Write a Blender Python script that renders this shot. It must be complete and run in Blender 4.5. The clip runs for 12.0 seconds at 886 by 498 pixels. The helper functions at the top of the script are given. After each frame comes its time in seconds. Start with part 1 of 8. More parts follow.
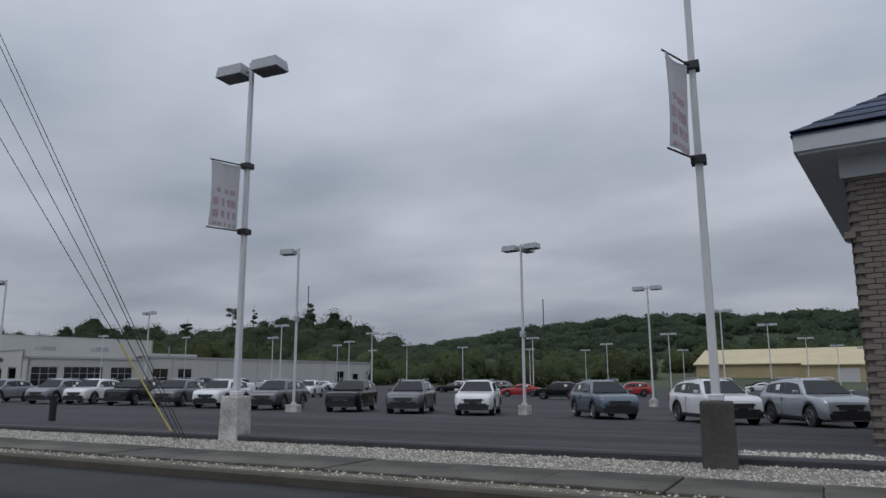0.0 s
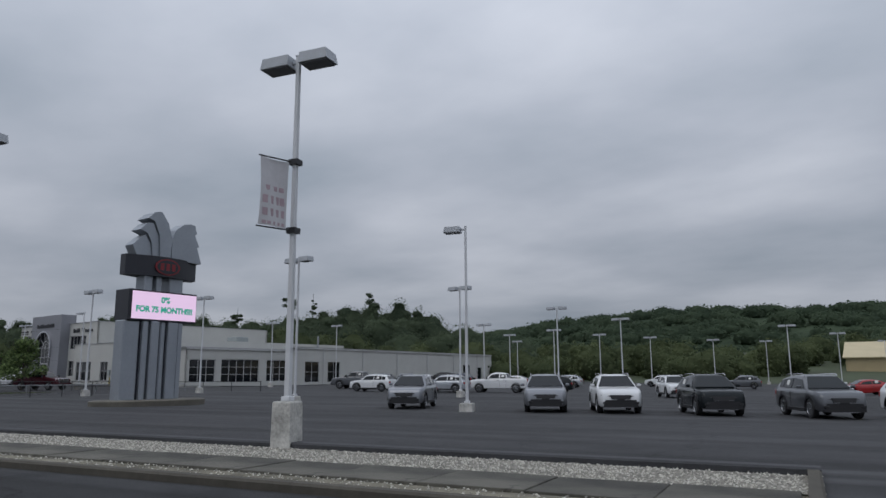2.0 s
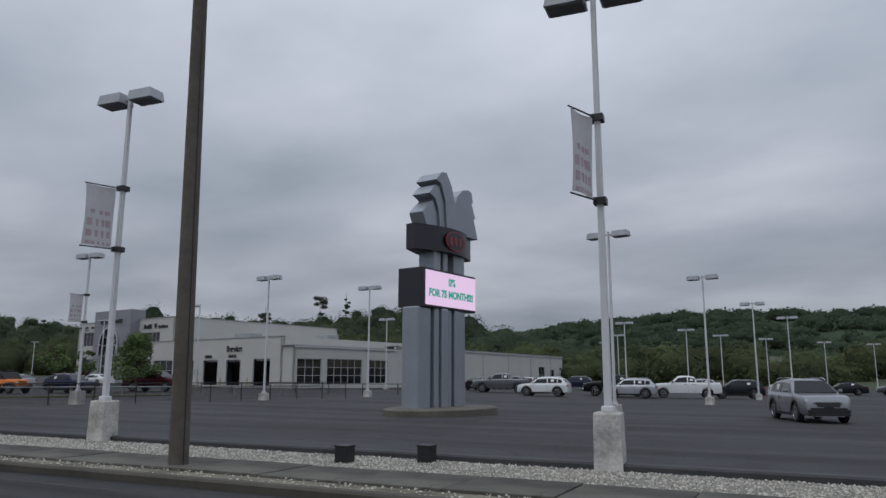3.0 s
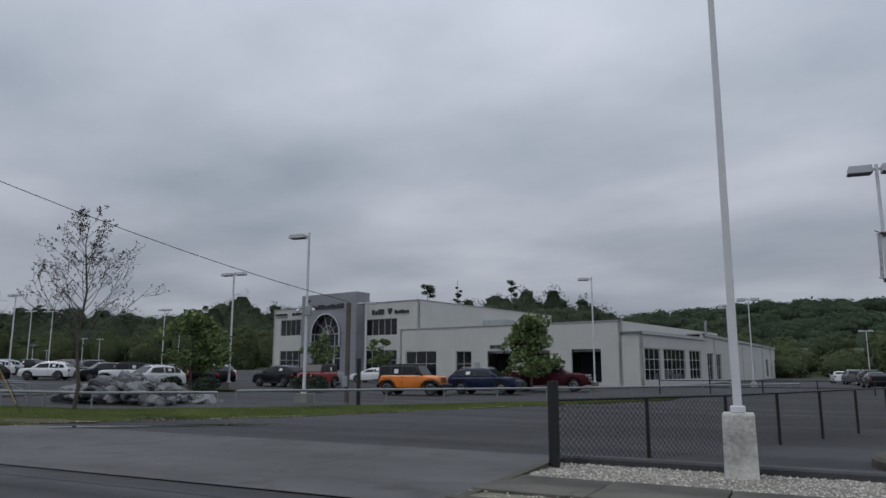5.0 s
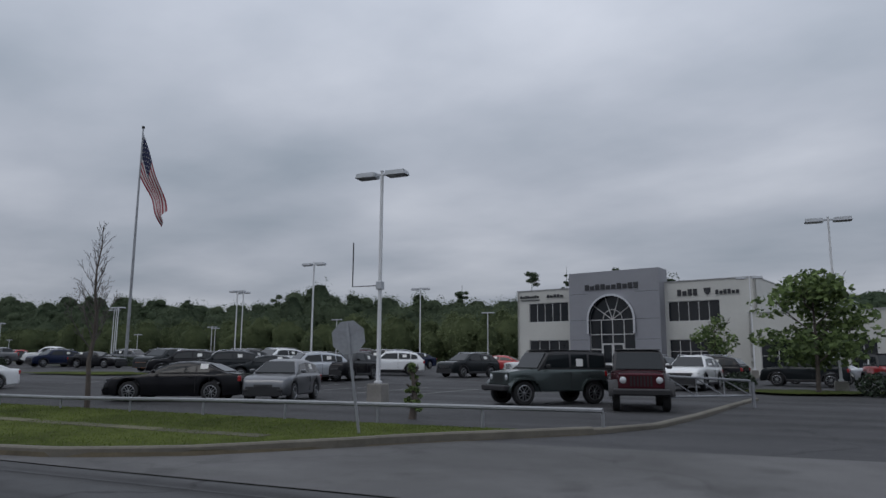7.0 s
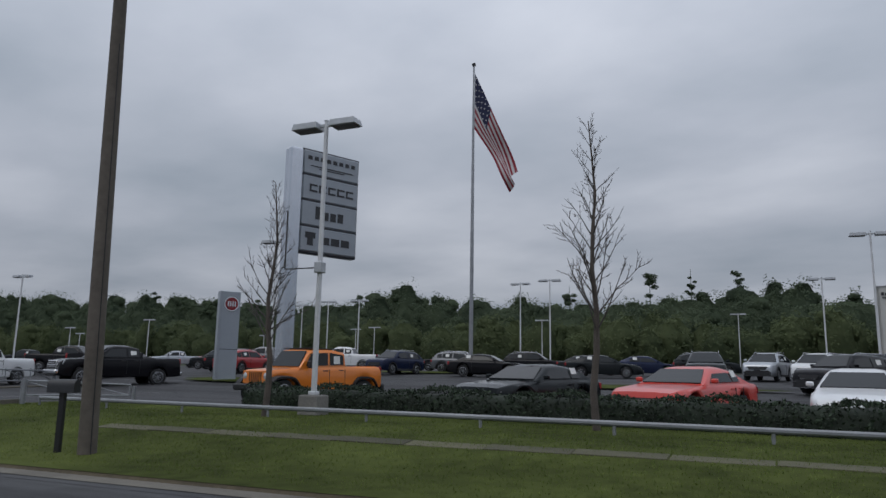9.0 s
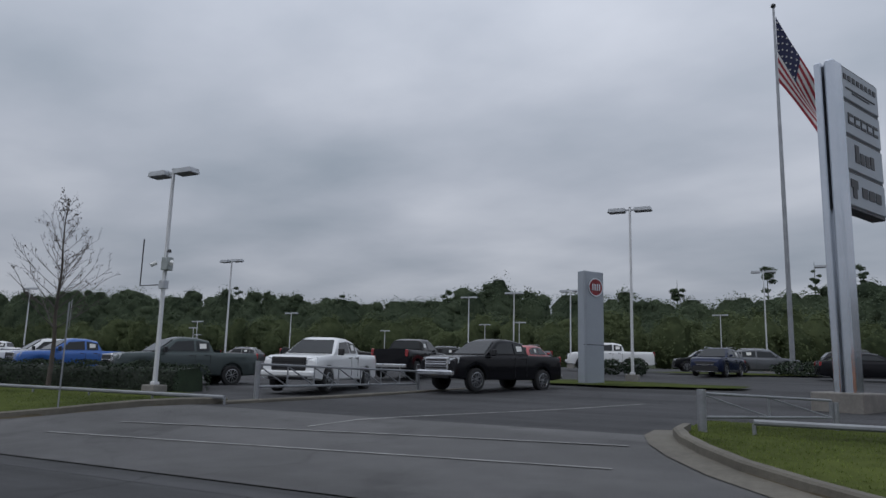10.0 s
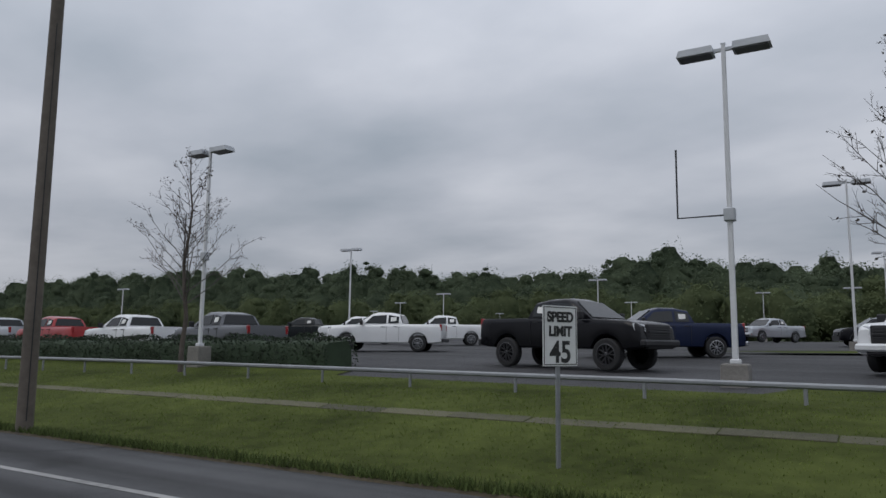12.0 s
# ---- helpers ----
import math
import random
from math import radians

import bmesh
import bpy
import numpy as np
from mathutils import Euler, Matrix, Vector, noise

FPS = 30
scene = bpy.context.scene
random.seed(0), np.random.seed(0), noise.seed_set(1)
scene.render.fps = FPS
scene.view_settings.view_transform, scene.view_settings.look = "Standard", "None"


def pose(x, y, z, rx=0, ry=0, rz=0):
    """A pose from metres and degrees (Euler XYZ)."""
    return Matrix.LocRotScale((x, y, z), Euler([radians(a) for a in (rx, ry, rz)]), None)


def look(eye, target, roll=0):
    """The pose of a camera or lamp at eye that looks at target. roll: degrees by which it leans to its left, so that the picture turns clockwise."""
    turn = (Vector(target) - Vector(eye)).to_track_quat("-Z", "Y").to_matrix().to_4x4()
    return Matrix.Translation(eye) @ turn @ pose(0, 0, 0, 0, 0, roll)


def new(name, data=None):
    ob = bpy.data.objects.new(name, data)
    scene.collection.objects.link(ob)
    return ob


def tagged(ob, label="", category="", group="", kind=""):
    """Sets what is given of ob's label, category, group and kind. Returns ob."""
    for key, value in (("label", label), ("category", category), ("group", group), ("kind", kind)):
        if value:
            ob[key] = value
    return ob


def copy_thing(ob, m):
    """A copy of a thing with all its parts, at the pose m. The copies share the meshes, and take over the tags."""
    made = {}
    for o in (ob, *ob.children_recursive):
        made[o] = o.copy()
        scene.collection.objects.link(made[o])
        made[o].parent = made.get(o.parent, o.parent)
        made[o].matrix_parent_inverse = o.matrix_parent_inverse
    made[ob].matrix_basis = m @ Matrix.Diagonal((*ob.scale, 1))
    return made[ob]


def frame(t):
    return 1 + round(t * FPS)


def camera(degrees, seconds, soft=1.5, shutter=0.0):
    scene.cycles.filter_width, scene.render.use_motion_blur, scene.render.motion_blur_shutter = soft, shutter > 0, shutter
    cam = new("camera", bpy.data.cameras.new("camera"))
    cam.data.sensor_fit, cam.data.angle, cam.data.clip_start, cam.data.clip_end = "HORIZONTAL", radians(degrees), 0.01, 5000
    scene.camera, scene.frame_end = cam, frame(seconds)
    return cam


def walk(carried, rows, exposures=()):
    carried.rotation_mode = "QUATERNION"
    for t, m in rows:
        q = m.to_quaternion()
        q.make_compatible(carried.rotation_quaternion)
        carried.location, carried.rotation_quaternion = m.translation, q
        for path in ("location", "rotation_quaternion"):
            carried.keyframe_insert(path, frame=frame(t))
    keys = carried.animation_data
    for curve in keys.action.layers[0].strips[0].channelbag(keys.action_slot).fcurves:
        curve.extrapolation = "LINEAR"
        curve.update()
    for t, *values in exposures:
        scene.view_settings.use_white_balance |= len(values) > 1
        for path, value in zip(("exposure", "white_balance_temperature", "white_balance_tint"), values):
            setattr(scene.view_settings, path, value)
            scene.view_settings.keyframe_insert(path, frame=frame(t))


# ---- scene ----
cam = camera(64.30, 12.0)
PATH = [
    (0, (3.167, 0.078, 1.234), (2.2482, 1.8165, 1.5992), -0.25),
    (0.5, (-5.848, 0.011, 1.325), (-6.7148, 1.777, 1.6856), -0.41),
    (1, (-14.912, -0.066, 1.395), (-15.8157, 1.682, 1.7525), -0.07),
    (1.5, (-24.007, -0.145, 1.434), (-24.8798, 1.6209, 1.78), -0.29),
    (2, (-33.143, -0.215, 1.459), (-34.0232, 1.5467, 1.808), -0.29),
    (2.5, (-42.353, -0.273, 1.483), (-43.2488, 1.4806, 1.8331), -0.03),
    (3, (-51.669, -0.322, 1.502), (-52.5262, 1.4499, 1.8565), 0.14),
    (4.8, (-85.655, -0.385, 1.549), (-86.5142, 1.3896, 1.8846), -0.11),
    (5, (-89.444, -0.383, 1.544), (-90.3407, 1.373, 1.8794), 0.11),
    (5.5, (-98.907, -0.367, 1.518), (-99.8037, 1.3884, 1.8564), 0.05),
    (6, (-108.42, -0.367, 1.468), (-109.311, 1.3927, 1.798), -0.05),
    (6.5, (-117.929, -0.395, 1.406), (-118.818, 1.3667, 1.7319), -0.02),
    (7, (-127.384, -0.427, 1.331), (-128.277, 1.3339, 1.6498), 0.32),
    (7.2, (-131.154, -0.439, 1.304), (-132.038, 1.3275, 1.6177), 0.27),
    (8.8, (-161.464, -0.548, 1.178), (-162.315, 1.2341, 1.4945), 0.55),
    (9, (-165.239, -0.575, 1.151), (-166.119, 1.1892, 1.4872), 1.04),
    (9.5, (-174.641, -0.653, 1.069), (-175.57, 1.086, 1.4042), 1.33),
    (10, (-184.032, -0.74, 0.977), (-185.016, 0.9704, 1.3025), 1.47),
    (10.2, (-187.79, -0.775, 0.938), (-188.745, 0.9527, 1.2589), 1.41),
    (10.5, (-193.426, -0.829, 0.877), (-194.439, 0.8707, 1.1704), 1.83),
    (11, (-202.838, -0.934, 0.772), (-203.893, 0.7432, 1.0435), 1.33),
    (11.5, (-212.257, -1.072, 0.668), (-213.386, 0.5586, 0.9275), 0.99),
    (12, (-221.625, -1.224, 0.555), (-222.737, 0.4184, 0.8138), 0.76),
]
walk(cam, [(t, look(eye, target, roll)) for t, eye, target, roll in PATH], ((0.0, 0.0, 6500, 10), (10.4, 0.0, 6500, 10), (11.3, 0.17, 6680, 10), (12.0, 0.14, 6680, 10)))

# ---- world and light: a closed, bright overcast sky ----
world = bpy.data.worlds.new("overcast")
scene.world = world
world.use_nodes = True


def build_world():
    nt = world.node_tree
    n, l = nt.nodes, nt.links
    n.clear()
    out, bg = n.new("ShaderNodeOutputWorld"), n.new("ShaderNodeBackground")
    sky = n.new("ShaderNodeTexSky")
    sky.sky_type, sky.sun_disc = "NISHITA", False
    sky.sun_elevation, sky.sun_rotation = radians(52), radians(200)
    sky.dust_density, sky.air_density = 3.0, 1.0
    tc, sep = n.new("ShaderNodeTexCoord"), n.new("ShaderNodeSeparateXYZ")
    l.new(tc.outputs["Generated"], sep.inputs[0])

    def m(op, a, b=None, c=None):
        k = n.new("ShaderNodeMath")
        k.operation = op
        for i, v in enumerate((a, b, c)):
            if v is None:
                continue
            if isinstance(v, (int, float)):
                k.inputs[i].default_value = v
            else:
                l.new(v, k.inputs[i])
        return k.outputs[0]
    up = m("MAXIMUM", sep.outputs[2], 0.0)
    den = m("ADD", up, 0.16)
    comb = n.new("ShaderNodeCombineXYZ")
    l.new(m("DIVIDE", sep.outputs[0], den), comb.inputs[0])
    l.new(m("DIVIDE", sep.outputs[1], den), comb.inputs[1])

    def cloud(scale, detail, rough, shift):
        mp, t = n.new("ShaderNodeMapping"), n.new("ShaderNodeTexNoise")
        mp.inputs["Location"].default_value = shift
        mp.inputs["Rotation"].default_value = (0, 0, 0.45)
        mp.inputs["Scale"].default_value = (0.8, 1.0, 1)
        l.new(comb.outputs[0], mp.inputs[0])
        l.new(mp.outputs[0], t.inputs["Vector"])
        t.inputs["Scale"].default_value, t.inputs["Detail"].default_value, t.inputs["Roughness"].default_value = scale, detail, rough
        return t.outputs["Fac"]
    big, fine = cloud(0.6, 3, 0.45, (1.3, 4.2, 0)), cloud(1.7, 6, 0.5, (7.1, 2.2, 3))
    mix = m("ADD", m("MULTIPLY", big, 0.66), m("MULTIPLY", fine, 0.34))
    ramp = n.new("ShaderNodeValToRGB")
    l.new(mix, ramp.inputs[0])
    r = ramp.color_ramp
    r.elements[0].position, r.elements[0].color = 0.36, (0.231, 0.268, 0.32, 1)
    r.elements[1].position, r.elements[1].color = 0.63, (0.455, 0.482, 0.542, 1)
    e = r.elements.new(0.5)
    e.color = (0.338, 0.368, 0.427, 1)
    # an overcast sky grows brighter towards the zenith
    lift = m("ADD", 0.86, m("MULTIPLY", m("POWER", up, 1.15), 1.7))
    mul = n.new("ShaderNodeMix")
    mul.data_type, mul.blend_type = "RGBA", "MULTIPLY"
    mul.inputs[0].default_value = 1.0
    l.new(ramp.outputs[0], mul.inputs[6])
    l.new(lift, mul.inputs[7])
    mix2 = n.new("ShaderNodeMix")
    mix2.data_type = "RGBA"
    mix2.inputs[0].default_value = 0.04
    sk = n.new("ShaderNodeMix")
    sk.data_type, sk.blend_type = "RGBA", "MULTIPLY"
    sk.inputs[0].default_value = 1.0
    sk.inputs[7].default_value = (0.1, 0.1, 0.1, 1)
    l.new(sky.outputs[0], sk.inputs[6])
    l.new(mul.outputs[2], mix2.inputs[6])
    l.new(sk.outputs[2], mix2.inputs[7])
    l.new(mix2.outputs[2], bg.inputs[0])
    bg.inputs[1].default_value = 1.0
    l.new(bg.outputs[0], out.inputs[0])


build_world()
sun_data = bpy.data.lights.new("sun", "SUN")
sun_data.energy, sun_data.angle, sun_data.color = 0.55, radians(35), (1, 0.97, 0.93)
sun = new("sun", sun_data)
sun.matrix_world = look((0, 0, 60), (18, 30, 0))


# ---- materials ----
def mat(name, base, rough=0.6, metal=0.0, var=0.15, scale=1.5, bump=0.0, bscale=40.0, coat=0.0, island=0.0, spec=0.5, emit=None, warm=None, objvar=0.0, trans=0.0):
    m = bpy.data.materials.new(name)
    m.use_nodes = True
    n, l = m.node_tree.nodes, m.node_tree.links
    b = n["Principled BSDF"]
    b.inputs["Roughness"].default_value, b.inputs["Metallic"].default_value = rough, metal
    b.inputs["Coat Weight"].default_value, b.inputs["Coat Roughness"].default_value = coat, 0.08
    b.inputs["Specular IOR Level"].default_value = spec
    tc = n.new("ShaderNodeTexCoord")
    a, c = n.new("ShaderNodeTexNoise"), n.new("ShaderNodeTexNoise")
    for t, s in ((a, scale), (c, scale * 9)):
        l.new(tc.outputs["Object"], t.inputs["Vector"])
        t.inputs["Scale"].default_value, t.inputs["Detail"].default_value = s, 5
    add = n.new("ShaderNodeMath")
    add.operation = "MULTIPLY_ADD"
    l.new(a.outputs["Fac"], add.inputs[0])
    add.inputs[1].default_value = 0.65
    half = n.new("ShaderNodeMath")
    half.operation = "MULTIPLY"
    half.inputs[1].default_value = 0.35
    l.new(c.outputs["Fac"], half.inputs[0])
    l.new(half.outputs[0], add.inputs[2])
    fac = add.outputs[0]
    rnd = None
    if island:
        g = n.new("ShaderNodeNewGeometry")
        rnd = g.outputs["Random Per Island"]
    if objvar:
        g = n.new("ShaderNodeObjectInfo")
        rnd, island = g.outputs["Random"], objvar
    if rnd is not None:
        k = n.new("ShaderNodeMath")
        k.operation = "MULTIPLY_ADD"
        l.new(rnd, k.inputs[0])
        k.inputs[1].default_value = island
        l.new(fac, k.inputs[2])
        s = n.new("ShaderNodeMath")
        s.operation = "SUBTRACT"
        l.new(k.outputs[0], s.inputs[0])
        s.inputs[1].default_value = island / 2
        fac = s.outputs[0]
    ramp = n.new("ShaderNodeValToRGB")
    l.new(fac, ramp.inputs[0])
    e = ramp.color_ramp.elements
    w = warm or base
    e[0].position, e[0].color = 0.28, (*[v * (1 - var) for v in base], 1)
    e[1].position, e[1].color = 0.72, (*[min(1, v * (1 + var)) for v in w], 1)
    l.new(ramp.outputs[0], b.inputs["Base Color"])
    if bump:
        t, bp = n.new("ShaderNodeTexNoise"), n.new("ShaderNodeBump")
        l.new(tc.outputs["Object"], t.inputs["Vector"])
        t.inputs["Scale"].default_value, t.inputs["Detail"].default_value = bscale, 4
        l.new(t.outputs["Fac"], bp.inputs["Height"])
        bp.inputs["Strength"].default_value, bp.inputs["Distance"].default_value = bump, 0.02
        l.new(bp.outputs[0], b.inputs["Normal"])
    if emit:
        b.inputs["Emission Color"].default_value, b.inputs["Emission Strength"].default_value = (*emit[0], 1), emit[1]
    if trans:
        # thin leaves let part of the light through
        tl, mx = n.new("ShaderNodeBsdfTranslucent"), n.new("ShaderNodeMixShader")
        l.new(ramp.outputs[0], tl.inputs["Color"])
        mx.inputs[0].default_value = trans
        l.new(b.outputs[0], mx.inputs[1])
        l.new(tl.outputs[0], mx.inputs[2])
        l.new(mx.outputs[0], n["Material Output"].inputs["Surface"])
    return m


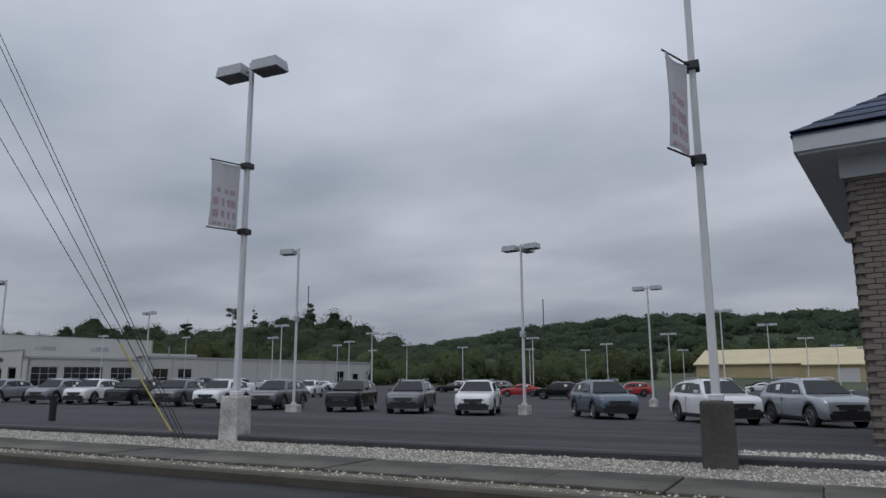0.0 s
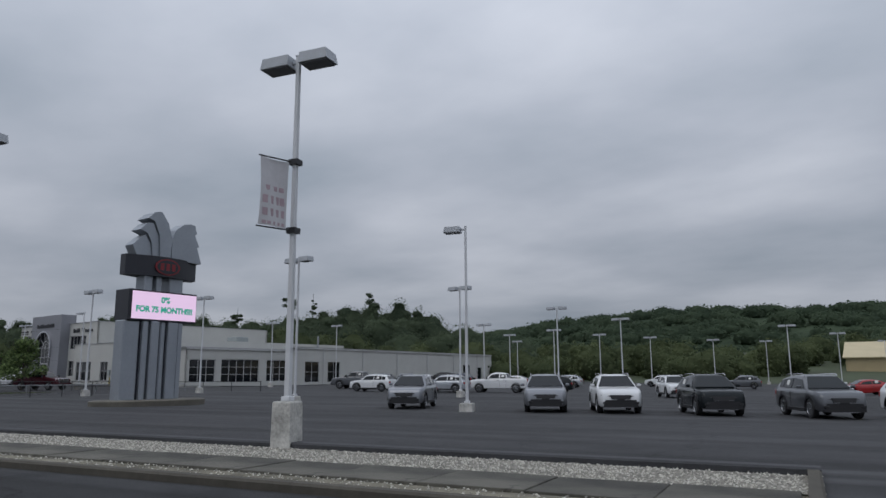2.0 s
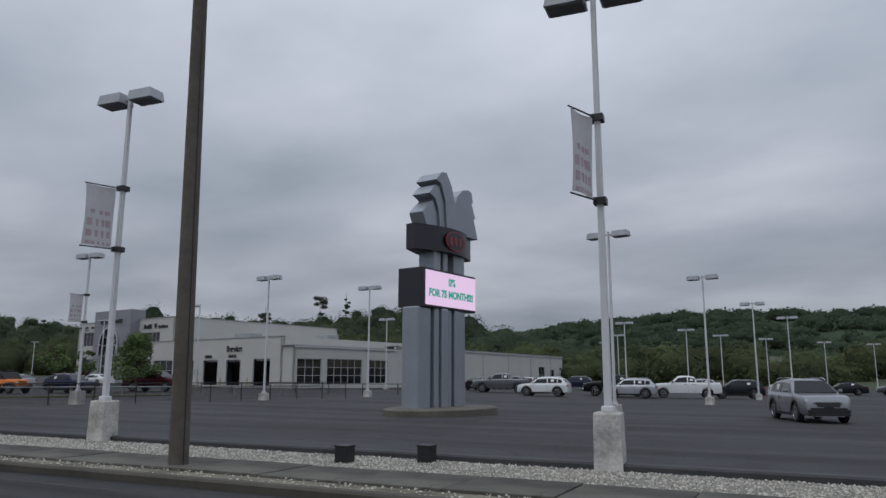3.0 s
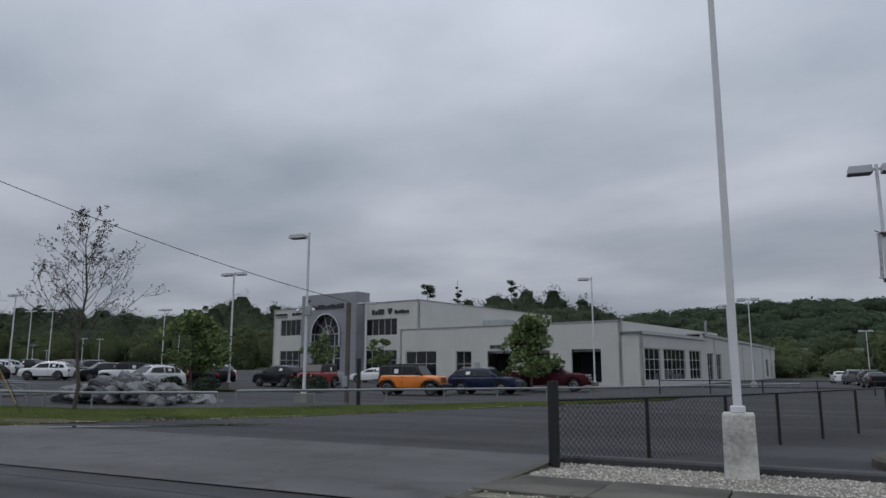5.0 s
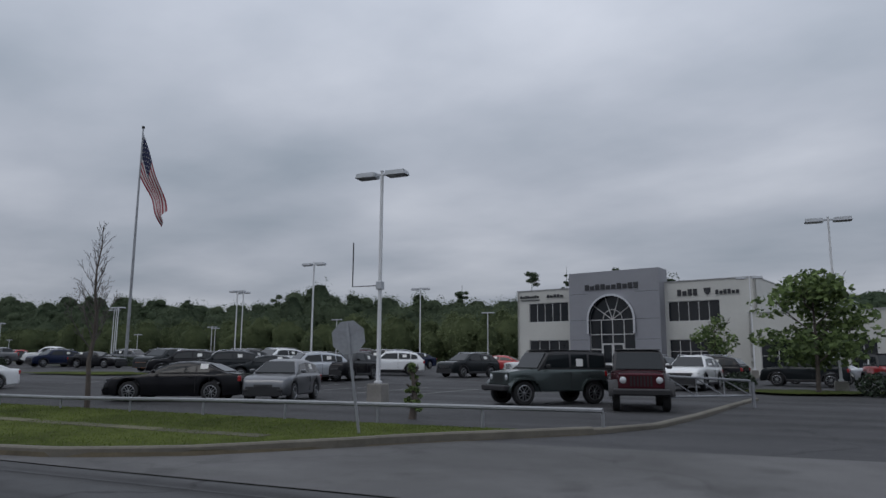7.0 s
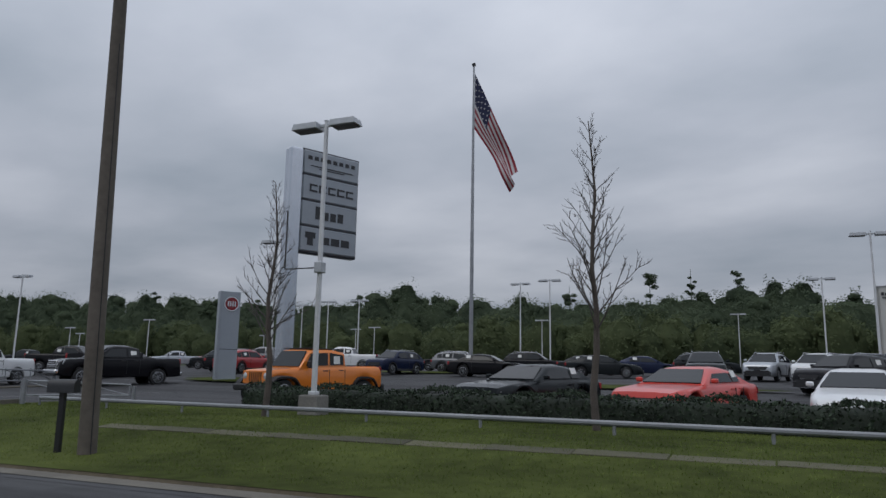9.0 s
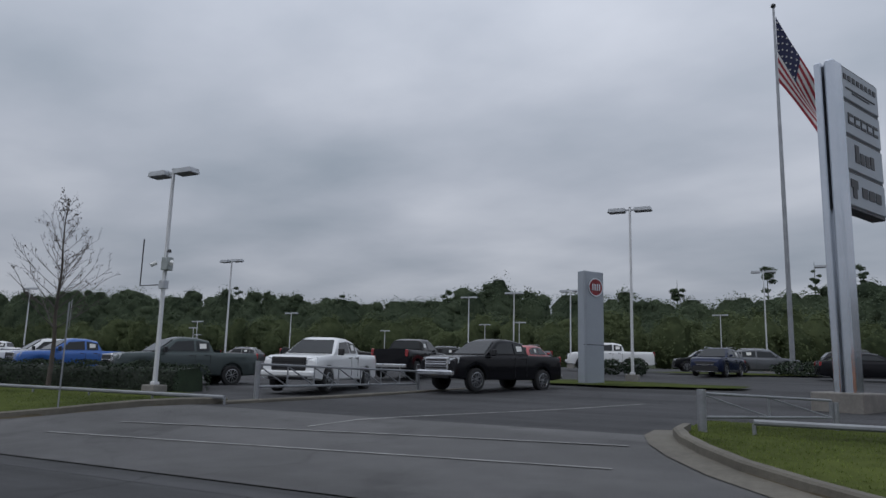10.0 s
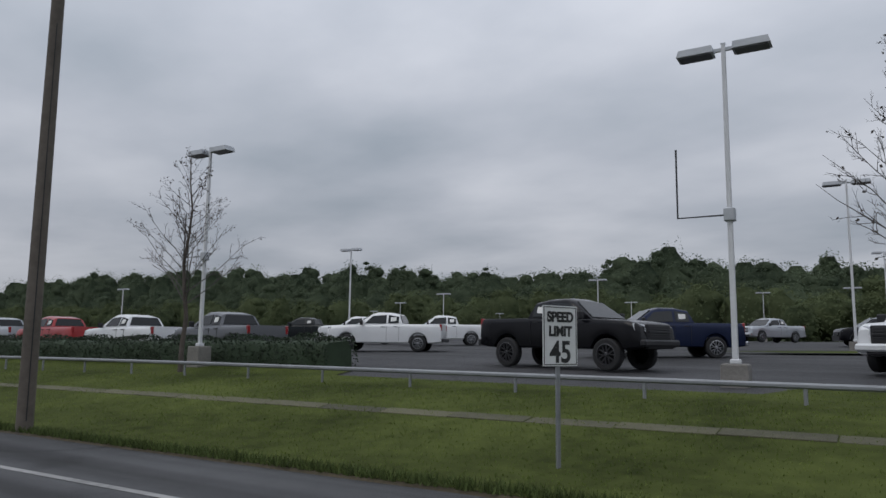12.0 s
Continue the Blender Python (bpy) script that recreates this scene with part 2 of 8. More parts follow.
M = {
    "asphalt": mat("lot asphalt", (0.038, 0.038, 0.041), 0.8, var=0.35, scale=0.12, bump=0.5, bscale=55, spec=0.35),
    "drive": mat("worn pale drive asphalt", (0.092, 0.091, 0.092), 0.8, var=0.3, scale=0.2, bump=0.5, bscale=60, spec=0.35),
    "oldroad": mat("sun-bleached road asphalt", (0.058, 0.059, 0.062), 0.85, var=0.25, scale=0.25, bump=0.6, bscale=70, spec=0.3),
    "road": mat("road asphalt", (0.036, 0.037, 0.039), 0.85, var=0.25, scale=0.25, bump=0.6, bscale=70, spec=0.3),
    "grass": mat("mown grass turf", (0.034, 0.047, 0.012), 0.95, var=0.55, scale=0.35, bump=0.35, bscale=22, warm=(0.06, 0.073, 0.02), spec=0.05),
    "land": mat("wild land", (0.05, 0.065, 0.03), 0.95, var=0.4, scale=0.05, bump=0.5, bscale=3),
    "blade": mat("grass blades", (0.097, 0.143, 0.038), 0.8, var=0.4, scale=0.35, island=0.2, warm=(0.132, 0.162, 0.046), trans=0.15, spec=0.1),
    "weed": mat("weeds", (0.07, 0.095, 0.03), 0.8, var=0.4, scale=2, island=0.6, trans=0.3, spec=0.2),
    "walk": mat("old concrete walk", (0.075, 0.071, 0.058), 0.85, var=0.28, scale=0.7, bump=0.5, bscale=30, objvar=0.35),
    "kerb": mat("kerb concrete", (0.068, 0.061, 0.048), 0.85, var=0.35, scale=0.9, bump=0.5, bscale=25),
    "berm": mat("asphalt berm", (0.045, 0.046, 0.05), 0.8, var=0.35, scale=0.9, bump=0.8, bscale=20),
    "gravelbed": mat("gravel bed", (0.25, 0.235, 0.2), 0.9, var=0.55, scale=2.2, bump=1.0, bscale=60),
    "roadgravel": mat("dirty gravel and soil", (0.08, 0.074, 0.05), 0.95, var=0.5, scale=1.6, bump=1.0, bscale=50, warm=(0.2, 0.185, 0.14)),
    "kerbpale": mat("pale kerb concrete", (0.12, 0.11, 0.09), 0.85, var=0.35, scale=0.9, bump=0.5, bscale=25),
    "oldwalk": mat("overgrown concrete walk", (0.075, 0.072, 0.04), 0.9, var=0.4, scale=0.8, bump=0.5, bscale=25, objvar=0.4),
    "stone": mat("white gravel stones", (0.4, 0.385, 0.34), 0.85, var=0.45, scale=5, island=0.9),
    "dirt": mat("bare dirt", (0.085, 0.07, 0.045), 0.95, var=0.4, scale=1.2, bump=0.8, bscale=15),
    "concrete": mat("painted concrete base", (0.47, 0.46, 0.43), 0.8, var=0.6, scale=2.2, bump=0.4, bscale=12),
    "rawbase": mat("raw concrete base", (0.2, 0.19, 0.175), 0.9, var=0.3, scale=1.5, bump=0.5, bscale=20),
    "darkbase": mat("damp dark concrete base", (0.07, 0.066, 0.06), 0.85, var=0.4, scale=1.8, bump=0.5, bscale=20),
    "whitepole": mat("white painted pole", (0.6, 0.61, 0.63), 0.45, var=0.1, scale=2),
    "head": mat("lamp housing", (0.42, 0.44, 0.47), 0.5, var=0.15, scale=3),
    "lens": mat("lamp lens", (0.12, 0.12, 0.125), 0.25, var=0.2, scale=6),
    "banner": mat("faded banner cloth", (0.56, 0.55, 0.57), 0.85, var=0.12, scale=1.2),
    "bannerink": mat("faded red print", (0.43, 0.33, 0.36), 0.85, var=0.2, scale=4),
    "darkmetal": mat("dark metal", (0.03, 0.031, 0.034), 0.5, 0.2, var=0.3, scale=3),
    "galv": mat("galvanised steel", (0.3, 0.31, 0.33), 0.42, 0.6, var=0.25, scale=1.6),
    "rail": mat("grey pipe rail", (0.24, 0.25, 0.265), 0.5, 0.3, var=0.2, scale=1.2),
    "wood": mat("weathered pole wood", (0.105, 0.09, 0.075), 0.9, var=0.4, scale=0.9, bump=0.8, bscale=14),
    "greypole": mat("grey steel pole", (0.17, 0.195, 0.22), 0.6, 0.2, var=0.2, scale=1),
    "bark": mat("bark", (0.085, 0.07, 0.06), 0.9, var=0.35, scale=3, bump=0.8, bscale=18),
    "twig": mat("bare twigs", (0.085, 0.075, 0.072), 0.9, var=0.3, scale=3),
    "leaf": mat("spring leaves", (0.12, 0.175, 0.075), 0.75, var=0.45, scale=0.4, island=0.8, warm=(0.135, 0.185, 0.07), trans=0.35, spec=0.2),
    "hedge": mat("hedge leaves", (0.018, 0.032, 0.015), 0.8, var=0.5, scale=1.0, island=0.8),
    # wood canopy colours are lightened and blued to carry the distance haze
    "wood_dark": mat("haze-toned dark wood canopy", (0.066, 0.094, 0.064), 0.9, var=0.35, scale=0.06, island=0.12, warm=(0.098, 0.125, 0.075), trans=0.4, spec=0.1),
    "wood_light": mat("scrub canopy", (0.078, 0.106, 0.058), 0.9, var=0.35, scale=0.07, island=0.12, warm=(0.115, 0.138, 0.066), trans=0.4, spec=0.1),
    "hill": mat("hill canopy", (0.056, 0.088, 0.059), 0.9, var=0.35, scale=0.03, island=0.14, warm=(0.08, 0.108, 0.066), trans=0.4, spec=0.1),
    "rock": mat("pale boulder", (0.145, 0.147, 0.152), 0.9, var=0.55, scale=1.3, bump=0.8, bscale=9, objvar=0.4),
    "wall": mat("cream stucco", (0.5, 0.5, 0.475), 0.85, var=0.07, scale=0.4, bump=0.2, bscale=30),
    "wallgrey": mat("grey panel", (0.245, 0.25, 0.275), 0.5, 0.1, var=0.07, scale=0.5),
    "roofing": mat("flat roofing", (0.3, 0.3, 0.29), 0.9, var=0.2, scale=0.4),
    "trimgrey": mat("grey trim band", (0.33, 0.33, 0.34), 0.7, var=0.1, scale=1),
    "frame": mat("pale window frame", (0.5, 0.5, 0.5), 0.5, var=0.08, scale=2),
    "glass": mat("dark window glass", (0.01, 0.012, 0.015), 0.06, var=0.2, scale=0.5, spec=0.4),
    "carglass": mat("tinted car glass", (0.012, 0.015, 0.017), 0.05, var=0.2, scale=1, spec=0.36),
    # shade of unlit rooms and recesses, put into a near-black colour
    "dark": mat("near-black unlit recess", (0.012, 0.012, 0.014), 0.9, var=0.4, scale=1),
    "tyre": mat("tyre rubber", (0.018, 0.018, 0.019), 0.85, var=0.2, scale=6),
    "rim": mat("alloy rim", (0.34, 0.35, 0.37), 0.32, 0.85, var=0.1, scale=6),
    "dish": mat("dark wheel dish", (0.008, 0.008, 0.009), 0.8, 0.0, var=0.2, scale=6, spec=0.2),
    "darkrim": mat("dark alloy rim", (0.07, 0.07, 0.075), 0.35, 0.6, var=0.1, scale=6),
    "plastic": mat("black plastic trim", (0.013, 0.013, 0.015), 0.6, var=0.2, scale=5),
    "chrome": mat("chrome", (0.6, 0.6, 0.62), 0.15, 1.0, var=0.05, scale=5),
    "lamp": mat("clear lamp lens", (0.55, 0.57, 0.6), 0.12, 0.3, var=0.15, scale=9, coat=1),
    "tail": mat("red lamp lens", (0.3, 0.012, 0.015), 0.15, var=0.15, scale=9, coat=1),
    "amber": mat("amber lamp lens", (0.6, 0.2, 0.04), 0.2, var=0.15, scale=9, coat=1),
    "paper": mat("window sticker paper", (0.72, 0.72, 0.7), 0.8, var=0.05, scale=5),
    "orange": mat("orange plastic barrel", (0.62, 0.13, 0.03), 0.5, var=0.12, scale=3),
    "reflect": mat("dirty reflective band", (0.6, 0.45, 0.38), 0.4, var=0.2, scale=5),
    "signgrey": mat("sign aluminium", (0.3, 0.325, 0.36), 0.4, 0.35, var=0.1, scale=0.8),
    "signdark": mat("dark sign box", (0.018, 0.019, 0.027), 0.4, var=0.2, scale=1),
    "silver": mat("polished silver cladding", (0.52, 0.55, 0.6), 0.22, 0.9, var=0.1, scale=0.6),
    "panel": mat("sign face", (0.3, 0.33, 0.37), 0.4, 0.1, var=0.06, scale=1),
    "ink": mat("dark sign lettering", (0.022, 0.023, 0.028), 0.5, var=0.15, scale=3),
    "red": mat("red enamel", (0.2, 0.012, 0.018), 0.35, var=0.15, scale=3),
    "screen": mat("lit display", (0.3, 0.25, 0.32), 0.5, var=0.03, scale=2, emit=((0.86, 0.62, 0.87), 0.75)),
    "screenink": mat("lit display letters", (0.02, 0.3, 0.2), 0.5, var=0.05, scale=2, emit=((0.02, 0.36, 0.27), 0.55)),
    "signwhite": mat("white sign sheet", (0.62, 0.63, 0.62), 0.45, var=0.08, scale=3),
    "blackpaint": mat("black paint", (0.012, 0.012, 0.013), 0.5, var=0.15, scale=4),
    "linepaint": mat("worn road paint", (0.24, 0.24, 0.235), 0.8, var=0.5, scale=1.3),
    "yellowwall": mat("tan metal wall", (0.42, 0.34, 0.2), 0.7, var=0.1, scale=0.4),
    "yellowroof": mat("tan metal roof", (0.52, 0.44, 0.27), 0.55, var=0.1, scale=0.3),
    "brick": mat("tan brick", (0.19, 0.16, 0.138), 0.85, var=0.14, scale=2.5, bump=0.4, bscale=25, objvar=0.3),
    "mortar": mat("mortar", (0.2, 0.185, 0.17), 0.95, var=0.1, scale=3),
    "blueroof": mat("slate blue shingles", (0.034, 0.05, 0.095), 0.75, var=0.3, scale=1.3, bump=0.8, bscale=12, objvar=0.5),
    "soffit": mat("white soffit", (0.5, 0.52, 0.55), 0.6, var=0.06, scale=1),
    "flagred": mat("flag red cloth", (0.24, 0.022, 0.035), 0.85, var=0.12, scale=2),
    "flagwhite": mat("flag white cloth", (0.5, 0.49, 0.5), 0.85, var=0.1, scale=2),
    "flagblue": mat("flag blue cloth", (0.016, 0.02, 0.06), 0.85, var=0.12, scale=2),
    "hydrant": mat("blue hydrant enamel", (0.03, 0.09, 0.25), 0.5, var=0.2, scale=4),
    "pvc": mat("cream pipe", (0.55, 0.53, 0.42), 0.5, var=0.12, scale=4),
    "boxgrey": mat("utility box paint", (0.3, 0.33, 0.33), 0.6, var=0.12, scale=3),
    "water": mat("puddle water", (0.03, 0.032, 0.035), 0.03, var=0.1, scale=1, spec=0.8),
    "wire": mat("black cable", (0.015, 0.015, 0.016), 0.7, var=0.1, scale=4),
    "yellowsleeve": mat("yellow guy sleeve", (0.45, 0.38, 0.12), 0.6, var=0.15, scale=4),
}

def weather(m, stretch, crack, deep=1.0):
    """Adds long stains, faded patches and fine cracks to a paved surface."""
    n, l = m.node_tree.nodes, m.node_tree.links
    b = n["Principled BSDF"]
    src = b.inputs["Base Color"].links[0].from_socket
    tc = n.new("ShaderNodeTexCoord")

    def noise_ramp(scale, size, lo, hi, a, z):
        mp, t, r = n.new("ShaderNodeMapping"), n.new("ShaderNodeTexNoise"), n.new("ShaderNodeValToRGB")
        mp.inputs["Scale"].default_value = scale
        l.new(tc.outputs["Object"], mp.inputs[0])
        l.new(mp.outputs[0], t.inputs["Vector"])
        t.inputs["Scale"].default_value, t.inputs["Detail"].default_value = size, 6
        l.new(t.outputs["Fac"], r.inputs[0])
        e = r.color_ramp.elements
        e[0].position, e[0].color, e[1].position, e[1].color = lo, (a, a, a, 1), hi, (z, z, z, 1)
        return r.outputs[0]

    def times(p, q):
        x = n.new("ShaderNodeMix")
        x.data_type, x.blend_type = "RGBA", "MULTIPLY"
        x.inputs[0].default_value = 1.0
        l.new(p, x.inputs[6])
        l.new(q, x.inputs[7])
        return x.outputs[2]
    col = times(src, noise_ramp(stretch, 1.0, 0.36, 0.62, 1 - 0.48 * deep, 1 + 0.25 * deep))
    col = times(col, noise_ramp((0.9, 0.9, 1), 0.9, 0.3, 0.42, 0.7, 1.0))
    vo, mp, r = n.new("ShaderNodeTexVoronoi"), n.new("ShaderNodeMapping"), n.new("ShaderNodeValToRGB")
    vo.feature = "DISTANCE_TO_EDGE"
    vo.inputs["Scale"].default_value = crack
    warp = n.new("ShaderNodeTexNoise")
    warp.inputs["Scale"].default_value, warp.inputs["Detail"].default_value = 0.7, 5
    mixv = n.new("ShaderNodeMix")
    mixv.data_type, mixv.blend_type = "RGBA", "LINEAR_LIGHT"
    mixv.inputs[0].default_value = 0.9
    l.new(tc.outputs["Object"], warp.inputs["Vector"])
    l.new(tc.outputs["Object"], mixv.inputs[6])
    l.new(warp.outputs["Color"], mixv.inputs[7])
    l.new(mixv.outputs[2], vo.inputs["Vector"])
    l.new(vo.outputs["Distance"], r.inputs[0])
    e = r.color_ramp.elements
    e[0].position, e[0].color, e[1].position, e[1].color = 0.0, (1 - 0.55 * deep,) * 3 + (1,), 0.006, (1, 1, 1, 1)
    col = times(col, r.outputs[0])
    l.new(col, b.inputs["Base Color"])


weather(M["asphalt"], (0.05, 0.55, 1), 0.11)
weather(M["road"], (0.03, 1.1, 1), 0.08)
weather(M["oldroad"], (0.03, 1.1, 1), 0.08)
weather(M["drive"], (0.2, 0.5, 1), 0.1, 0.4)
weather(M["walk"], (0.5, 0.9, 1), 0.3)
PAINT = {}


def paint(name, rgb, metal=0.35, rough=0.28):
    if name not in PAINT:
        deep = max(rgb) < 0.1
        PAINT[name] = mat(name + " car paint", rgb, 0.14 if deep else rough, metal, var=0.06, scale=0.8, coat=0.0 if deep else 0.5, spec=0.2 if deep else 0.5)
    return PAINT[name]


for nm, rgb, me in (("white", (0.66, 0.67, 0.68), 0.0), ("silver", (0.37, 0.39, 0.42), 0.45), ("grey", (0.1, 0.105, 0.115), 0.5), ("dark", (0.014, 0.017, 0.019), 0.2),
                    ("black", (0.007, 0.007, 0.009), 0.0), ("navy", (0.012, 0.018, 0.045), 0.2), ("blue", (0.025, 0.1, 0.34), 0.3), ("red", (0.34, 0.018, 0.02), 0.2),
                    ("coral", (0.6, 0.055, 0.04), 0.1), ("orange", (0.72, 0.2, 0.02), 0.0), ("maroon", (0.06, 0.012, 0.018), 0.3), ("greygreen", (0.07, 0.085, 0.085), 0.4),
                    ("pewter", (0.21, 0.22, 0.24), 0.45), ("yellow", (0.6, 0.55, 0.05), 0.1), ("bluegrey", (0.1, 0.125, 0.16), 0.5)):
    paint(nm, rgb, me)


# ---- mesh helpers ----
def finish(bm, name, material, parent=None, label="", m=None, smooth=35):
    me = bpy.data.meshes.new(name)
    bmesh.ops.recalc_face_normals(bm, faces=bm.faces)
    bm.to_mesh(me)
    bm.free()
    me.materials.append(M[material] if isinstance(material, str) else material)
    if smooth:
        me.polygons.foreach_set("use_smooth", [True] * len(me.polygons))
        me.set_sharp_from_angle(angle=radians(smooth))
    ob = new(name, me)
    if m is not None:
        ob.matrix_world = m
    if parent is not None:
        ob.parent = parent
    if label:
        ob["label"] = label
    return ob


def part(name, bm, material, parent, label="", smooth=35):
    return finish(bm, name, material, parent, label, None, smooth)


def thing(name, m, label, category, group="", kind=""):
    ob = new(name)
    ob.empty_display_size = 0.2
    ob.matrix_world = m
    return tagged(ob, label, category, group, kind)


def box(bm, c, s, bevel=0.0, m=None):
    r = bmesh.ops.create_cube(bm, size=1)
    vs = r["verts"]
    bmesh.ops.scale(bm, vec=s, verts=vs)
    if bevel:
        es = list({e for v in vs for e in v.link_edges})
        vs = bmesh.ops.bevel(bm, geom=es, offset=bevel, segments=1, affect="EDGES")["verts"]
    bmesh.ops.translate(bm, vec=c, verts=vs)
    if m is not None:
        bmesh.ops.transform(bm, matrix=m, verts=vs)
    return vs


def abox(c, s, bevel=0.0, m=None):
    bm = bmesh.new()
    box(bm, c, s, bevel, m)
    return bm


def loft(bm, rings, cap=True, closed=True):
    vs = [[bm.verts.new(p) for p in r] for r in rings]
    k = len(rings[0])
    for a, b in zip(vs, vs[1:]):
        for i in range(k if closed else k - 1):
            j = (i + 1) % k
            try:
                bm.faces.new((a[i], a[j], b[j], b[i]))
            except ValueError:
                pass
    if cap and closed:
        bm.faces.new(vs[0][::-1])
        bm.faces.new(vs[-1])
    return vs


def tube(bm, pts, radii, n=8):
    rings = []
    pts = [Vector(p) for p in pts]
    if isinstance(radii, (int, float)):
        radii = [radii] * len(pts)
    side = None
    for i, p in enumerate(pts):
        d = (pts[min(i + 1, len(pts) - 1)] - pts[max(i - 1, 0)]).normalized()
        if side is None:
            side = d.orthogonal().normalized()
        side = (side - d * side.dot(d)).normalized()
        up = d.cross(side)
        rings.append([p + (side * math.cos(a) + up * math.sin(a)) * radii[i] for a in (2 * math.pi * (k + 0.5) / n for k in range(n))])
    loft(bm, rings)


def atube(pts, radii, n=8):
    bm = bmesh.new()
    tube(bm, pts, radii, n)
    return bm


def prism(pts, depth, axis="y"):
    """A polygon given in (u, z), drawn out along y (or x) from 0 to depth."""
    bm = bmesh.new()
    f = (lambda u, z, d: (u, d, z)) if axis == "y" else (lambda u, z, d: (d, u, z))
    a = [bm.verts.new(f(u, z, 0)) for u, z in pts]
    b = [bm.verts.new(f(u, z, depth)) for u, z in pts]
    bm.faces.new(a)
    bm.faces.new(b[::-1])
    for i in range(len(a)):
        j = (i + 1) % len(a)
        bm.faces.new((a[i], b[i], b[j], a[j]))
    return bm


def lathe(bm, prof, n=24, axis="z", cap=True):
    """prof: (radius, height) rows, turned round z or y."""
    rings = []
    for r, h in prof:
        ring = []
        for k in range(n):
            a = 2 * math.pi * k / n
            ring.append((r * math.cos(a), r * math.sin(a), h) if axis == "z" else (r * math.cos(a), h, r * math.sin(a)))
        rings.append(ring)
    loft(bm, rings, cap)


def cloud_mesh(name, v, f, material, label, category, kind="stuff"):
    me = bpy.data.meshes.new(name)
    me.from_pydata(v, [], f)
    me.materials.append(M[material])
    return tagged(new(name, me), label, category, "", kind)


def lerp(x, rows):
    xs, zs = zip(*rows)
    return float(np.interp(x, xs, zs))


# ---- lie of the land ----
def ease(a):
    a = min(1.0, max(0.0, a))
    return a * a * (3 - 2 * a)


LOT_Y = (12, 15, 18, 23, 30, 36, 48, 60, 80)
LOT_Z = ((-420, (-1.6, -1.2, -0.8, -0.5, -0.2, 0.0, 0.3, 0.5, 0.8)), (-260, (-0.85, -0.65, -0.4, -0.2, 0.05, 0.2, 0.5, 0.7, 0.9)), (-232, (-0.58, -0.4, -0.26, -0.12, 0.1, 0.25, 0.52, 0.76, 0.95)),
         (-200, (-0.2, -0.17, -0.13, 0.0, 0.3, 0.55, 0.85, 1.0, 1.2)), (-168, (-0.1, -0.1, -0.12, -0.06, 0.24, 0.56, 0.85, 1.0, 1.1)), (-138, (-0.18, -0.15, -0.12, -0.1, 0.03, 0.12, 0.25, 0.3, 0.3)),
         (-112, (0.0, -0.02, -0.02, -0.03, -0.04, -0.05, -0.02, 0.0, 0.0)), (-85, (0.0, 0.0, -0.02, -0.06, -0.1, -0.1, -0.1, -0.1, -0.1)), (-50, (0.0, 0.0, -0.05, -0.12, -0.22, -0.25, -0.3, -0.4, -0.6)), (0, (0.0, 0.0, -0.1, -0.25, -0.45, -0.5, -0.6, -0.75, -0.9)), (60, (0.0, 0.0, -0.1, -0.25, -0.45, -0.5, -0.6, -0.75, -0.9)))
LOT_X = [r[0] for r in LOT_Z]


def lot_z(x, y):
    """Height of the car lots' paving, which rises gently to the back of the second lot."""
    k = min(len(LOT_X) - 2, max(0, int(np.searchsorted(LOT_X, x)) - 1))
    t = ease((x - LOT_X[k]) / (LOT_X[k + 1] - LOT_X[k]))
    return float(np.interp(y, LOT_Y, LOT_Z[k][1]) * (1 - t) + np.interp(y, LOT_Y, LOT_Z[k + 1][1]) * t)


EDGE = ((-420, 2.0), (-300, 4.2), (-240, 5.3), (-226, 5.6), (-216, 5.8), (-205, 6.2), (-195, 6.4), (-186, 6.5), (-180, 6.6), (-172, 7.0), (-165, 7.35), (-140, 7.3), (-118, 7.4), (-110, 7.5), (-95, 7.4), (-60, 7.45), (120, 7.45))
LEVEL = ((-420, -2.6), (-300, -1.9), (-232, -1.2), (-216, -0.97), (-205, -0.82), (-195, -0.7), (-186, -0.6), (-177, -0.52), (-165, -0.44), (-138, -0.36), (-115, -0.18), (-95, -0.08), (-50, -0.05), (20, -0.1), (120, -0.1))


def edge_y(x):
    return lerp(x, EDGE)


def road_z(x):
    return lerp(x, LEVEL)


def kerbed(x):
    """How high the verge stands over the road at its edge: by a kerb, or level with it."""
    return lerp(x, ((-212, 0.02), (-206, 0.1), (-183, 0.1), (-180, 0.03), (-171, 0.03), (-165, 0.1)))


def verge_z(x, y):
    """Ground between the road's kerb and the lots."""
    e = edge_y(x) + 0.25
    r = road_z(x) + kerbed(x)
    return r + (lot_z(x, 12.4) - r) * ease((y - e) / max(1.0, 12.4 - e))


def land_z(x, y):
    e = edge_y(x)
    if y < e + 0.05:
        return road_z(x) - 0.35
    z = verge_z(x, y) - 0.3 if y < 12.4 else lot_z(x, y) - 0.3
    return z + 0.06 * min(170.0, max(0.0, y - 140))


def sheet(name, xs, ys, zf, material, label, category):
    v = [(x, y, zf(x, y)) for y in ys for x in xs]
    k = len(xs)
    f = [(j * k + i, j * k + i + 1, (j + 1) * k + i + 1, (j + 1) * k + i) for j in range(len(ys) - 1) for i in range(k - 1)]
    ob = cloud_mesh(name, v, f, material, label, category, "structure")
    ob.data.polygons.foreach_set("use_smooth", [True] * len(ob.data.polygons))
    return ob


GX = [-3000, -1500, -800, -500] + list(range(-400, 124, 4)) + [160, 300, 600, 1400, 3000]
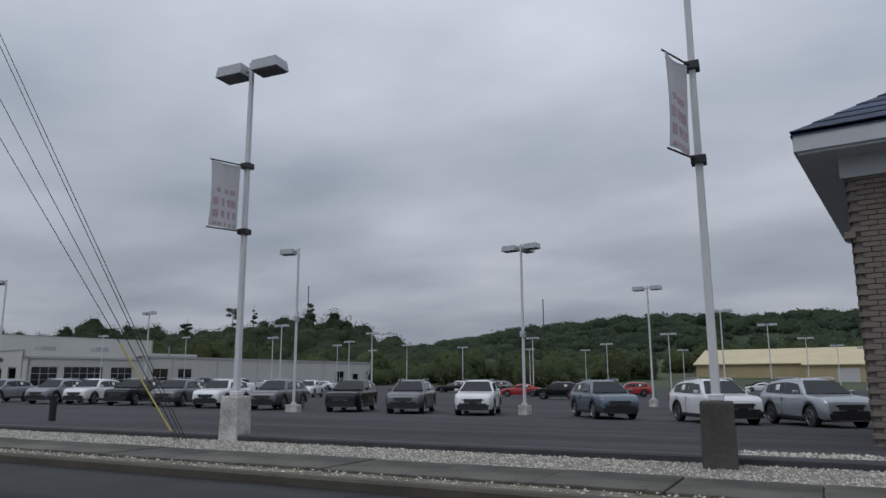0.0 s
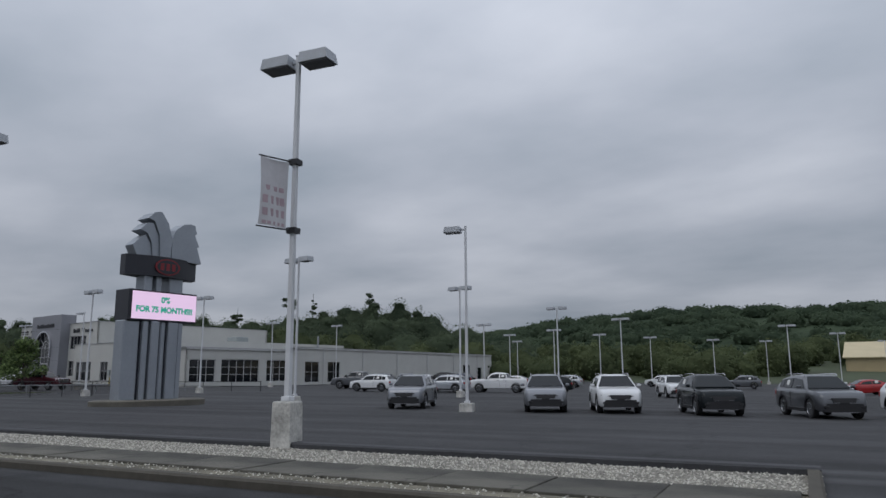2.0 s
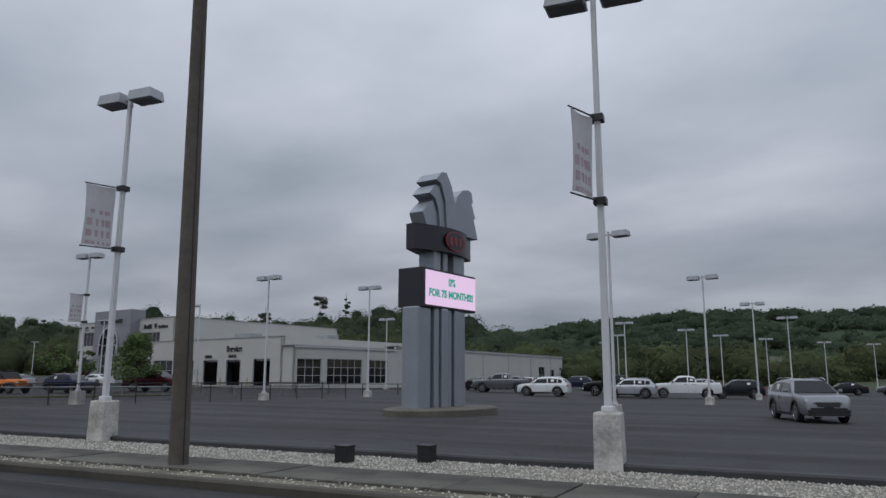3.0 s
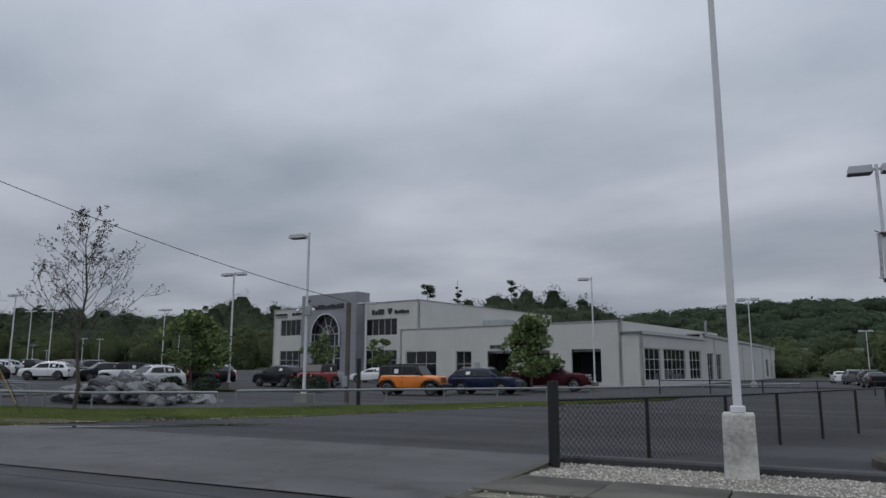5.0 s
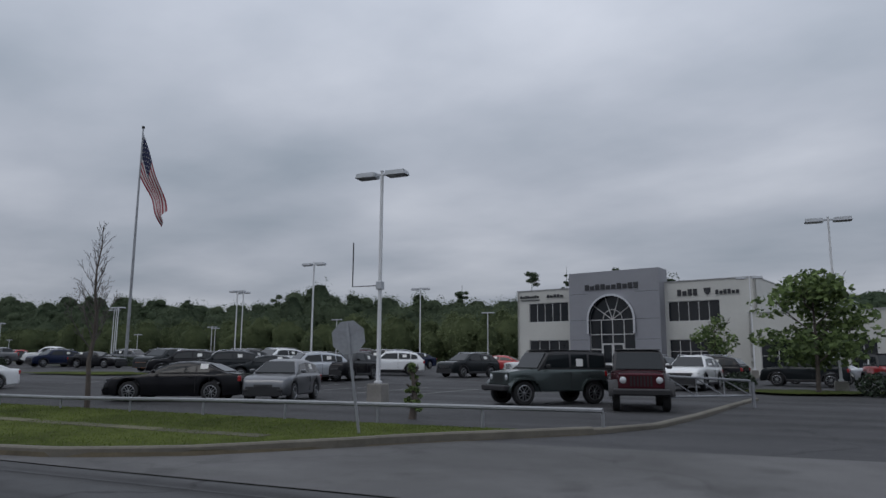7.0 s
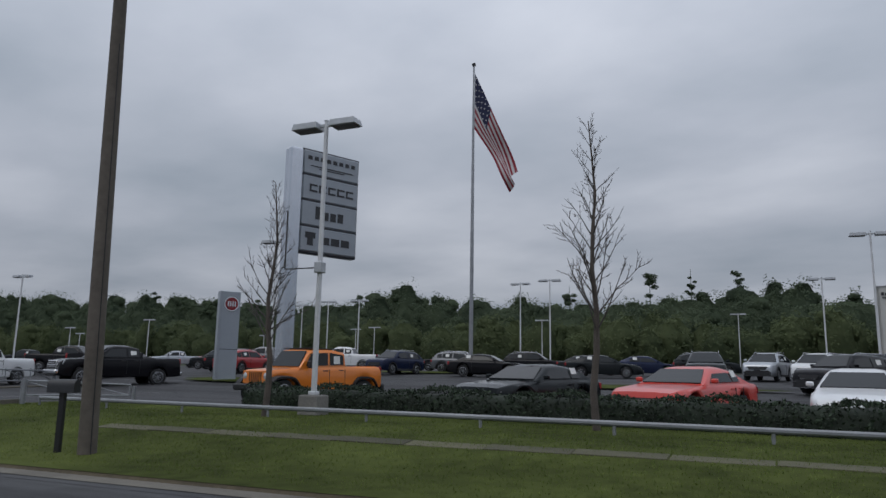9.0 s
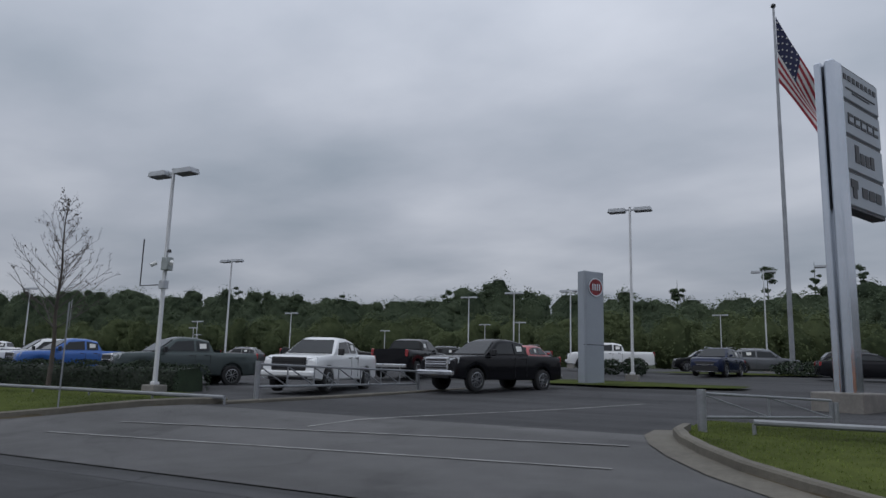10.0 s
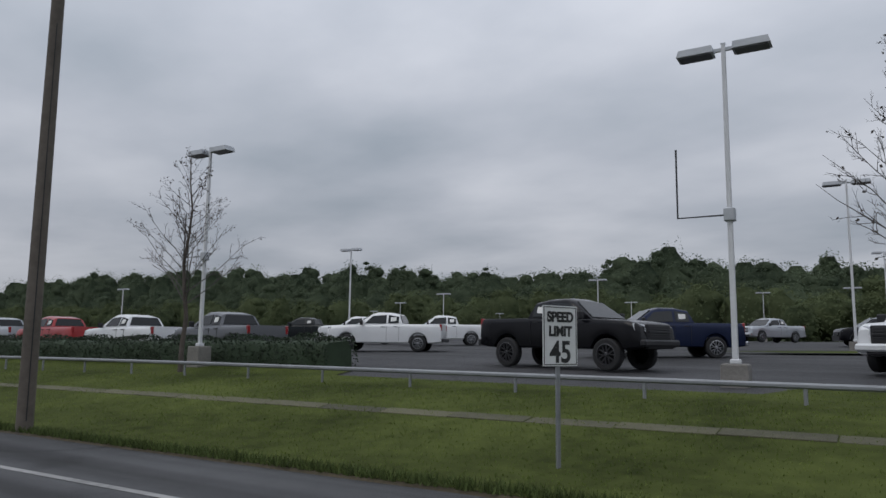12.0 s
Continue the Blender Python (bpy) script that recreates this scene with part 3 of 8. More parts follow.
GY = [-3000, -1000, -300, -80, -30, -16, -8, -4, 0, 1, 2, 2.6, 3, 3.4, 3.8, 4.2, 4.6, 5, 5.4, 5.8, 6.2, 6.6, 7.0, 7.4, 7.8, 8.4, 9, 9.6, 10.2, 10.8, 11.4, 12, 12.6, 13.2, 14, 17, 20, 26, 34, 44, 54, 70, 95, 120, 140, 160, 200, 250, 310, 500, 1000, 3000]
sheet("ground", GX, GY, land_z, "land", "wild green and brown land round the car lots", "ground")
RX = list(range(-400, 124, 4))


def strip(name, x0, x1, ya, yb, zf, material, label, category, rows=2, step=3.0):
    """A strip along the road between two side lines ya(x), yb(x)."""
    n = max(1, int((x1 - x0) / step))
    xs = [x0 + (x1 - x0) * i / n for i in range(n + 1)]
    v, f = [], []
    for x in xs:
        for j in range(rows + 1):
            y = ya(x) + (yb(x) - ya(x)) * j / rows
            v.append((x, y, zf(x, y)))
    k = rows + 1
    for i in range(n):
        for j in range(rows):
            f.append((i * k + j, (i + 1) * k + j, (i + 1) * k + j + 1, i * k + j + 1))
    ob = cloud_mesh(name, v, f, material, label, category, "structure")
    ob.data.polygons.foreach_set("use_smooth", [True] * len(ob.data.polygons))
    return ob


strip("road_1", -94, 120, lambda x: edge_y(x) - 19, edge_y, lambda x, y: road_z(x), "road", "dark grey asphalt road with several lanes", "road", 4, 4)
strip("road_2", -400, -94, lambda x: edge_y(x) - 19, edge_y, lambda x, y: road_z(x), "oldroad", "sun-bleached grey asphalt road with several lanes", "road", 4, 4)


# ---- lots, drives, kerbs, verges ----
def drive_z(x, y):
    e = edge_y(x)
    r = road_z(x) + 0.012
    return r + (lot_z(x, 12.4) - r) * ease((y - e) / (12.4 - e))


LX = list(range(-348, 64, 4))
LY = [12.2, 13, 14, 16, 18, 20, 24, 28, 34, 40, 47, 54, 66, 80, 96, 112, 130, 150]
sheet("parking_lot", LX, LY, lambda x, y: lot_z(x, y), "asphalt", "dark patched asphalt of two wide car lots", "pavement")
for nm, a, b in (("drive_1", -33.5, -19.3), ("drive_2", -113, -93.2), ("drive_3", -142, -119), ("drive_4", -207, -181)):
    strip(nm, a, b, lambda x: edge_y(x), lambda x: 12.3, lambda x, y: drive_z(x, y) + 0.004, "oldroad" if nm == "drive_1" else "drive", "worn asphalt driveway into the car lot", "driveway", 6, 1.5)


def kerb_line(name, pts, material="kerb", w=0.18, h=0.15, label="weathered concrete kerb along the road"):
    """A kerb of width w, as tall as h over its foot, along points (x, y, z of the foot)."""
    bm = bmesh.new()
    rings = []
    pts = [Vector(p) for p in pts]
    for i, p in enumerate(pts):
        d = pts[min(i + 1, len(pts) - 1)] - pts[max(i - 1, 0)]
        s = Vector((-d.y, d.x, 0)).normalized()
        rings.append([p + s * o + Vector((0, 0, z)) for o, z in ((0, -0.2), (0, h - 0.03), (0.035, h), (w, h), (w, -0.2))])
    loft(bm, rings)
    ob = finish(bm, name, material, smooth=40)
    return tagged(ob, label, "kerb", "", "structure")


def span(a, b, step):
    n = max(1, int(abs(b - a) / step))
    return [a + (b - a) * i / n for i in range(n + 1)]


# first lot: kerb, gravel strip, walk, white gravel, asphalt berm
def off(d):
    return lambda x: edge_y(x) + d


FRONTS = ((-19.8, 14.0), (-93.4, -33.0))
for a, b in FRONTS:
    kerb_line("kerb", [(x, edge_y(x), road_z(x)) for x in span(b, a, 2)][::-1], h=0.13)
    strip("gravel_strip", a, b, off(0.15), off(2.3), lambda x, y: verge_z(x, y) + (0.01 if y < edge_y(x) + 0.8 else -0.02), "roadgravel", "thin pale gravel and dirt strip behind the kerb", "gravel", 6, 1.5)
    kerb_line("kerb", [(b, edge_y(b) + k, drive_z(b, edge_y(b) + k)) for k in (0, 1.3, 2.6, 3.4, 4.3)], h=0.1, label="low concrete edge where the walk meets the driveway")
    kerb_line("kerb", [(a, edge_y(a) + k, drive_z(a, edge_y(a) + k)) for k in (4.3, 3.4, 2.6, 1.3, 0)], h=0.1, label="low concrete edge where the walk meets the driveway")
    strip("gravel_bed", a, b, off(2.1), off(4.05), lambda x, y: verge_z(x, y) + 0.0, "gravelbed", "white gravel bed along the walk", "gravel", 3, 1.5)
    kerb_line("asphalt_berm", [(x, edge_y(x) + 4.0, 0.0) for x in span(a, b, 2)], "berm", 0.3, 0.12, "low black asphalt berm at the lot edge")
strip("gravel_corner", 1.4, 14.0, off(4.0), off(6.0), lambda x, y: 0.02, "gravelbed", "white gravel bed by the brick building", "gravel", 4, 1.5)


# grass verges of the second lot
BACK_A = ((-124.1, 18.2), (-114, 18.2), (-110.4, 21.2), (-106, 27), (-101, 34), (-96, 44))
FRONT_A = ((-112.3, 7.5), (-110.8, 9.1), (-108.9, 12.2), (-107.6, 14.3), (-104.4, 18.5), (-101.4, 27), (-96, 39))
FRONT_B = ((-186.9, 13.5), (-186.8, 12.3), (-186.5, 11.35), (-186.05, 10.55), (-185.4, 9.7), (-184.6, 8.95), (-183.6, 8.1), (-182.4, 7.4), (-181, 6.92), (-179.5, 6.66))
CURVE_B = ((-146, 7.3), (-142, 7.4), (-139.2, 7.9), (-137, 9.0), (-135, 10.6), (-132.7, 13), (-131.4, 14.5))
FRONT_C = ((-209, 6.05), (-207.9, 6.3), (-206.5, 6.76), (-204.8, 7.3), (-203, 8.0), (-201.9, 8.6), (-200.9, 9.4), (-200.3, 10.15), (-199.8, 10.95), (-199.2, 12.0), (-198.6, 13.2))


def back_a(x):
    return lerp(x, BACK_A)


def front_a(x):
    if x > -112.3:
        return lerp(x, FRONT_A)
    d = x + 123.6
    return edge_y(x) + 0.1 + (5 - math.sqrt(max(0.0, 25 - (5 - d) ** 2)) if d < 5 else 0)


def front_b(x):
    return lerp(x, FRONT_B) if x < -179.5 else lerp(x, CURVE_B) if x > -146 else edge_y(x)


def front_c(x):
    return lerp(x, FRONT_C) if x > -209 else edge_y(x)


def grass_z(x, y):
    return (verge_z(x, y) if y < 12.4 else lot_z(x, y)) + 0.03


KERB_A = [-123.6, -123.59, -123.55, -123.46, -123.3, -123.1, -122.8, -122.4, -122, -121.4, -120.8, -120, -119.2, -118.5, -116, -114, -112.4]
KERB_B = [-186.9, -186.87, -186.8, -186.65, -186.5, -186.3, -186.05, -185.7, -185.4, -185, -184.6, -184.1, -183.6, -183, -182.4, -181.7, -181, -180.2]
VERGES = [("grass_verge_1", -123.6, -96.0, front_a, back_a), ("grass_verge_2", -186.9, -131.4, front_b, lambda x: 16.4 if x < -156 else 14.6), ("grass_verge_3", -348, -198.6, front_c, lambda x: 16.0 if -224 < x < -203 or -262 < x < -236 else 13.9)]
for nm, a, b, fa, fb in VERGES:
    strip("verge_edge", a, b, lambda x: fa(x) - 0.05, lambda x: fa(x) + 0.01, lambda x, y: drive_z(x, y) - 0.04 if y < fa(x) - 0.02 else grass_z(x, y) - 0.004, "dirt", "crumbling dirt edge between grass and road", "dirt", 1, 0.8)
    strip(nm, a, b, fa, fb, grass_z, "grass", "patchy mown spring grass verge", "grass", 10, 0.8)
kerb_line("kerb", [(x, front_a(x), road_z(x)) for x in KERB_A], h=0.17, material="kerbpale")
kerb_line("kerb", [(x, front_b(x), drive_z(x, front_b(x))) for x in span(-165, -131.4, 0.7)], h=0.17, material="kerbpale")
kerb_line("kerb", [(x, front_b(x), drive_z(x, front_b(x))) for x in KERB_B], h=0.17, material="kerbpale")
kerb_line("kerb", [(x, front_c(x), drive_z(x, front_c(x))) for x in span(-209, -198.6, 0.5)], h=0.17, material="kerbpale")
kerb_line("kerb", [(-131.4, 14.5, -0.16), (-130.4, 16.4, -0.15), (-129.9, 19.9, -0.12), (-129.5, 25, -0.1), (-129, 29, -0.05)], h=0.15, material="kerbpale")
kerb_line("kerb", [(-198.5, 13.0, -0.25), (-198.2, 17, -0.2), (-197.3, 26, -0.02)], h=0.15, material="kerbpale")


def apron(pts, w=0.48):
    """A shallow concrete gutter outside a rounded kerb, whose foot runs along pts."""
    pts = [Vector((x, y, 0)) for x, y in pts]
    v, f = [], []
    for i, p in enumerate(pts):
        d = pts[min(i + 1, len(pts) - 1)] - pts[max(i - 1, 0)]
        q = p + Vector((d.y, -d.x, 0)).normalized() * w
        v += [(p.x, p.y, drive_z(p.x, p.y) + 0.03), (q.x, q.y, max(drive_z(q.x, q.y), road_z(q.x)) + 0.018)]
        if i:
            f.append((2 * i - 2, 2 * i - 1, 2 * i + 1, 2 * i))
    return cloud_mesh("gutter", v, f, "kerbpale", "pale concrete gutter round the end of the verge", "gutter", "structure")


apron([(x, front_a(x)) for x in KERB_A])
apron([(x, front_b(x)) for x in KERB_B])
# lane paint near the last stretch, road joint line, crossing lines at the second drive
strip("lane_line", -345, -208, lambda x: edge_y(x) - 1.98, lambda x: edge_y(x) - 1.86, lambda x, y: road_z(x) + 0.006, "linepaint", "worn white edge line on the road", "marking", 1, 4)
strip("gutter", -180, -146, lambda x: edge_y(x) - 0.42, lambda x: edge_y(x) - 0.02, lambda x, y: road_z(x) + 0.008, "kerbpale", "pale concrete gutter along the grass verge", "gutter", 1, 2)
strip("road_joint", -205, -60, lambda x: edge_y(x) - 0.66, lambda x: edge_y(x) - 0.6, lambda x, y: road_z(x) + 0.005, "berm", "tarred joint between road lanes", "joint", 1, 3)


def paint_line(x0, y0, x1, y1, w=0.1):
    d = Vector((x1 - x0, y1 - y0, 0))
    s = Vector((-d.y, d.x, 0)).normalized() * w / 2
    v, f, n = [], [], 10
    for i in range(n + 1):
        p = Vector((x0, y0, 0)) + d * i / n
        z = drive_z(p.x, p.y) if p.y < 12.3 else lot_z(p.x, p.y)
        v += [(p.x - s.x, p.y - s.y, z + 0.012), (p.x + s.x, p.y + s.y, z + 0.012)]
        if i:
            f.append((2 * i - 2, 2 * i, 2 * i + 1, 2 * i - 1))
    return cloud_mesh("crossing_line", v, f, "linepaint", "worn white line across the driveway", "marking", "structure")


paint_line(-198.6, 8.3, -187.0, 9.3)
paint_line(-198.0, 9.6, -187.2, 10.9)
paint_line(-193.5, 10.5, -189.6, 21.5)
for k in range(9):
    paint_line(-164.5 + 2.75 * k, 26, -163.6 + 2.75 * k, 31.5, 0.1)


# ---- lamp posts ----
def lamp_head(post, x, y, z, turn, s, flat=False):
    """A shoebox head at the arm's end; turn is its heading in the post's frame."""
    m = pose(x, y, z, 0, 0, turn)
    l, w, h = (0.78 * s, 0.5 * s, 0.26 * s) if not flat else (0.82 * s, 0.46 * s, 0.17 * s)
    bm = bmesh.new()
    lo = [(-l / 2, -w / 2, -h / 2), (l / 2, -w / 2, -h / 2), (l / 2, w / 2, -h / 2), (-l / 2, w / 2, -h / 2)]
    hi = [(-l / 2 + 0.02, -w / 2 + 0.02, h / 2), (l / 2 - 0.05, -w / 2 + 0.02, h / 2), (l / 2 - 0.05, w / 2 - 0.02, h / 2), (-l / 2 + 0.02, w / 2 - 0.02, h / 2)]
    loft(bm, [[m @ Vector(p) for p in lo], [m @ Vector(p) for p in hi]])
    hd = part("lamp_head", bm, "head", post, "grey metal shoebox lamp head", 20)
    part("lens", abox((0, 0, -h / 2 - 0.012), (l * 0.88, w * 0.86, 0.03), 0, m), "lens", hd, "dark lamp lens", 0)


def lamp_post(x, y, top, label, heads=2, base=None, banner=False, bracket=0, turn=0.0, s=1.0, reach=0.3, hang=0.0, group="lamp posts of the car lots", z=None, pole_r=0.062, flat=False, cameras=False, arm_z=3.9, arm_x=1.15):
    """heads: 2 opposite, 1 single, 3 three; base: (width, height, material) of its footing; bracket: an empty banner bracket on side -1 or 1."""
    z = lot_z(x, y) if z is None else z
    p = thing("lamp_post", pose(x, y, z - 0.02, 0, 0, turn), label, "lamp post", group)
    h0 = 0.0
    if base:
        w, h0, mt = base
        bm = bmesh.new()
        k = 0.93
        loft(bm, [[(sx * w / 2, sy * w / 2, -0.3) for sx, sy in ((-1, -1), (1, -1), (1, 1), (-1, 1))], [(sx * w / 2 * k, sy * w / 2 * k, h0 - 0.03) for sx, sy in ((-1, -1), (1, -1), (1, 1), (-1, 1))],
                  [(sx * w / 2 * (k - 0.06), sy * w / 2 * (k - 0.06), h0) for sx, sy in ((-1, -1), (1, -1), (1, 1), (-1, 1))]])
        part("footing", bm, mt, p, "chipped white concrete footing" if mt == "concrete" else "bare concrete footing", 20)
        bm = abox((0, 0, h0 + 0.05), (0.22 * s, 0.22 * s, 0.1), 0.015)
        part("base_cover", bm, "whitepole", p)
    r0, r1 = pole_r, pole_r * 0.72
    bm = bmesh.new()
    loft(bm, [[(r * cx, r * cy, zz) for cx, cy in ((-1, -0.8), (-0.8, -1), (0.8, -1), (1, -0.8), (1, 0.8), (0.8, 1), (-0.8, 1), (-1, 0.8))] for r, zz in ((r0, h0 + 0.02), (r1, top - z))])
    part("pole", bm, "whitepole", p, "tall white painted square steel pole", 25)
    t = top - z - 0.12
    part("cap", abox((0, 0, top - z + 0.015), (r1 * 2.3, r1 * 2.3, 0.03)), "head", p)
    dirs = {1: (180,), 2: (0, 180), 3: (0, 180, 90)}[heads]
    for d in dirs:
        a = radians(d)
        bm = abox((reach / 2, 0, t), (reach, 0.06, 0.08), 0.0, pose(0, 0, 0, 0, 0, d))
        part("arm", bm, "head", p)
        lamp_head(p, math.cos(a) * (reach + 0.32 * s), math.sin(a) * (reach + 0.32 * s), t, d, s, flat)
    if banner:
        zt, zb = 6.04, 4.52
        hm = pose(0, 0, 0, 0, 0, hang)
        for zz in (zt, zb):
            part("banner_arm", atube([hm @ Vector((-r0, 0, zz)), hm @ Vector((-0.88, 0, zz))], 0.016, 6), "darkmetal", p)
            part("bracket", abox((0, 0, zz), (0.22, 0.22, 0.12)), "darkmetal", p)
        bm = bmesh.new()
        n = 8
        rings = []
        for i in range(n + 1):
            u = i / n
            xx = -0.16 - 0.7 * u
            row = []
            for j in range(7):
                v = j / 6
                row.append(hm @ Vector((xx + 0.03 * math.sin(3 * v) * u, 0.05 * math.sin(4.2 * u + 1.5 * v), zt - 0.03 - (zt - zb - 0.06) * v)))
            rings.append(row)
        grid = [[bm.verts.new(q) for q in row] for row in rings]
        back = [[bm.verts.new(q + hm.to_3x3() @ Vector((0, 0.008, 0))) for q in row] for row in rings]
        for i in range(n):
            for j in range(6):
                bm.faces.new((grid[i][j], grid[i + 1][j], grid[i + 1][j + 1], grid[i][j + 1]))
                bm.faces.new((back[i][j + 1], back[i + 1][j + 1], back[i + 1][j], back[i][j]))
        bn = part("banner", bm, "banner", p, "sun-faded grey vinyl banner")
        # faded print, too worn to read: rows of bars
        for row, (v, hh, cnt) in enumerate(((0.42, 0.1, 3), (0.58, 0.17, 4), (0.75, 0.16, 4), (0.89, 0.07, 5))):
            bm = bmesh.new()
            for c in range(cnt):
                for sd in (-1, 1):
                    u = (c + 0.5) / cnt * 0.86 + 0.05
                    yy = 0.05 * math.sin(4.2 * u + 1.5 * v) + (0.004 + 0.0075 * sd)
                    box(bm, (-0.16 - 0.7 * u, yy, zt - 1.6 * v), (0.5 / cnt, 0.004, hh), 0, hm)
            part("faded_print", bm, "bannerink", bn, "rows of illegible faded red print", 0)
    if bracket:
        za, zb2 = arm_z, arm_z + 1.65
        part("banner_arm", atube([(0, 0, za), (bracket * arm_x, 0, za), (bracket * arm_x, 0, zb2)], 0.024, 6), "darkmetal", p, "empty dark banner bracket")
        part("bracket", abox((0, 0, za), (0.24, 0.24, 0.3), 0.02), "head", p)
    if cameras:
        part("control_box", abox((0.14, -0.05, 4.35), (0.32, 0.26, 0.45), 0.02), "boxgrey", p, "grey control box")
        for dx in (-0.33, 0.42):
            part("security_camera", atube([(dx, -0.1, 4.4), (dx * 1.25, -0.25, 4.3)], 0.07, 8), "signwhite", p, "white security camera")
        part("dome_camera", atube([(0.16, -0.02, 4.75), (0.16, -0.02, 4.85)], [0.08, 0.05], 8), "darkmetal", p)
    return p


FRONT = "white lamp post on a chipped concrete footing with faded banner"
for x, bn in ((1.8, 1), (-7.95, 1), (-19.75, 1), (-31.05, 1), (-42.65, 1), (-54.4, 1), (-66.1, 1), (-78.2, 1), (-90.4, 0)):
    lamp_post(x, (11.0 if x > 0 else 11.4 if x < -60 else 11.62) if x > -80 else 11.0, 8.5, FRONT if bn else "white lamp post on a tall white concrete footing", 2, (0.47, 0.94, "concrete" if x < 0 else "darkbase"), bool(bn), 0, 4, 0.95, 0.2, 66)
SMALLBASE = (0.5, 0.5, "concrete")
WL = "white lamp post with a single box head in the car lot"
WD = "white lamp post with two box heads in the car lot"
lamp_post(-46.55, 28.95, 8.2, WL, 1, (0.62, 0.4, "concrete"), turn=10)
lamp_post(-20.6, 28.8, 8.05, WL, 1, (0.62, 0.4, "concrete"), bracket=1, turn=10, arm_z=4.75, arm_x=0.65)
lamp_post(-9.65, 32.7, 7.9, WD, 3, SMALLBASE, bracket=1, turn=-8)
for x, y, top in ((-58.85, 32.4, 8.2), (-82.9, 37.2, 8.15), (-81.1, 47.2, 8.5), (-56.4, 49.2, 8.15), (-54.1, 66.6, 7.9), (-51.4, 82.2, 7.75), (-68.1, 81, 7.6), (-62.9, 93, 7.4), (-59.9, 105.9, 7.3), (-54.4, 116.5, 7.2), (-46.2, 129, 7.1), (-38.4, 139.6, 7.1),
                  (-34.3, 99.2, 7.4), (-7, 49.5, 7.55), (-4.5, 68.2, 7.4), (-1.7, 85.6, 7.2), (1.6, 109.4, 6.8), (5.6, 126.8, 6.4), (-94, 72, 8.2), (-97.7, 91.6, 9.1), (-28, 117, 7.1), (-20, 142, 6.8), (-81, 127, 7.6), (-74, 105, 7.6), (-14, 95, 7.1), (10, 144, 6.6)):
    lamp_post(x, y, top, WD, 2, SMALLBASE, turn=-8 + (x * 7 % 9 - 4))
lamp_post(-86.9, 26.5, 8.3, FRONT, 2, (0.6, 0.75, "concrete"), True, 0, 4, 0.95, 0.2, 66)
CB = (0.6, 0.65, "rawbase")
CD = "white lamp post with two flat box heads on a concrete footing"
lamp_post(-110.75, 26.9, 8.1, "white lamp post with a single flat head and cameras", 1, (0.7, 0.45, "rawbase"), turn=8, flat=True, cameras=True)
lamp_post(-103.5, 51.8, 8.4, WL, 1, CB, turn=8, flat=True)
for x, y, fr, top, foot, arm_z in ((-125.9, 37.8, 0, 8.4, 0.6, 0), (-140.9, 21.2, -1, 8.35, 0.61, 4.1), (-176.72, 14.95, -1, 8.0, 0.44, 3.84), (-204.22, 15.3, -1, 7.52, 0.12, 3.47), (-225.07, 15.45, -1, 7.54, 0.16, 3.5), (-242.95, 14.92, -1, 7.5, 0.28, 3.5), (-264, 15, 0, 7.6, 0.2, 0),
                                   (-161.2, 43.9, 0, 9.05, 0.9, 0), (-192.77, 32.3, 0, 8.68, 0.8, 0), (-224.2, 37.1, 0, 8.5, 0.8, 0), (-261.25, 43.45, 0, 8.25, 0.9, 0)):
    lamp_post(x, y, top, CD, 2, (0.6, foot - lot_z(x, y), "rawbase"), False, fr, 3, flat=True, cameras=(x == -204.22), arm_z=arm_z - lot_z(x, y))
for x, y, top in ((-185, 61, 9.45), (-198.8, 100.1, 8.7), (-163, 64.6, 9.15), (-172, 103.5, 9.4), (-131, 63, 8.6), (-215.1, 68.9, 9.0), (-251.8, 74.8, 7.8), (-276.2, 79.7, 7.15), (-260.4, 110.7, 7.3), (-228.5, 101, 8.0), (-190.3, 67.7, 10.1), (-224.1, 75.6, 9.4),
                  (-241.3, 114.8, 8.6), (-206.4, 62.3, 8.3), (-297, 97, 7.2), (-310, 53, 7.0), (-303, 143, 7.2), (-322, 120, 7.0)):
    lamp_post(x, y, top, CD, 2, CB, turn=3 + (x * 5 % 7 - 3), flat=True)


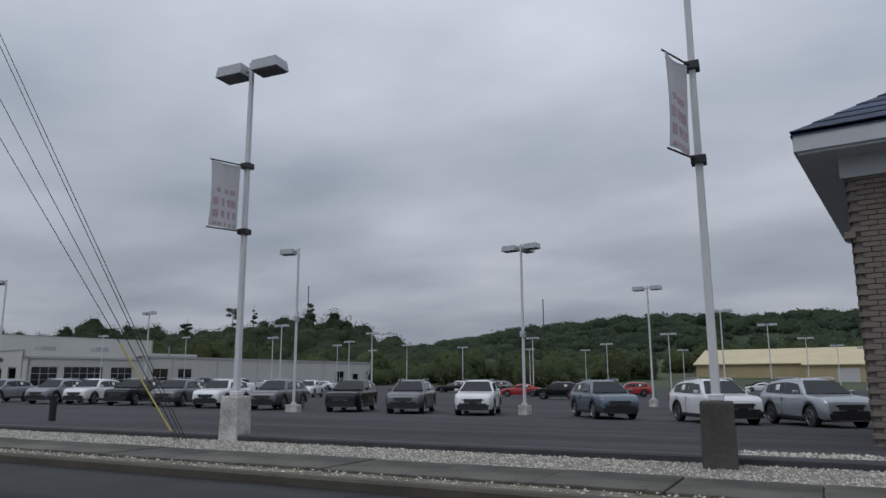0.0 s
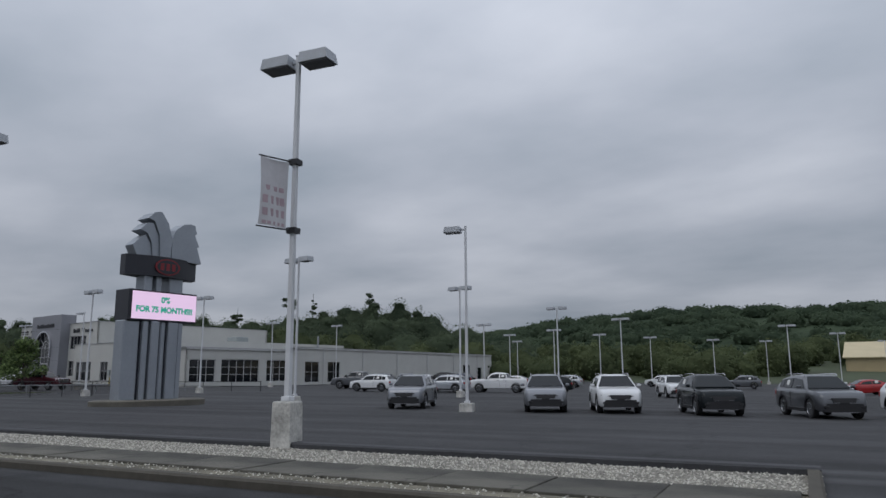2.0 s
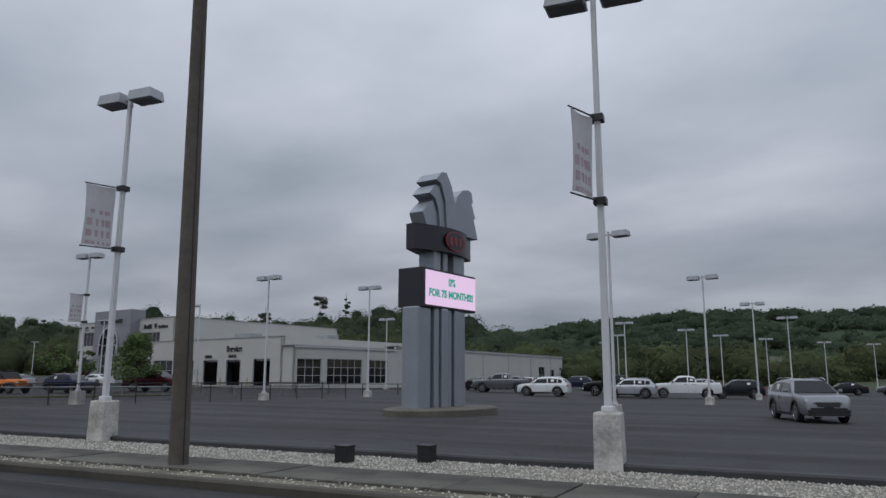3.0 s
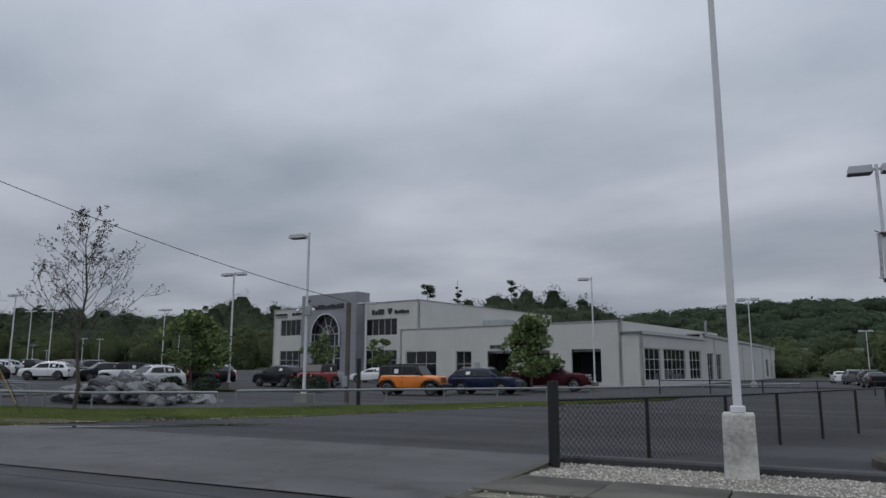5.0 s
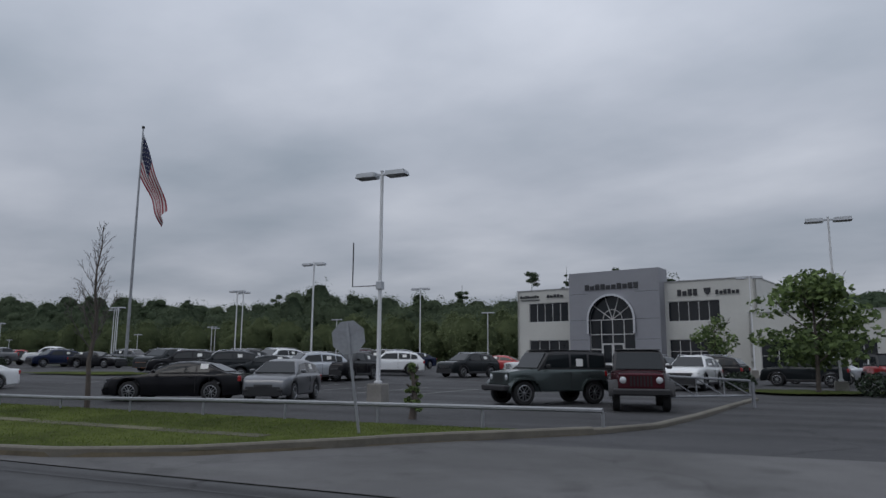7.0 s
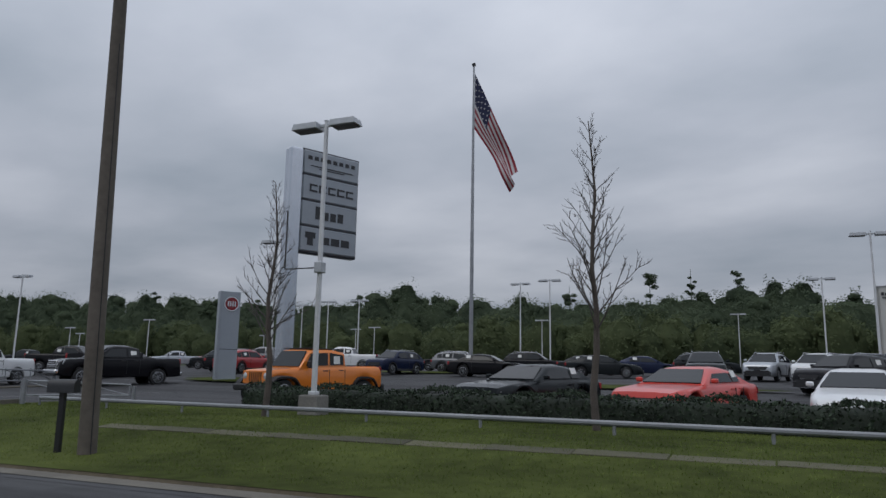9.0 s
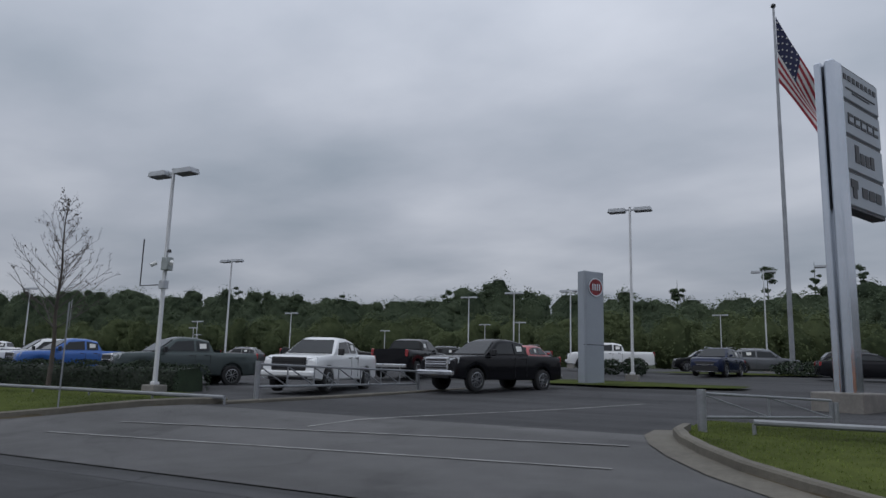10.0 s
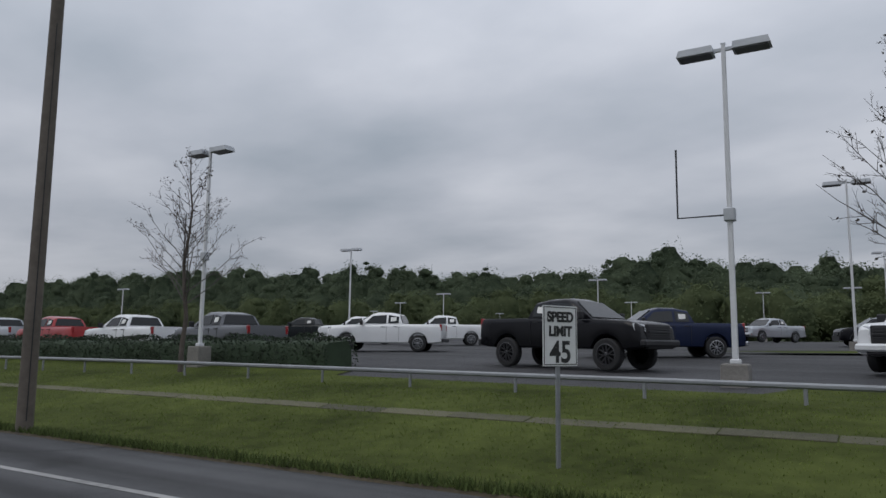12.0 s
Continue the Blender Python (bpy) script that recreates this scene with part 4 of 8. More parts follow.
# ---- vehicles ----
def wheel_parts(car, x, y, r, rim="rim", spokes=6, w=0.23):
    s = 1 if y > 0 else -1
    bm = bmesh.new()
    lathe(bm, [(r * 0.64, -w / 2), (r * 0.9, -w / 2), (r * 0.985, -w * 0.38), (r, -w * 0.2), (r, w * 0.2), (r * 0.985, w * 0.38), (r * 0.9, w / 2), (r * 0.64, w / 2), (r * 0.62, 0), (r * 0.64, -w / 2)], 22, "y", False)
    bmesh.ops.translate(bm, vec=(x, y, r), verts=bm.verts)
    tyre = part("tyre", bm, "tyre", car)
    bm = bmesh.new()
    # dark dish, bright lip and hub, twin spokes standing proud
    lathe(bm, [(r * 0.645, w * 0.2), (r * 0.6, w * 0.16), (r * 0.02, w * 0.14)], 20, "y", False)
    nd = len(bm.faces)
    lathe(bm, [(r * 0.665, w * 0.5), (r * 0.62, w * 0.53), (r * 0.595, w * 0.45), (r * 0.6, w * 0.2)], 20, "y", False)
    lathe(bm, [(r * 0.15, w * 0.2), (r * 0.14, w * 0.45), (r * 0.1, w * 0.5), (r * 0.01, w * 0.5)], 12, "y", False)
    for k in range(spokes):
        for tw in (-0.13, 0.13):
            box(bm, (r * 0.37, w * 0.4, 0), (r * 0.5, w * 0.14, r * 0.06), 0, Matrix.Rotation(2 * math.pi * k / spokes + 0.3, 4, "Y") @ Matrix.Translation((0, 0, tw * r * 0.55)) @ Matrix.Rotation(-tw, 4, "Y"))
    bm.faces.ensure_lookup_table()
    for f in bm.faces[:nd + (60 if spokes == 8 and w > 0.25 else 0)]:
        f.material_index = 1
    if s < 0:
        bmesh.ops.scale(bm, vec=(1, -1, 1), verts=bm.verts)
    bmesh.ops.translate(bm, vec=(x, y, r), verts=bm.verts)
    ob = part("rim", bm, rim, tyre, "alloy rim")
    ob.data.materials.append(M["dish"])


def slab(bm, pts, thick=0.014):
    """A flat pane from a ring of points, drawn inwards by thick."""
    pts = [Vector(p) for p in pts]
    c = sum(pts, Vector()) / len(pts)
    nrm = (pts[1] - pts[0]).cross(pts[2] - pts[0]).normalized()
    if nrm.dot(c - Vector((0, 0, c.z * 0.6))) < 0:
        nrm = -nrm
    a = [bm.verts.new(p + nrm * thick) for p in pts]
    b = [bm.verts.new(p - nrm * thick) for p in pts]
    bm.faces.new(a)
    bm.faces.new(b[::-1])
    for i in range(len(a)):
        j = (i + 1) % len(a)
        bm.faces.new((a[i], b[i], b[j], a[j]))


def aslab(pts, thick=0.014):
    bm = bmesh.new()
    slab(bm, pts, thick)
    return bm


SHAPES = {
    "suv": dict(W=1.86, r=0.365, xf=1.36, xr=-1.33, sill=0.27, top=((-2.24, 0.82), (-2.2, 1.05), (-1.9, 1.1), (0, 1.07), (1.02, 1.09), (1.8, 1.03), (2.08, 0.96), (2.2, 0.84), (2.24, 0.6)),
                gh=((-2.14, 1.1), (-1.74, 1.53), (-1.2, 1.62), (-0.2, 1.66), (0.4, 1.6), (1.06, 1.09)), win=((0.42, -0.42), (-0.5, -1.3), (-1.36, -1.72)), clad=True, grille=(0.66, 0.82, 0.52), spokes=5),
    "cross": dict(W=1.8, r=0.34, xf=1.3, xr=-1.28, sill=0.24, top=((-2.1, 0.8), (-2.06, 1.0), (0, 1.0), (0.95, 1.0), (1.75, 0.9), (2.0, 0.78), (2.1, 0.6)),
                  gh=((-2.0, 1.0), (-1.7, 1.42), (-1.1, 1.52), (-0.2, 1.55), (0.35, 1.47), (1.0, 1.0)), win=((0.36, -0.42), (-0.5, -1.25), (-1.3, -1.66)), clad=False, grille=(0.45, 0.62, 0.4), spokes=7),
    "cherokee": dict(W=1.86, r=0.36, xf=1.36, xr=-1.34, sill=0.27, top=((-2.3, 0.85), (-2.26, 1.05), (0, 1.07), (1.05, 1.1), (1.85, 1.05), (2.14, 0.98), (2.26, 0.86), (2.3, 0.6)),
                     gh=((-2.2, 1.08), (-1.75, 1.52), (-1.2, 1.62), (-0.2, 1.66), (0.42, 1.6), (1.16, 1.08)), win=((0.42, -0.42), (-0.5, -1.3), (-1.36, -1.8)), clad=True, grille=(0.62, 0.76, 0.62), spokes=5),
    "coupe": dict(W=1.92, r=0.36, xf=1.5, xr=-1.45, sill=0.2, top=((-2.5, 0.72), (-2.46, 1.0), (-1.9, 1.02), (0, 0.98), (0.8, 0.98), (2.1, 0.86), (2.42, 0.78), (2.5, 0.56)),
                  gh=((-2.0, 1.02), (-1.2, 1.38), (-0.6, 1.45), (-0.1, 1.43), (0.15, 1.38), (0.92, 0.98)), win=((0.12, -0.85), (-0.92, -1.35)), clad=False, grille=(0.56, 0.7, 0.75), spokes=5),
    "sedan": dict(W=1.85, r=0.33, xf=1.42, xr=-1.38, sill=0.2, top=((-2.42, 0.72), (-2.38, 1.0), (-1.8, 1.02), (0, 0.95), (0.95, 0.95), (2.0, 0.82), (2.32, 0.7), (2.42, 0.52)),
                  gh=((-1.95, 1.02), (-1.15, 1.38), (-0.5, 1.45), (0.0, 1.43), (0.3, 1.36), (1.08, 0.95)), win=((0.3, -0.42), (-0.48, -1.2)), clad=False, grille=(0.45, 0.6, 0.5), spokes=8),
    "pickup": dict(W=2.05, r=0.42, xf=1.88, xr=-1.78, sill=0.42, top=((-2.95, 1.1), (-2.93, 1.36), (-0.95, 1.36), (1.3, 1.32), (1.6, 1.31), (2.5, 1.25), (2.76, 1.19), (2.89, 1.08), (2.95, 0.62)),
                   gh=((-0.98, 1.34), (-0.78, 1.86), (-0.3, 1.95), (0.35, 1.96), (0.62, 1.88), (1.4, 1.31)), win=((0.58, -0.14), (-0.24, -0.78)), clad=False, grille=(0.74, 1.12, 0.62), spokes=6, bed=(-2.84, -1.06, 0.8)),
    "superduty": dict(W=2.06, r=0.46, xf=1.82, xr=-1.8, sill=0.46, top=((-2.78, 1.05), (-2.76, 1.31), (-0.9, 1.31), (1.1, 1.38), (1.45, 1.4), (2.12, 1.35), (2.34, 1.31), (2.45, 1.22), (2.49, 0.68)),
                      gh=((-0.9, 1.3), (-0.76, 1.86), (-0.35, 1.95), (0.3, 1.96), (0.6, 1.9), (1.36, 1.39)), win=((0.56, -0.12), (-0.22, -0.68)), clad=False, grille=(0.8, 1.16, 0.62), spokes=8, bed=(-2.67, -1.0, 0.9)),
    "lifted": dict(W=2.05, r=0.46, xf=1.88, xr=-1.78, sill=0.6, top=((-2.95, 1.25), (-2.93, 1.51), (-0.95, 1.51), (1.3, 1.47), (1.6, 1.46), (2.5, 1.4), (2.76, 1.34), (2.89, 1.23), (2.95, 0.8)),
                   gh=((-0.98, 1.49), (-0.78, 2.01), (-0.3, 2.1), (0.35, 2.11), (0.62, 2.03), (1.4, 1.46)), win=((0.58, -0.14), (-0.24, -0.78)), clad=False, grille=(0.89, 1.24, 0.62), spokes=6, bed=(-2.84, -1.06, 0.95)),
    "jeep": dict(W=1.72, r=0.41, xf=1.42, xr=-1.45, sill=0.45, top=((-2.02, 1.0), (-2.02, 1.22), (0, 1.22), (0.7, 1.22), (0.95, 1.2), (1.85, 1.12), (1.9, 1.08), (1.92, 0.7)),
                 gh=((-2.0, 1.22), (-1.96, 1.8), (-1.2, 1.86), (0.2, 1.85), (0.42, 1.8), (0.84, 1.2)), win=((0.4, -0.42), (-0.52, -1.18), (-1.28, -1.92)), clad=False, grille=(0.72, 1.06, 0.5), spokes=5, jeep=True),
    "jeeptruck": dict(W=1.72, r=0.42, xf=1.75, xr=-1.75, sill=0.45, top=((-2.65, 1.0), (-2.64, 1.28), (-0.9, 1.28), (0.9, 1.22), (1.2, 1.2), (2.15, 1.12), (2.2, 1.08), (2.22, 0.7)),
                      gh=((-0.88, 1.24), (-0.82, 1.78), (-0.3, 1.85), (0.45, 1.85), (0.7, 1.8), (1.12, 1.2)), win=((0.66, -0.08), (-0.16, -0.78)), clad=False, grille=(0.72, 1.06, 0.5), spokes=5, jeep=True, bed=(-2.55, -0.98, 0.8)),
}


def vehicle(name, shape, colour, label, category, m, group="vehicles in the car lots", rim="rim", sticker=True):
    P = SHAPES[shape]
    W, r, xf, xr, sill = P["W"], P["r"], P["xf"], P["xr"], P["sill"]
    top, gh, jeep = P["top"], P["gh"], P.get("jeep", False)
    x0, x1 = top[0][0], top[-1][0]
    c = thing(name, m, label, category, group)
    pt = PAINT[colour]
    ra = r + 0.075

    def bottom(x):
        z = sill + 0.06 * max(0.0, abs(x) - (x1 - 0.5)) / 0.5
        for wx in (xf, xr):
            d = abs(x - wx)
            if d < ra:
                z = max(z, r + math.sqrt(ra * ra - d * d))
        return z
    xs = sorted({round(v, 3) for v in [p[0] for p in top] + [wx + ra * k for wx in (xf, xr) for k in (-1.001, -0.999, -0.9, -0.7, -0.45, -0.2, 0, 0.2, 0.45, 0.7, 0.9, 0.999, 1.001)] + [x1 - 0.08, x1 - 0.25, x1 - 0.5, x0 + 0.1, x0 + 0.35] if x0 <= v <= x1})
    bed = P.get("bed")
    if bed:
        xs = sorted(set(xs) | {bed[0] - 0.005, bed[0] + 0.005, bed[1] - 0.005, bed[1] + 0.005})

    def half(x):
        e = 0.0
        df, dr = x1 - x, x - x0
        if df < 0.5:
            e = (0.5 - df) ** 2 * (0.1 if jeep else 0.3 if bed else 0.7)
        if dr < 0.35:
            e = max(e, (0.35 - dr) ** 2 * 0.5)
        w = W / 2 - e
        if jeep and x > gh[-1][0] - 0.1:
            w -= 0.09 + 0.07 * (x - gh[-1][0]) / (x1 - gh[-1][0])
        return w
    bm, rings = bmesh.new(), []
    for x in xs:
        zt, zb, w = lerp(x, top), bottom(x), half(x)
        zb = min(zb, zt - 0.09)
        zi = bed[2] if bed and bed[0] <= x <= bed[1] else zt
        mid = max(zb + 0.02, zb + (zt - zb) * 0.5)
        hs = [(w * 0.93, zb), (w * 0.985, zb + min(0.05, (zt - zb) * 0.2)), (w, mid), (w * 0.985, zt - min(0.16, (zt - zb) * 0.3)), (w * 0.955, zt - 0.045), (w * 0.9, zt), (w * 0.88, zi), (w * 0.45, zi + (0.02 if zi == zt else 0))]
        rings.append([(x, y, z) for y, z in hs] + [(x, -y, z) for y, z in hs[::-1]])
    loft(bm, rings)
    body = part("body", bm, pt, c, smooth=40)
    # cabin
    bm, rings = bmesh.new(), []
    zr = max(z for _, z in gh)

    def cab(x, z):
        """Half width of the cabin's side at height z."""
        b = lerp(x, top)
        return W / 2 * 0.93 - (0.09 if jeep else 0.24) * max(0.0, z - b) / max(0.1, zr - b) * (1 if not jeep else 0.6)
    gx = sorted({g[0] for g in gh} | {gh[0][0] + 0.02, gh[-1][0] - 0.02})
    for x in gx:
        z, b = lerp(x, gh), lerp(x, top) - 0.05
        k = min(1.0, max(0.05, (z - b) / 0.4))
        hs = [(cab(x, b), b), (cab(x, z - 0.1 * k), z - 0.1 * k), (cab(x, z) - 0.06 * k, z - 0.03 * k), (cab(x, z) * 0.6, z), ]
        rings.append([(x, y, zz) for y, zz in hs] + [(x, -y, zz) for y, zz in hs[::-1]])
    loft(bm, rings)
    roof_mat = "plastic" if jeep and not bed else pt
    cabin = part("cabin", bm, roof_mat, c, smooth=40)
    # panes
    (ax, az), (bx, bz) = gh[-1], gh[-2]
    wa, wb = cab(ax, az) * 0.9, cab(bx, bz) * 0.86
    t = lambda k: (ax + (bx - ax) * k, az + (bz - az) * k)
    (px, pz), (qx, qz) = t(0.08), t(0.93)
    part("windscreen", aslab([(px + 0.012, -wa, pz), (px + 0.012, wa, pz), (qx + 0.012, wb, qz), (qx + 0.012, -wb, qz)], 0.022), "carglass", c, "tinted windscreen", 0)
    (ax, az), (bx, bz) = gh[0], gh[1]
    (px, pz), (qx, qz) = (ax + (bx - ax) * 0.18, az + (bz - az) * 0.18), (ax + (bx - ax) * 0.9, az + (bz - az) * 0.9)
    wa, wb = cab(ax, az) * 0.85, cab(bx, bz) * 0.84
    part("rear_window", aslab([(px - 0.012, -wa, pz), (px - 0.012, wa, pz), (qx - 0.012, wb, qz), (qx - 0.012, -wb, qz)], 0.022), "carglass", c, "", 0)
    for s in (-1, 1):
        for i, (wx0, wx1) in enumerate(P["win"]):
            pts = []
            slope0 = max(wx1, min(wx0, gh[-1][0]))
            b0, b1 = lerp(wx0, top) + 0.05, lerp(wx1, top) + 0.05
            fx = 0.42 * (gh[-1][0] - gh[-2][0]) if i == 0 else 0
            for x, z in ((wx0 + fx * 1.15, b0), (wx1, b1), (wx1, lerp(wx1, gh) - 0.13), (wx0, lerp(wx0, gh) - 0.13)):
                pts.append((x, s * (cab(min(x, gh[-1][0]), z) + 0.004), z))
            part("side_window", aslab(pts, 0.008), "carglass", c, "", 0)
        if sticker and s == -1 and len(P["win"]) > 1:
            wx0, wx1 = P["win"][1]
            xm, zm = (wx0 + wx1) / 2, lerp((wx0 + wx1) / 2, top) + 0.22
            for sd in (-1, 1):
                part("window_sticker", aslab([(xm + 0.14, sd * (cab(xm, zm - 0.1) + 0.012), zm - 0.13), (xm - 0.14, sd * (cab(xm, zm - 0.1) + 0.012), zm - 0.13), (xm - 0.14, sd * (cab(xm, zm + 0.1) + 0.012), zm + 0.13), (xm + 0.14, sd * (cab(xm, zm + 0.1) + 0.012), zm + 0.13)], 0.006), "paper", c, "white price sheet", 0)
        # mirrors, handles, lamps
        mz = lerp(gh[-1][0] - 0.25, top) + 0.1
        part("mirror", abox((gh[-1][0] - 0.32, s * (W / 2 + 0.08), mz), (0.11, 0.18, 0.12) if not bed else (0.13, 0.22, 0.24), 0.03), pt if not (jeep or bed) else "plastic", c)
        for wx0, wx1 in P["win"][:2]:
            part("door_handle", abox((wx1 + 0.14, s * (W / 2 * 0.985), lerp(wx1, top) - 0.13), (0.2, 0.03, 0.03)), pt if not bed else "plastic", c)
            xs0 = wx1 - 0.035
            part("door_seam", abox((xs0, s * (W / 2 * 0.99), (sill + lerp(xs0, top)) / 2 + 0.02), (0.012, 0.025, lerp(xs0, top) - sill - 0.22)), "plastic", c)
        gz0, gz1, gw = P["grille"]
        hz = (gz0 + gz1) / 2 + (0.12 if not jeep else 0.04)
        if jeep:
            bm = bmesh.new()
            lathe(bm, [(0.01, -0.03), (0.1, -0.03), (0.1, 0.03), (0.085, 0.04), (0.01, 0.045)], 14, "y")
            bmesh.ops.rotate(bm, cent=(0, 0, 0), matrix=Matrix.Rotation(-math.pi / 2, 3, "Z"), verts=bm.verts)
            bmesh.ops.translate(bm, vec=(x1 + 0.01, s * 0.53, 0.93), verts=bm.verts)
            part("headlight", bm, "lamp", c, "round headlight")
        else:
            hw = half(x1 - 0.2)
            yi, yo = gw * 0.98 if not bed else gw + 0.02, hw * 0.99
            h = 0.09 if not bed else 0.2
            if bed:
                part("headlight", aslab([(x1 - 0.06, s * yi, hz - h * 0.5), (x1 - 0.2, s * (yo - 0.01), hz - h * 0.3), (x1 - 0.26, s * (yo - 0.02), hz + h * 0.7), (x1 - 0.1, s * yi, hz + h * 0.5)], 0.035), "lamp", c, "clear headlight", 0)
            else:
                zl = lerp(x1 - 0.12, top) - 0.11
                hl = part("headlight", aslab([(x1 - 0.03, s * gw * 0.78, zl - 0.07), (x1 - 0.13, s * (hw - 0.06), zl - 0.02), (x1 - 0.36, s * (hw - 0.005), zl + 0.08), (x1 - 0.1, s * gw * 0.86, zl + 0.05)], 0.03), "lamp", c, "swept-back clear headlight", 0)
                part("lamp_bezel", aslab([(x1 - 0.01, s * gw * 0.74, zl - 0.1), (x1 - 0.11, s * (hw - 0.07), zl - 0.05), (x1 - 0.13, s * (hw - 0.06), zl - 0.02), (x1 - 0.03, s * gw * 0.78, zl - 0.07)], 0.03), "plastic", hl, "", 0)
                part("fog_lamp", abox((x1 + 0.0, s * (hw - 0.22), sill + 0.2), (0.1, 0.2, 0.1), 0.02), "plastic", c, "dark fog lamp pocket")
        tz = lerp(x0 + 0.05, top) - 0.16
        part("tail_light", abox((x0 + 0.05, s * (half(x0 + 0.05) - 0.09), tz), (0.12, 0.2 if not bed else 0.14, 0.2 if not bed else 0.34), 0.02), "tail", c, "red tail light")
    gz0, gz1, gw = P["grille"]
    if jeep:
        g = part("grille", abox((x1 + 0.012, 0, 0.9), (0.03, 1.3, 0.4), 0.01), pt, c)
        for k in range(7):
            part("grille_slot", abox((x1 + 0.027, (k - 3) * 0.098, 0.9), (0.012, 0.055, 0.3)), "dark", g)
        part("front_bumper", abox((x1 + 0.16, 0, 0.58), (0.26, 1.66, 0.2), 0.04), "plastic", c)
        part("rear_bumper", abox((x0 - 0.1, 0, 0.58), (0.2, 1.6, 0.2), 0.04), "plastic", c)
        for s in (-1, 1):
            for wx in (xf, xr):
                bm, rings = bmesh.new(), []
                for k in range(11):
                    a = radians(5 + 170 * k / 10)
                    zc, xc = r + math.sin(a) * (ra + 0.02), wx + math.cos(a) * (ra + 0.12)
                    zc = min(zc, r + ra * 0.93)
                    rings.append([(xc, s * (W / 2 - 0.18), zc), (xc, s * (W / 2 + 0.1), zc - 0.01), (xc, s * (W / 2 + 0.1), zc + 0.05), (xc, s * (W / 2 - 0.18), zc + 0.08)])
                loft(bm, rings)
                part("fender_flare", bm, "plastic" if colour != "greygreen" else pt, c)
        if not bed:
            bm = bmesh.new()
            lathe(bm, [(0.2, -0.1), (0.39, -0.1), (0.4, 0), (0.39, 0.1), (0.2, 0.1)], 20, "y")
            bmesh.ops.rotate(bm, cent=(0, 0, 0), matrix=Matrix.Rotation(math.pi / 2, 3, "Z"), verts=bm.verts)
            bmesh.ops.translate(bm, vec=(x0 - 0.13, 0.1, 1.0), verts=bm.verts)
            part("spare_tyre", bm, "tyre", c)
        part("hard_top", abox(((gh[1][0] + gh[-2][0]) / 2, 0, zr + 0.004), (gh[-2][0] - gh[1][0] - 0.05, W * 0.8, 0.03), 0.012), "plastic", c, "black hard top")
    else:
        if bed:
            part("grille", abox((x1 - 0.03, 0, (gz0 + gz1) / 2 + 0.03), (0.1, gw * 2 * 0.94, gz1 - gz0), 0.02), "plastic", c, "dark mesh grille")
            part("lower_grille", abox((x1 + 0.01, 0, sill + 0.13), (0.12, W * 0.7, 0.2), 0.03), "plastic", c)
        else:
            zg = lerp(x1 - 0.06, top) - 0.14
            part("grille", aslab([(x1 + 0.005, -gw * 0.74, zg - 0.11), (x1 + 0.005, gw * 0.74, zg - 0.11), (x1 - 0.03, gw * 0.86, zg + 0.07), (x1 - 0.03, -gw * 0.86, zg + 0.07)], 0.03), "plastic", c, "slim dark mesh grille", 0)
            part("lower_grille", aslab([(x1 + 0.01, -W * 0.4, sill + 0.02), (x1 + 0.01, W * 0.4, sill + 0.02), (x1 + 0.0, W * 0.34, sill + 0.32), (x1 + 0.0, -W * 0.34, sill + 0.32)], 0.035), "plastic", c, "dark lower intake", 0)
            part("number_plate", abox((x1 + 0.035, 0, sill + 0.3), (0.015, 0.34, 0.12)), "plastic", c, "", 0)
        if bed:
            part("front_bumper", abox((x1 + 0.04, 0, gz0 - 0.1), (0.2, W * 0.95, 0.2), 0.05), "plastic" if rim == "darkrim" else "chrome" if colour in ("black", "silver", "navy") else pt, c)
            part("rear_bumper", abox((x0 - 0.06, 0, sill + 0.16), (0.16, W * 0.92, 0.18), 0.03), "chrome" if colour in ("black", "silver", "navy") and rim != "darkrim" else "plastic", c)
            part("grille_surround", abox((x1 - 0.035, 0, (gz0 + gz1) / 2 + 0.03), (0.09, gw * 2 * 1.02, gz1 - gz0 + 0.09), 0.03), "chrome" if colour != "white" and rim != "darkrim" else "plastic", c)
            for k in (0.28, 0.72):
                part("grille_bar", abox((x1 + 0.016, 0, gz0 + 0.03 + (gz1 - gz0) * k), (0.035, gw * 1.84, 0.03), 0.008), "chrome" if colour in ("black", "silver", "navy") and rim != "darkrim" else "plastic", c)
            if shape == "superduty":
                for s in (-1, 1):
                    for wx in (xf, xr):
                        bm, rings = bmesh.new(), []
                        for k in range(13):
                            a = radians(-2 + 184 * k / 12)
                            rings.append([(wx + math.cos(a) * q, s * yy, r + 0.02 + math.sin(a) * q) for q, yy in ((ra, W / 2 * 0.95), (ra, W / 2 + 0.045), (ra + 0.07, W / 2 + 0.04), (ra + 0.13, W / 2 * 0.97))])
                        loft(bm, rings)
                        part("arch_flare", bm, pt, c)
                    part("bed_gap", abox((-0.95, s * (W / 2 * 0.985), 0.92), (0.03, 0.05, 0.78)), "dark", c)
                    part("corner_light", abox((x1 - 0.19, s * (W / 2 - 0.13), 1.02), (0.36, 0.26, 0.32), 0.03), "lamp", c, "large clear headlight wrapping the corner")
                    part("marker_light", abox((x1 - 0.3, s * (W / 2 - 0.02), 1.02), (0.1, 0.07, 0.24), 0.01), "amber", c, "amber side marker")
                    part("bumper_end", abox((x1 - 0.16, s * (W / 2 - 0.16), 0.7), (0.42, 0.32, 0.3), 0.05), "chrome", c)
                    part("window_frame", abox((-0.45, s * (W / 2 * 0.9), 1.38), (0.6, 0.02, 0.03)), "plastic", c)
                    part("bed_emblem", abox((-2.4, s * (W / 2 * 0.992), 1.1), (0.34, 0.02, 0.07)), "plastic", c)
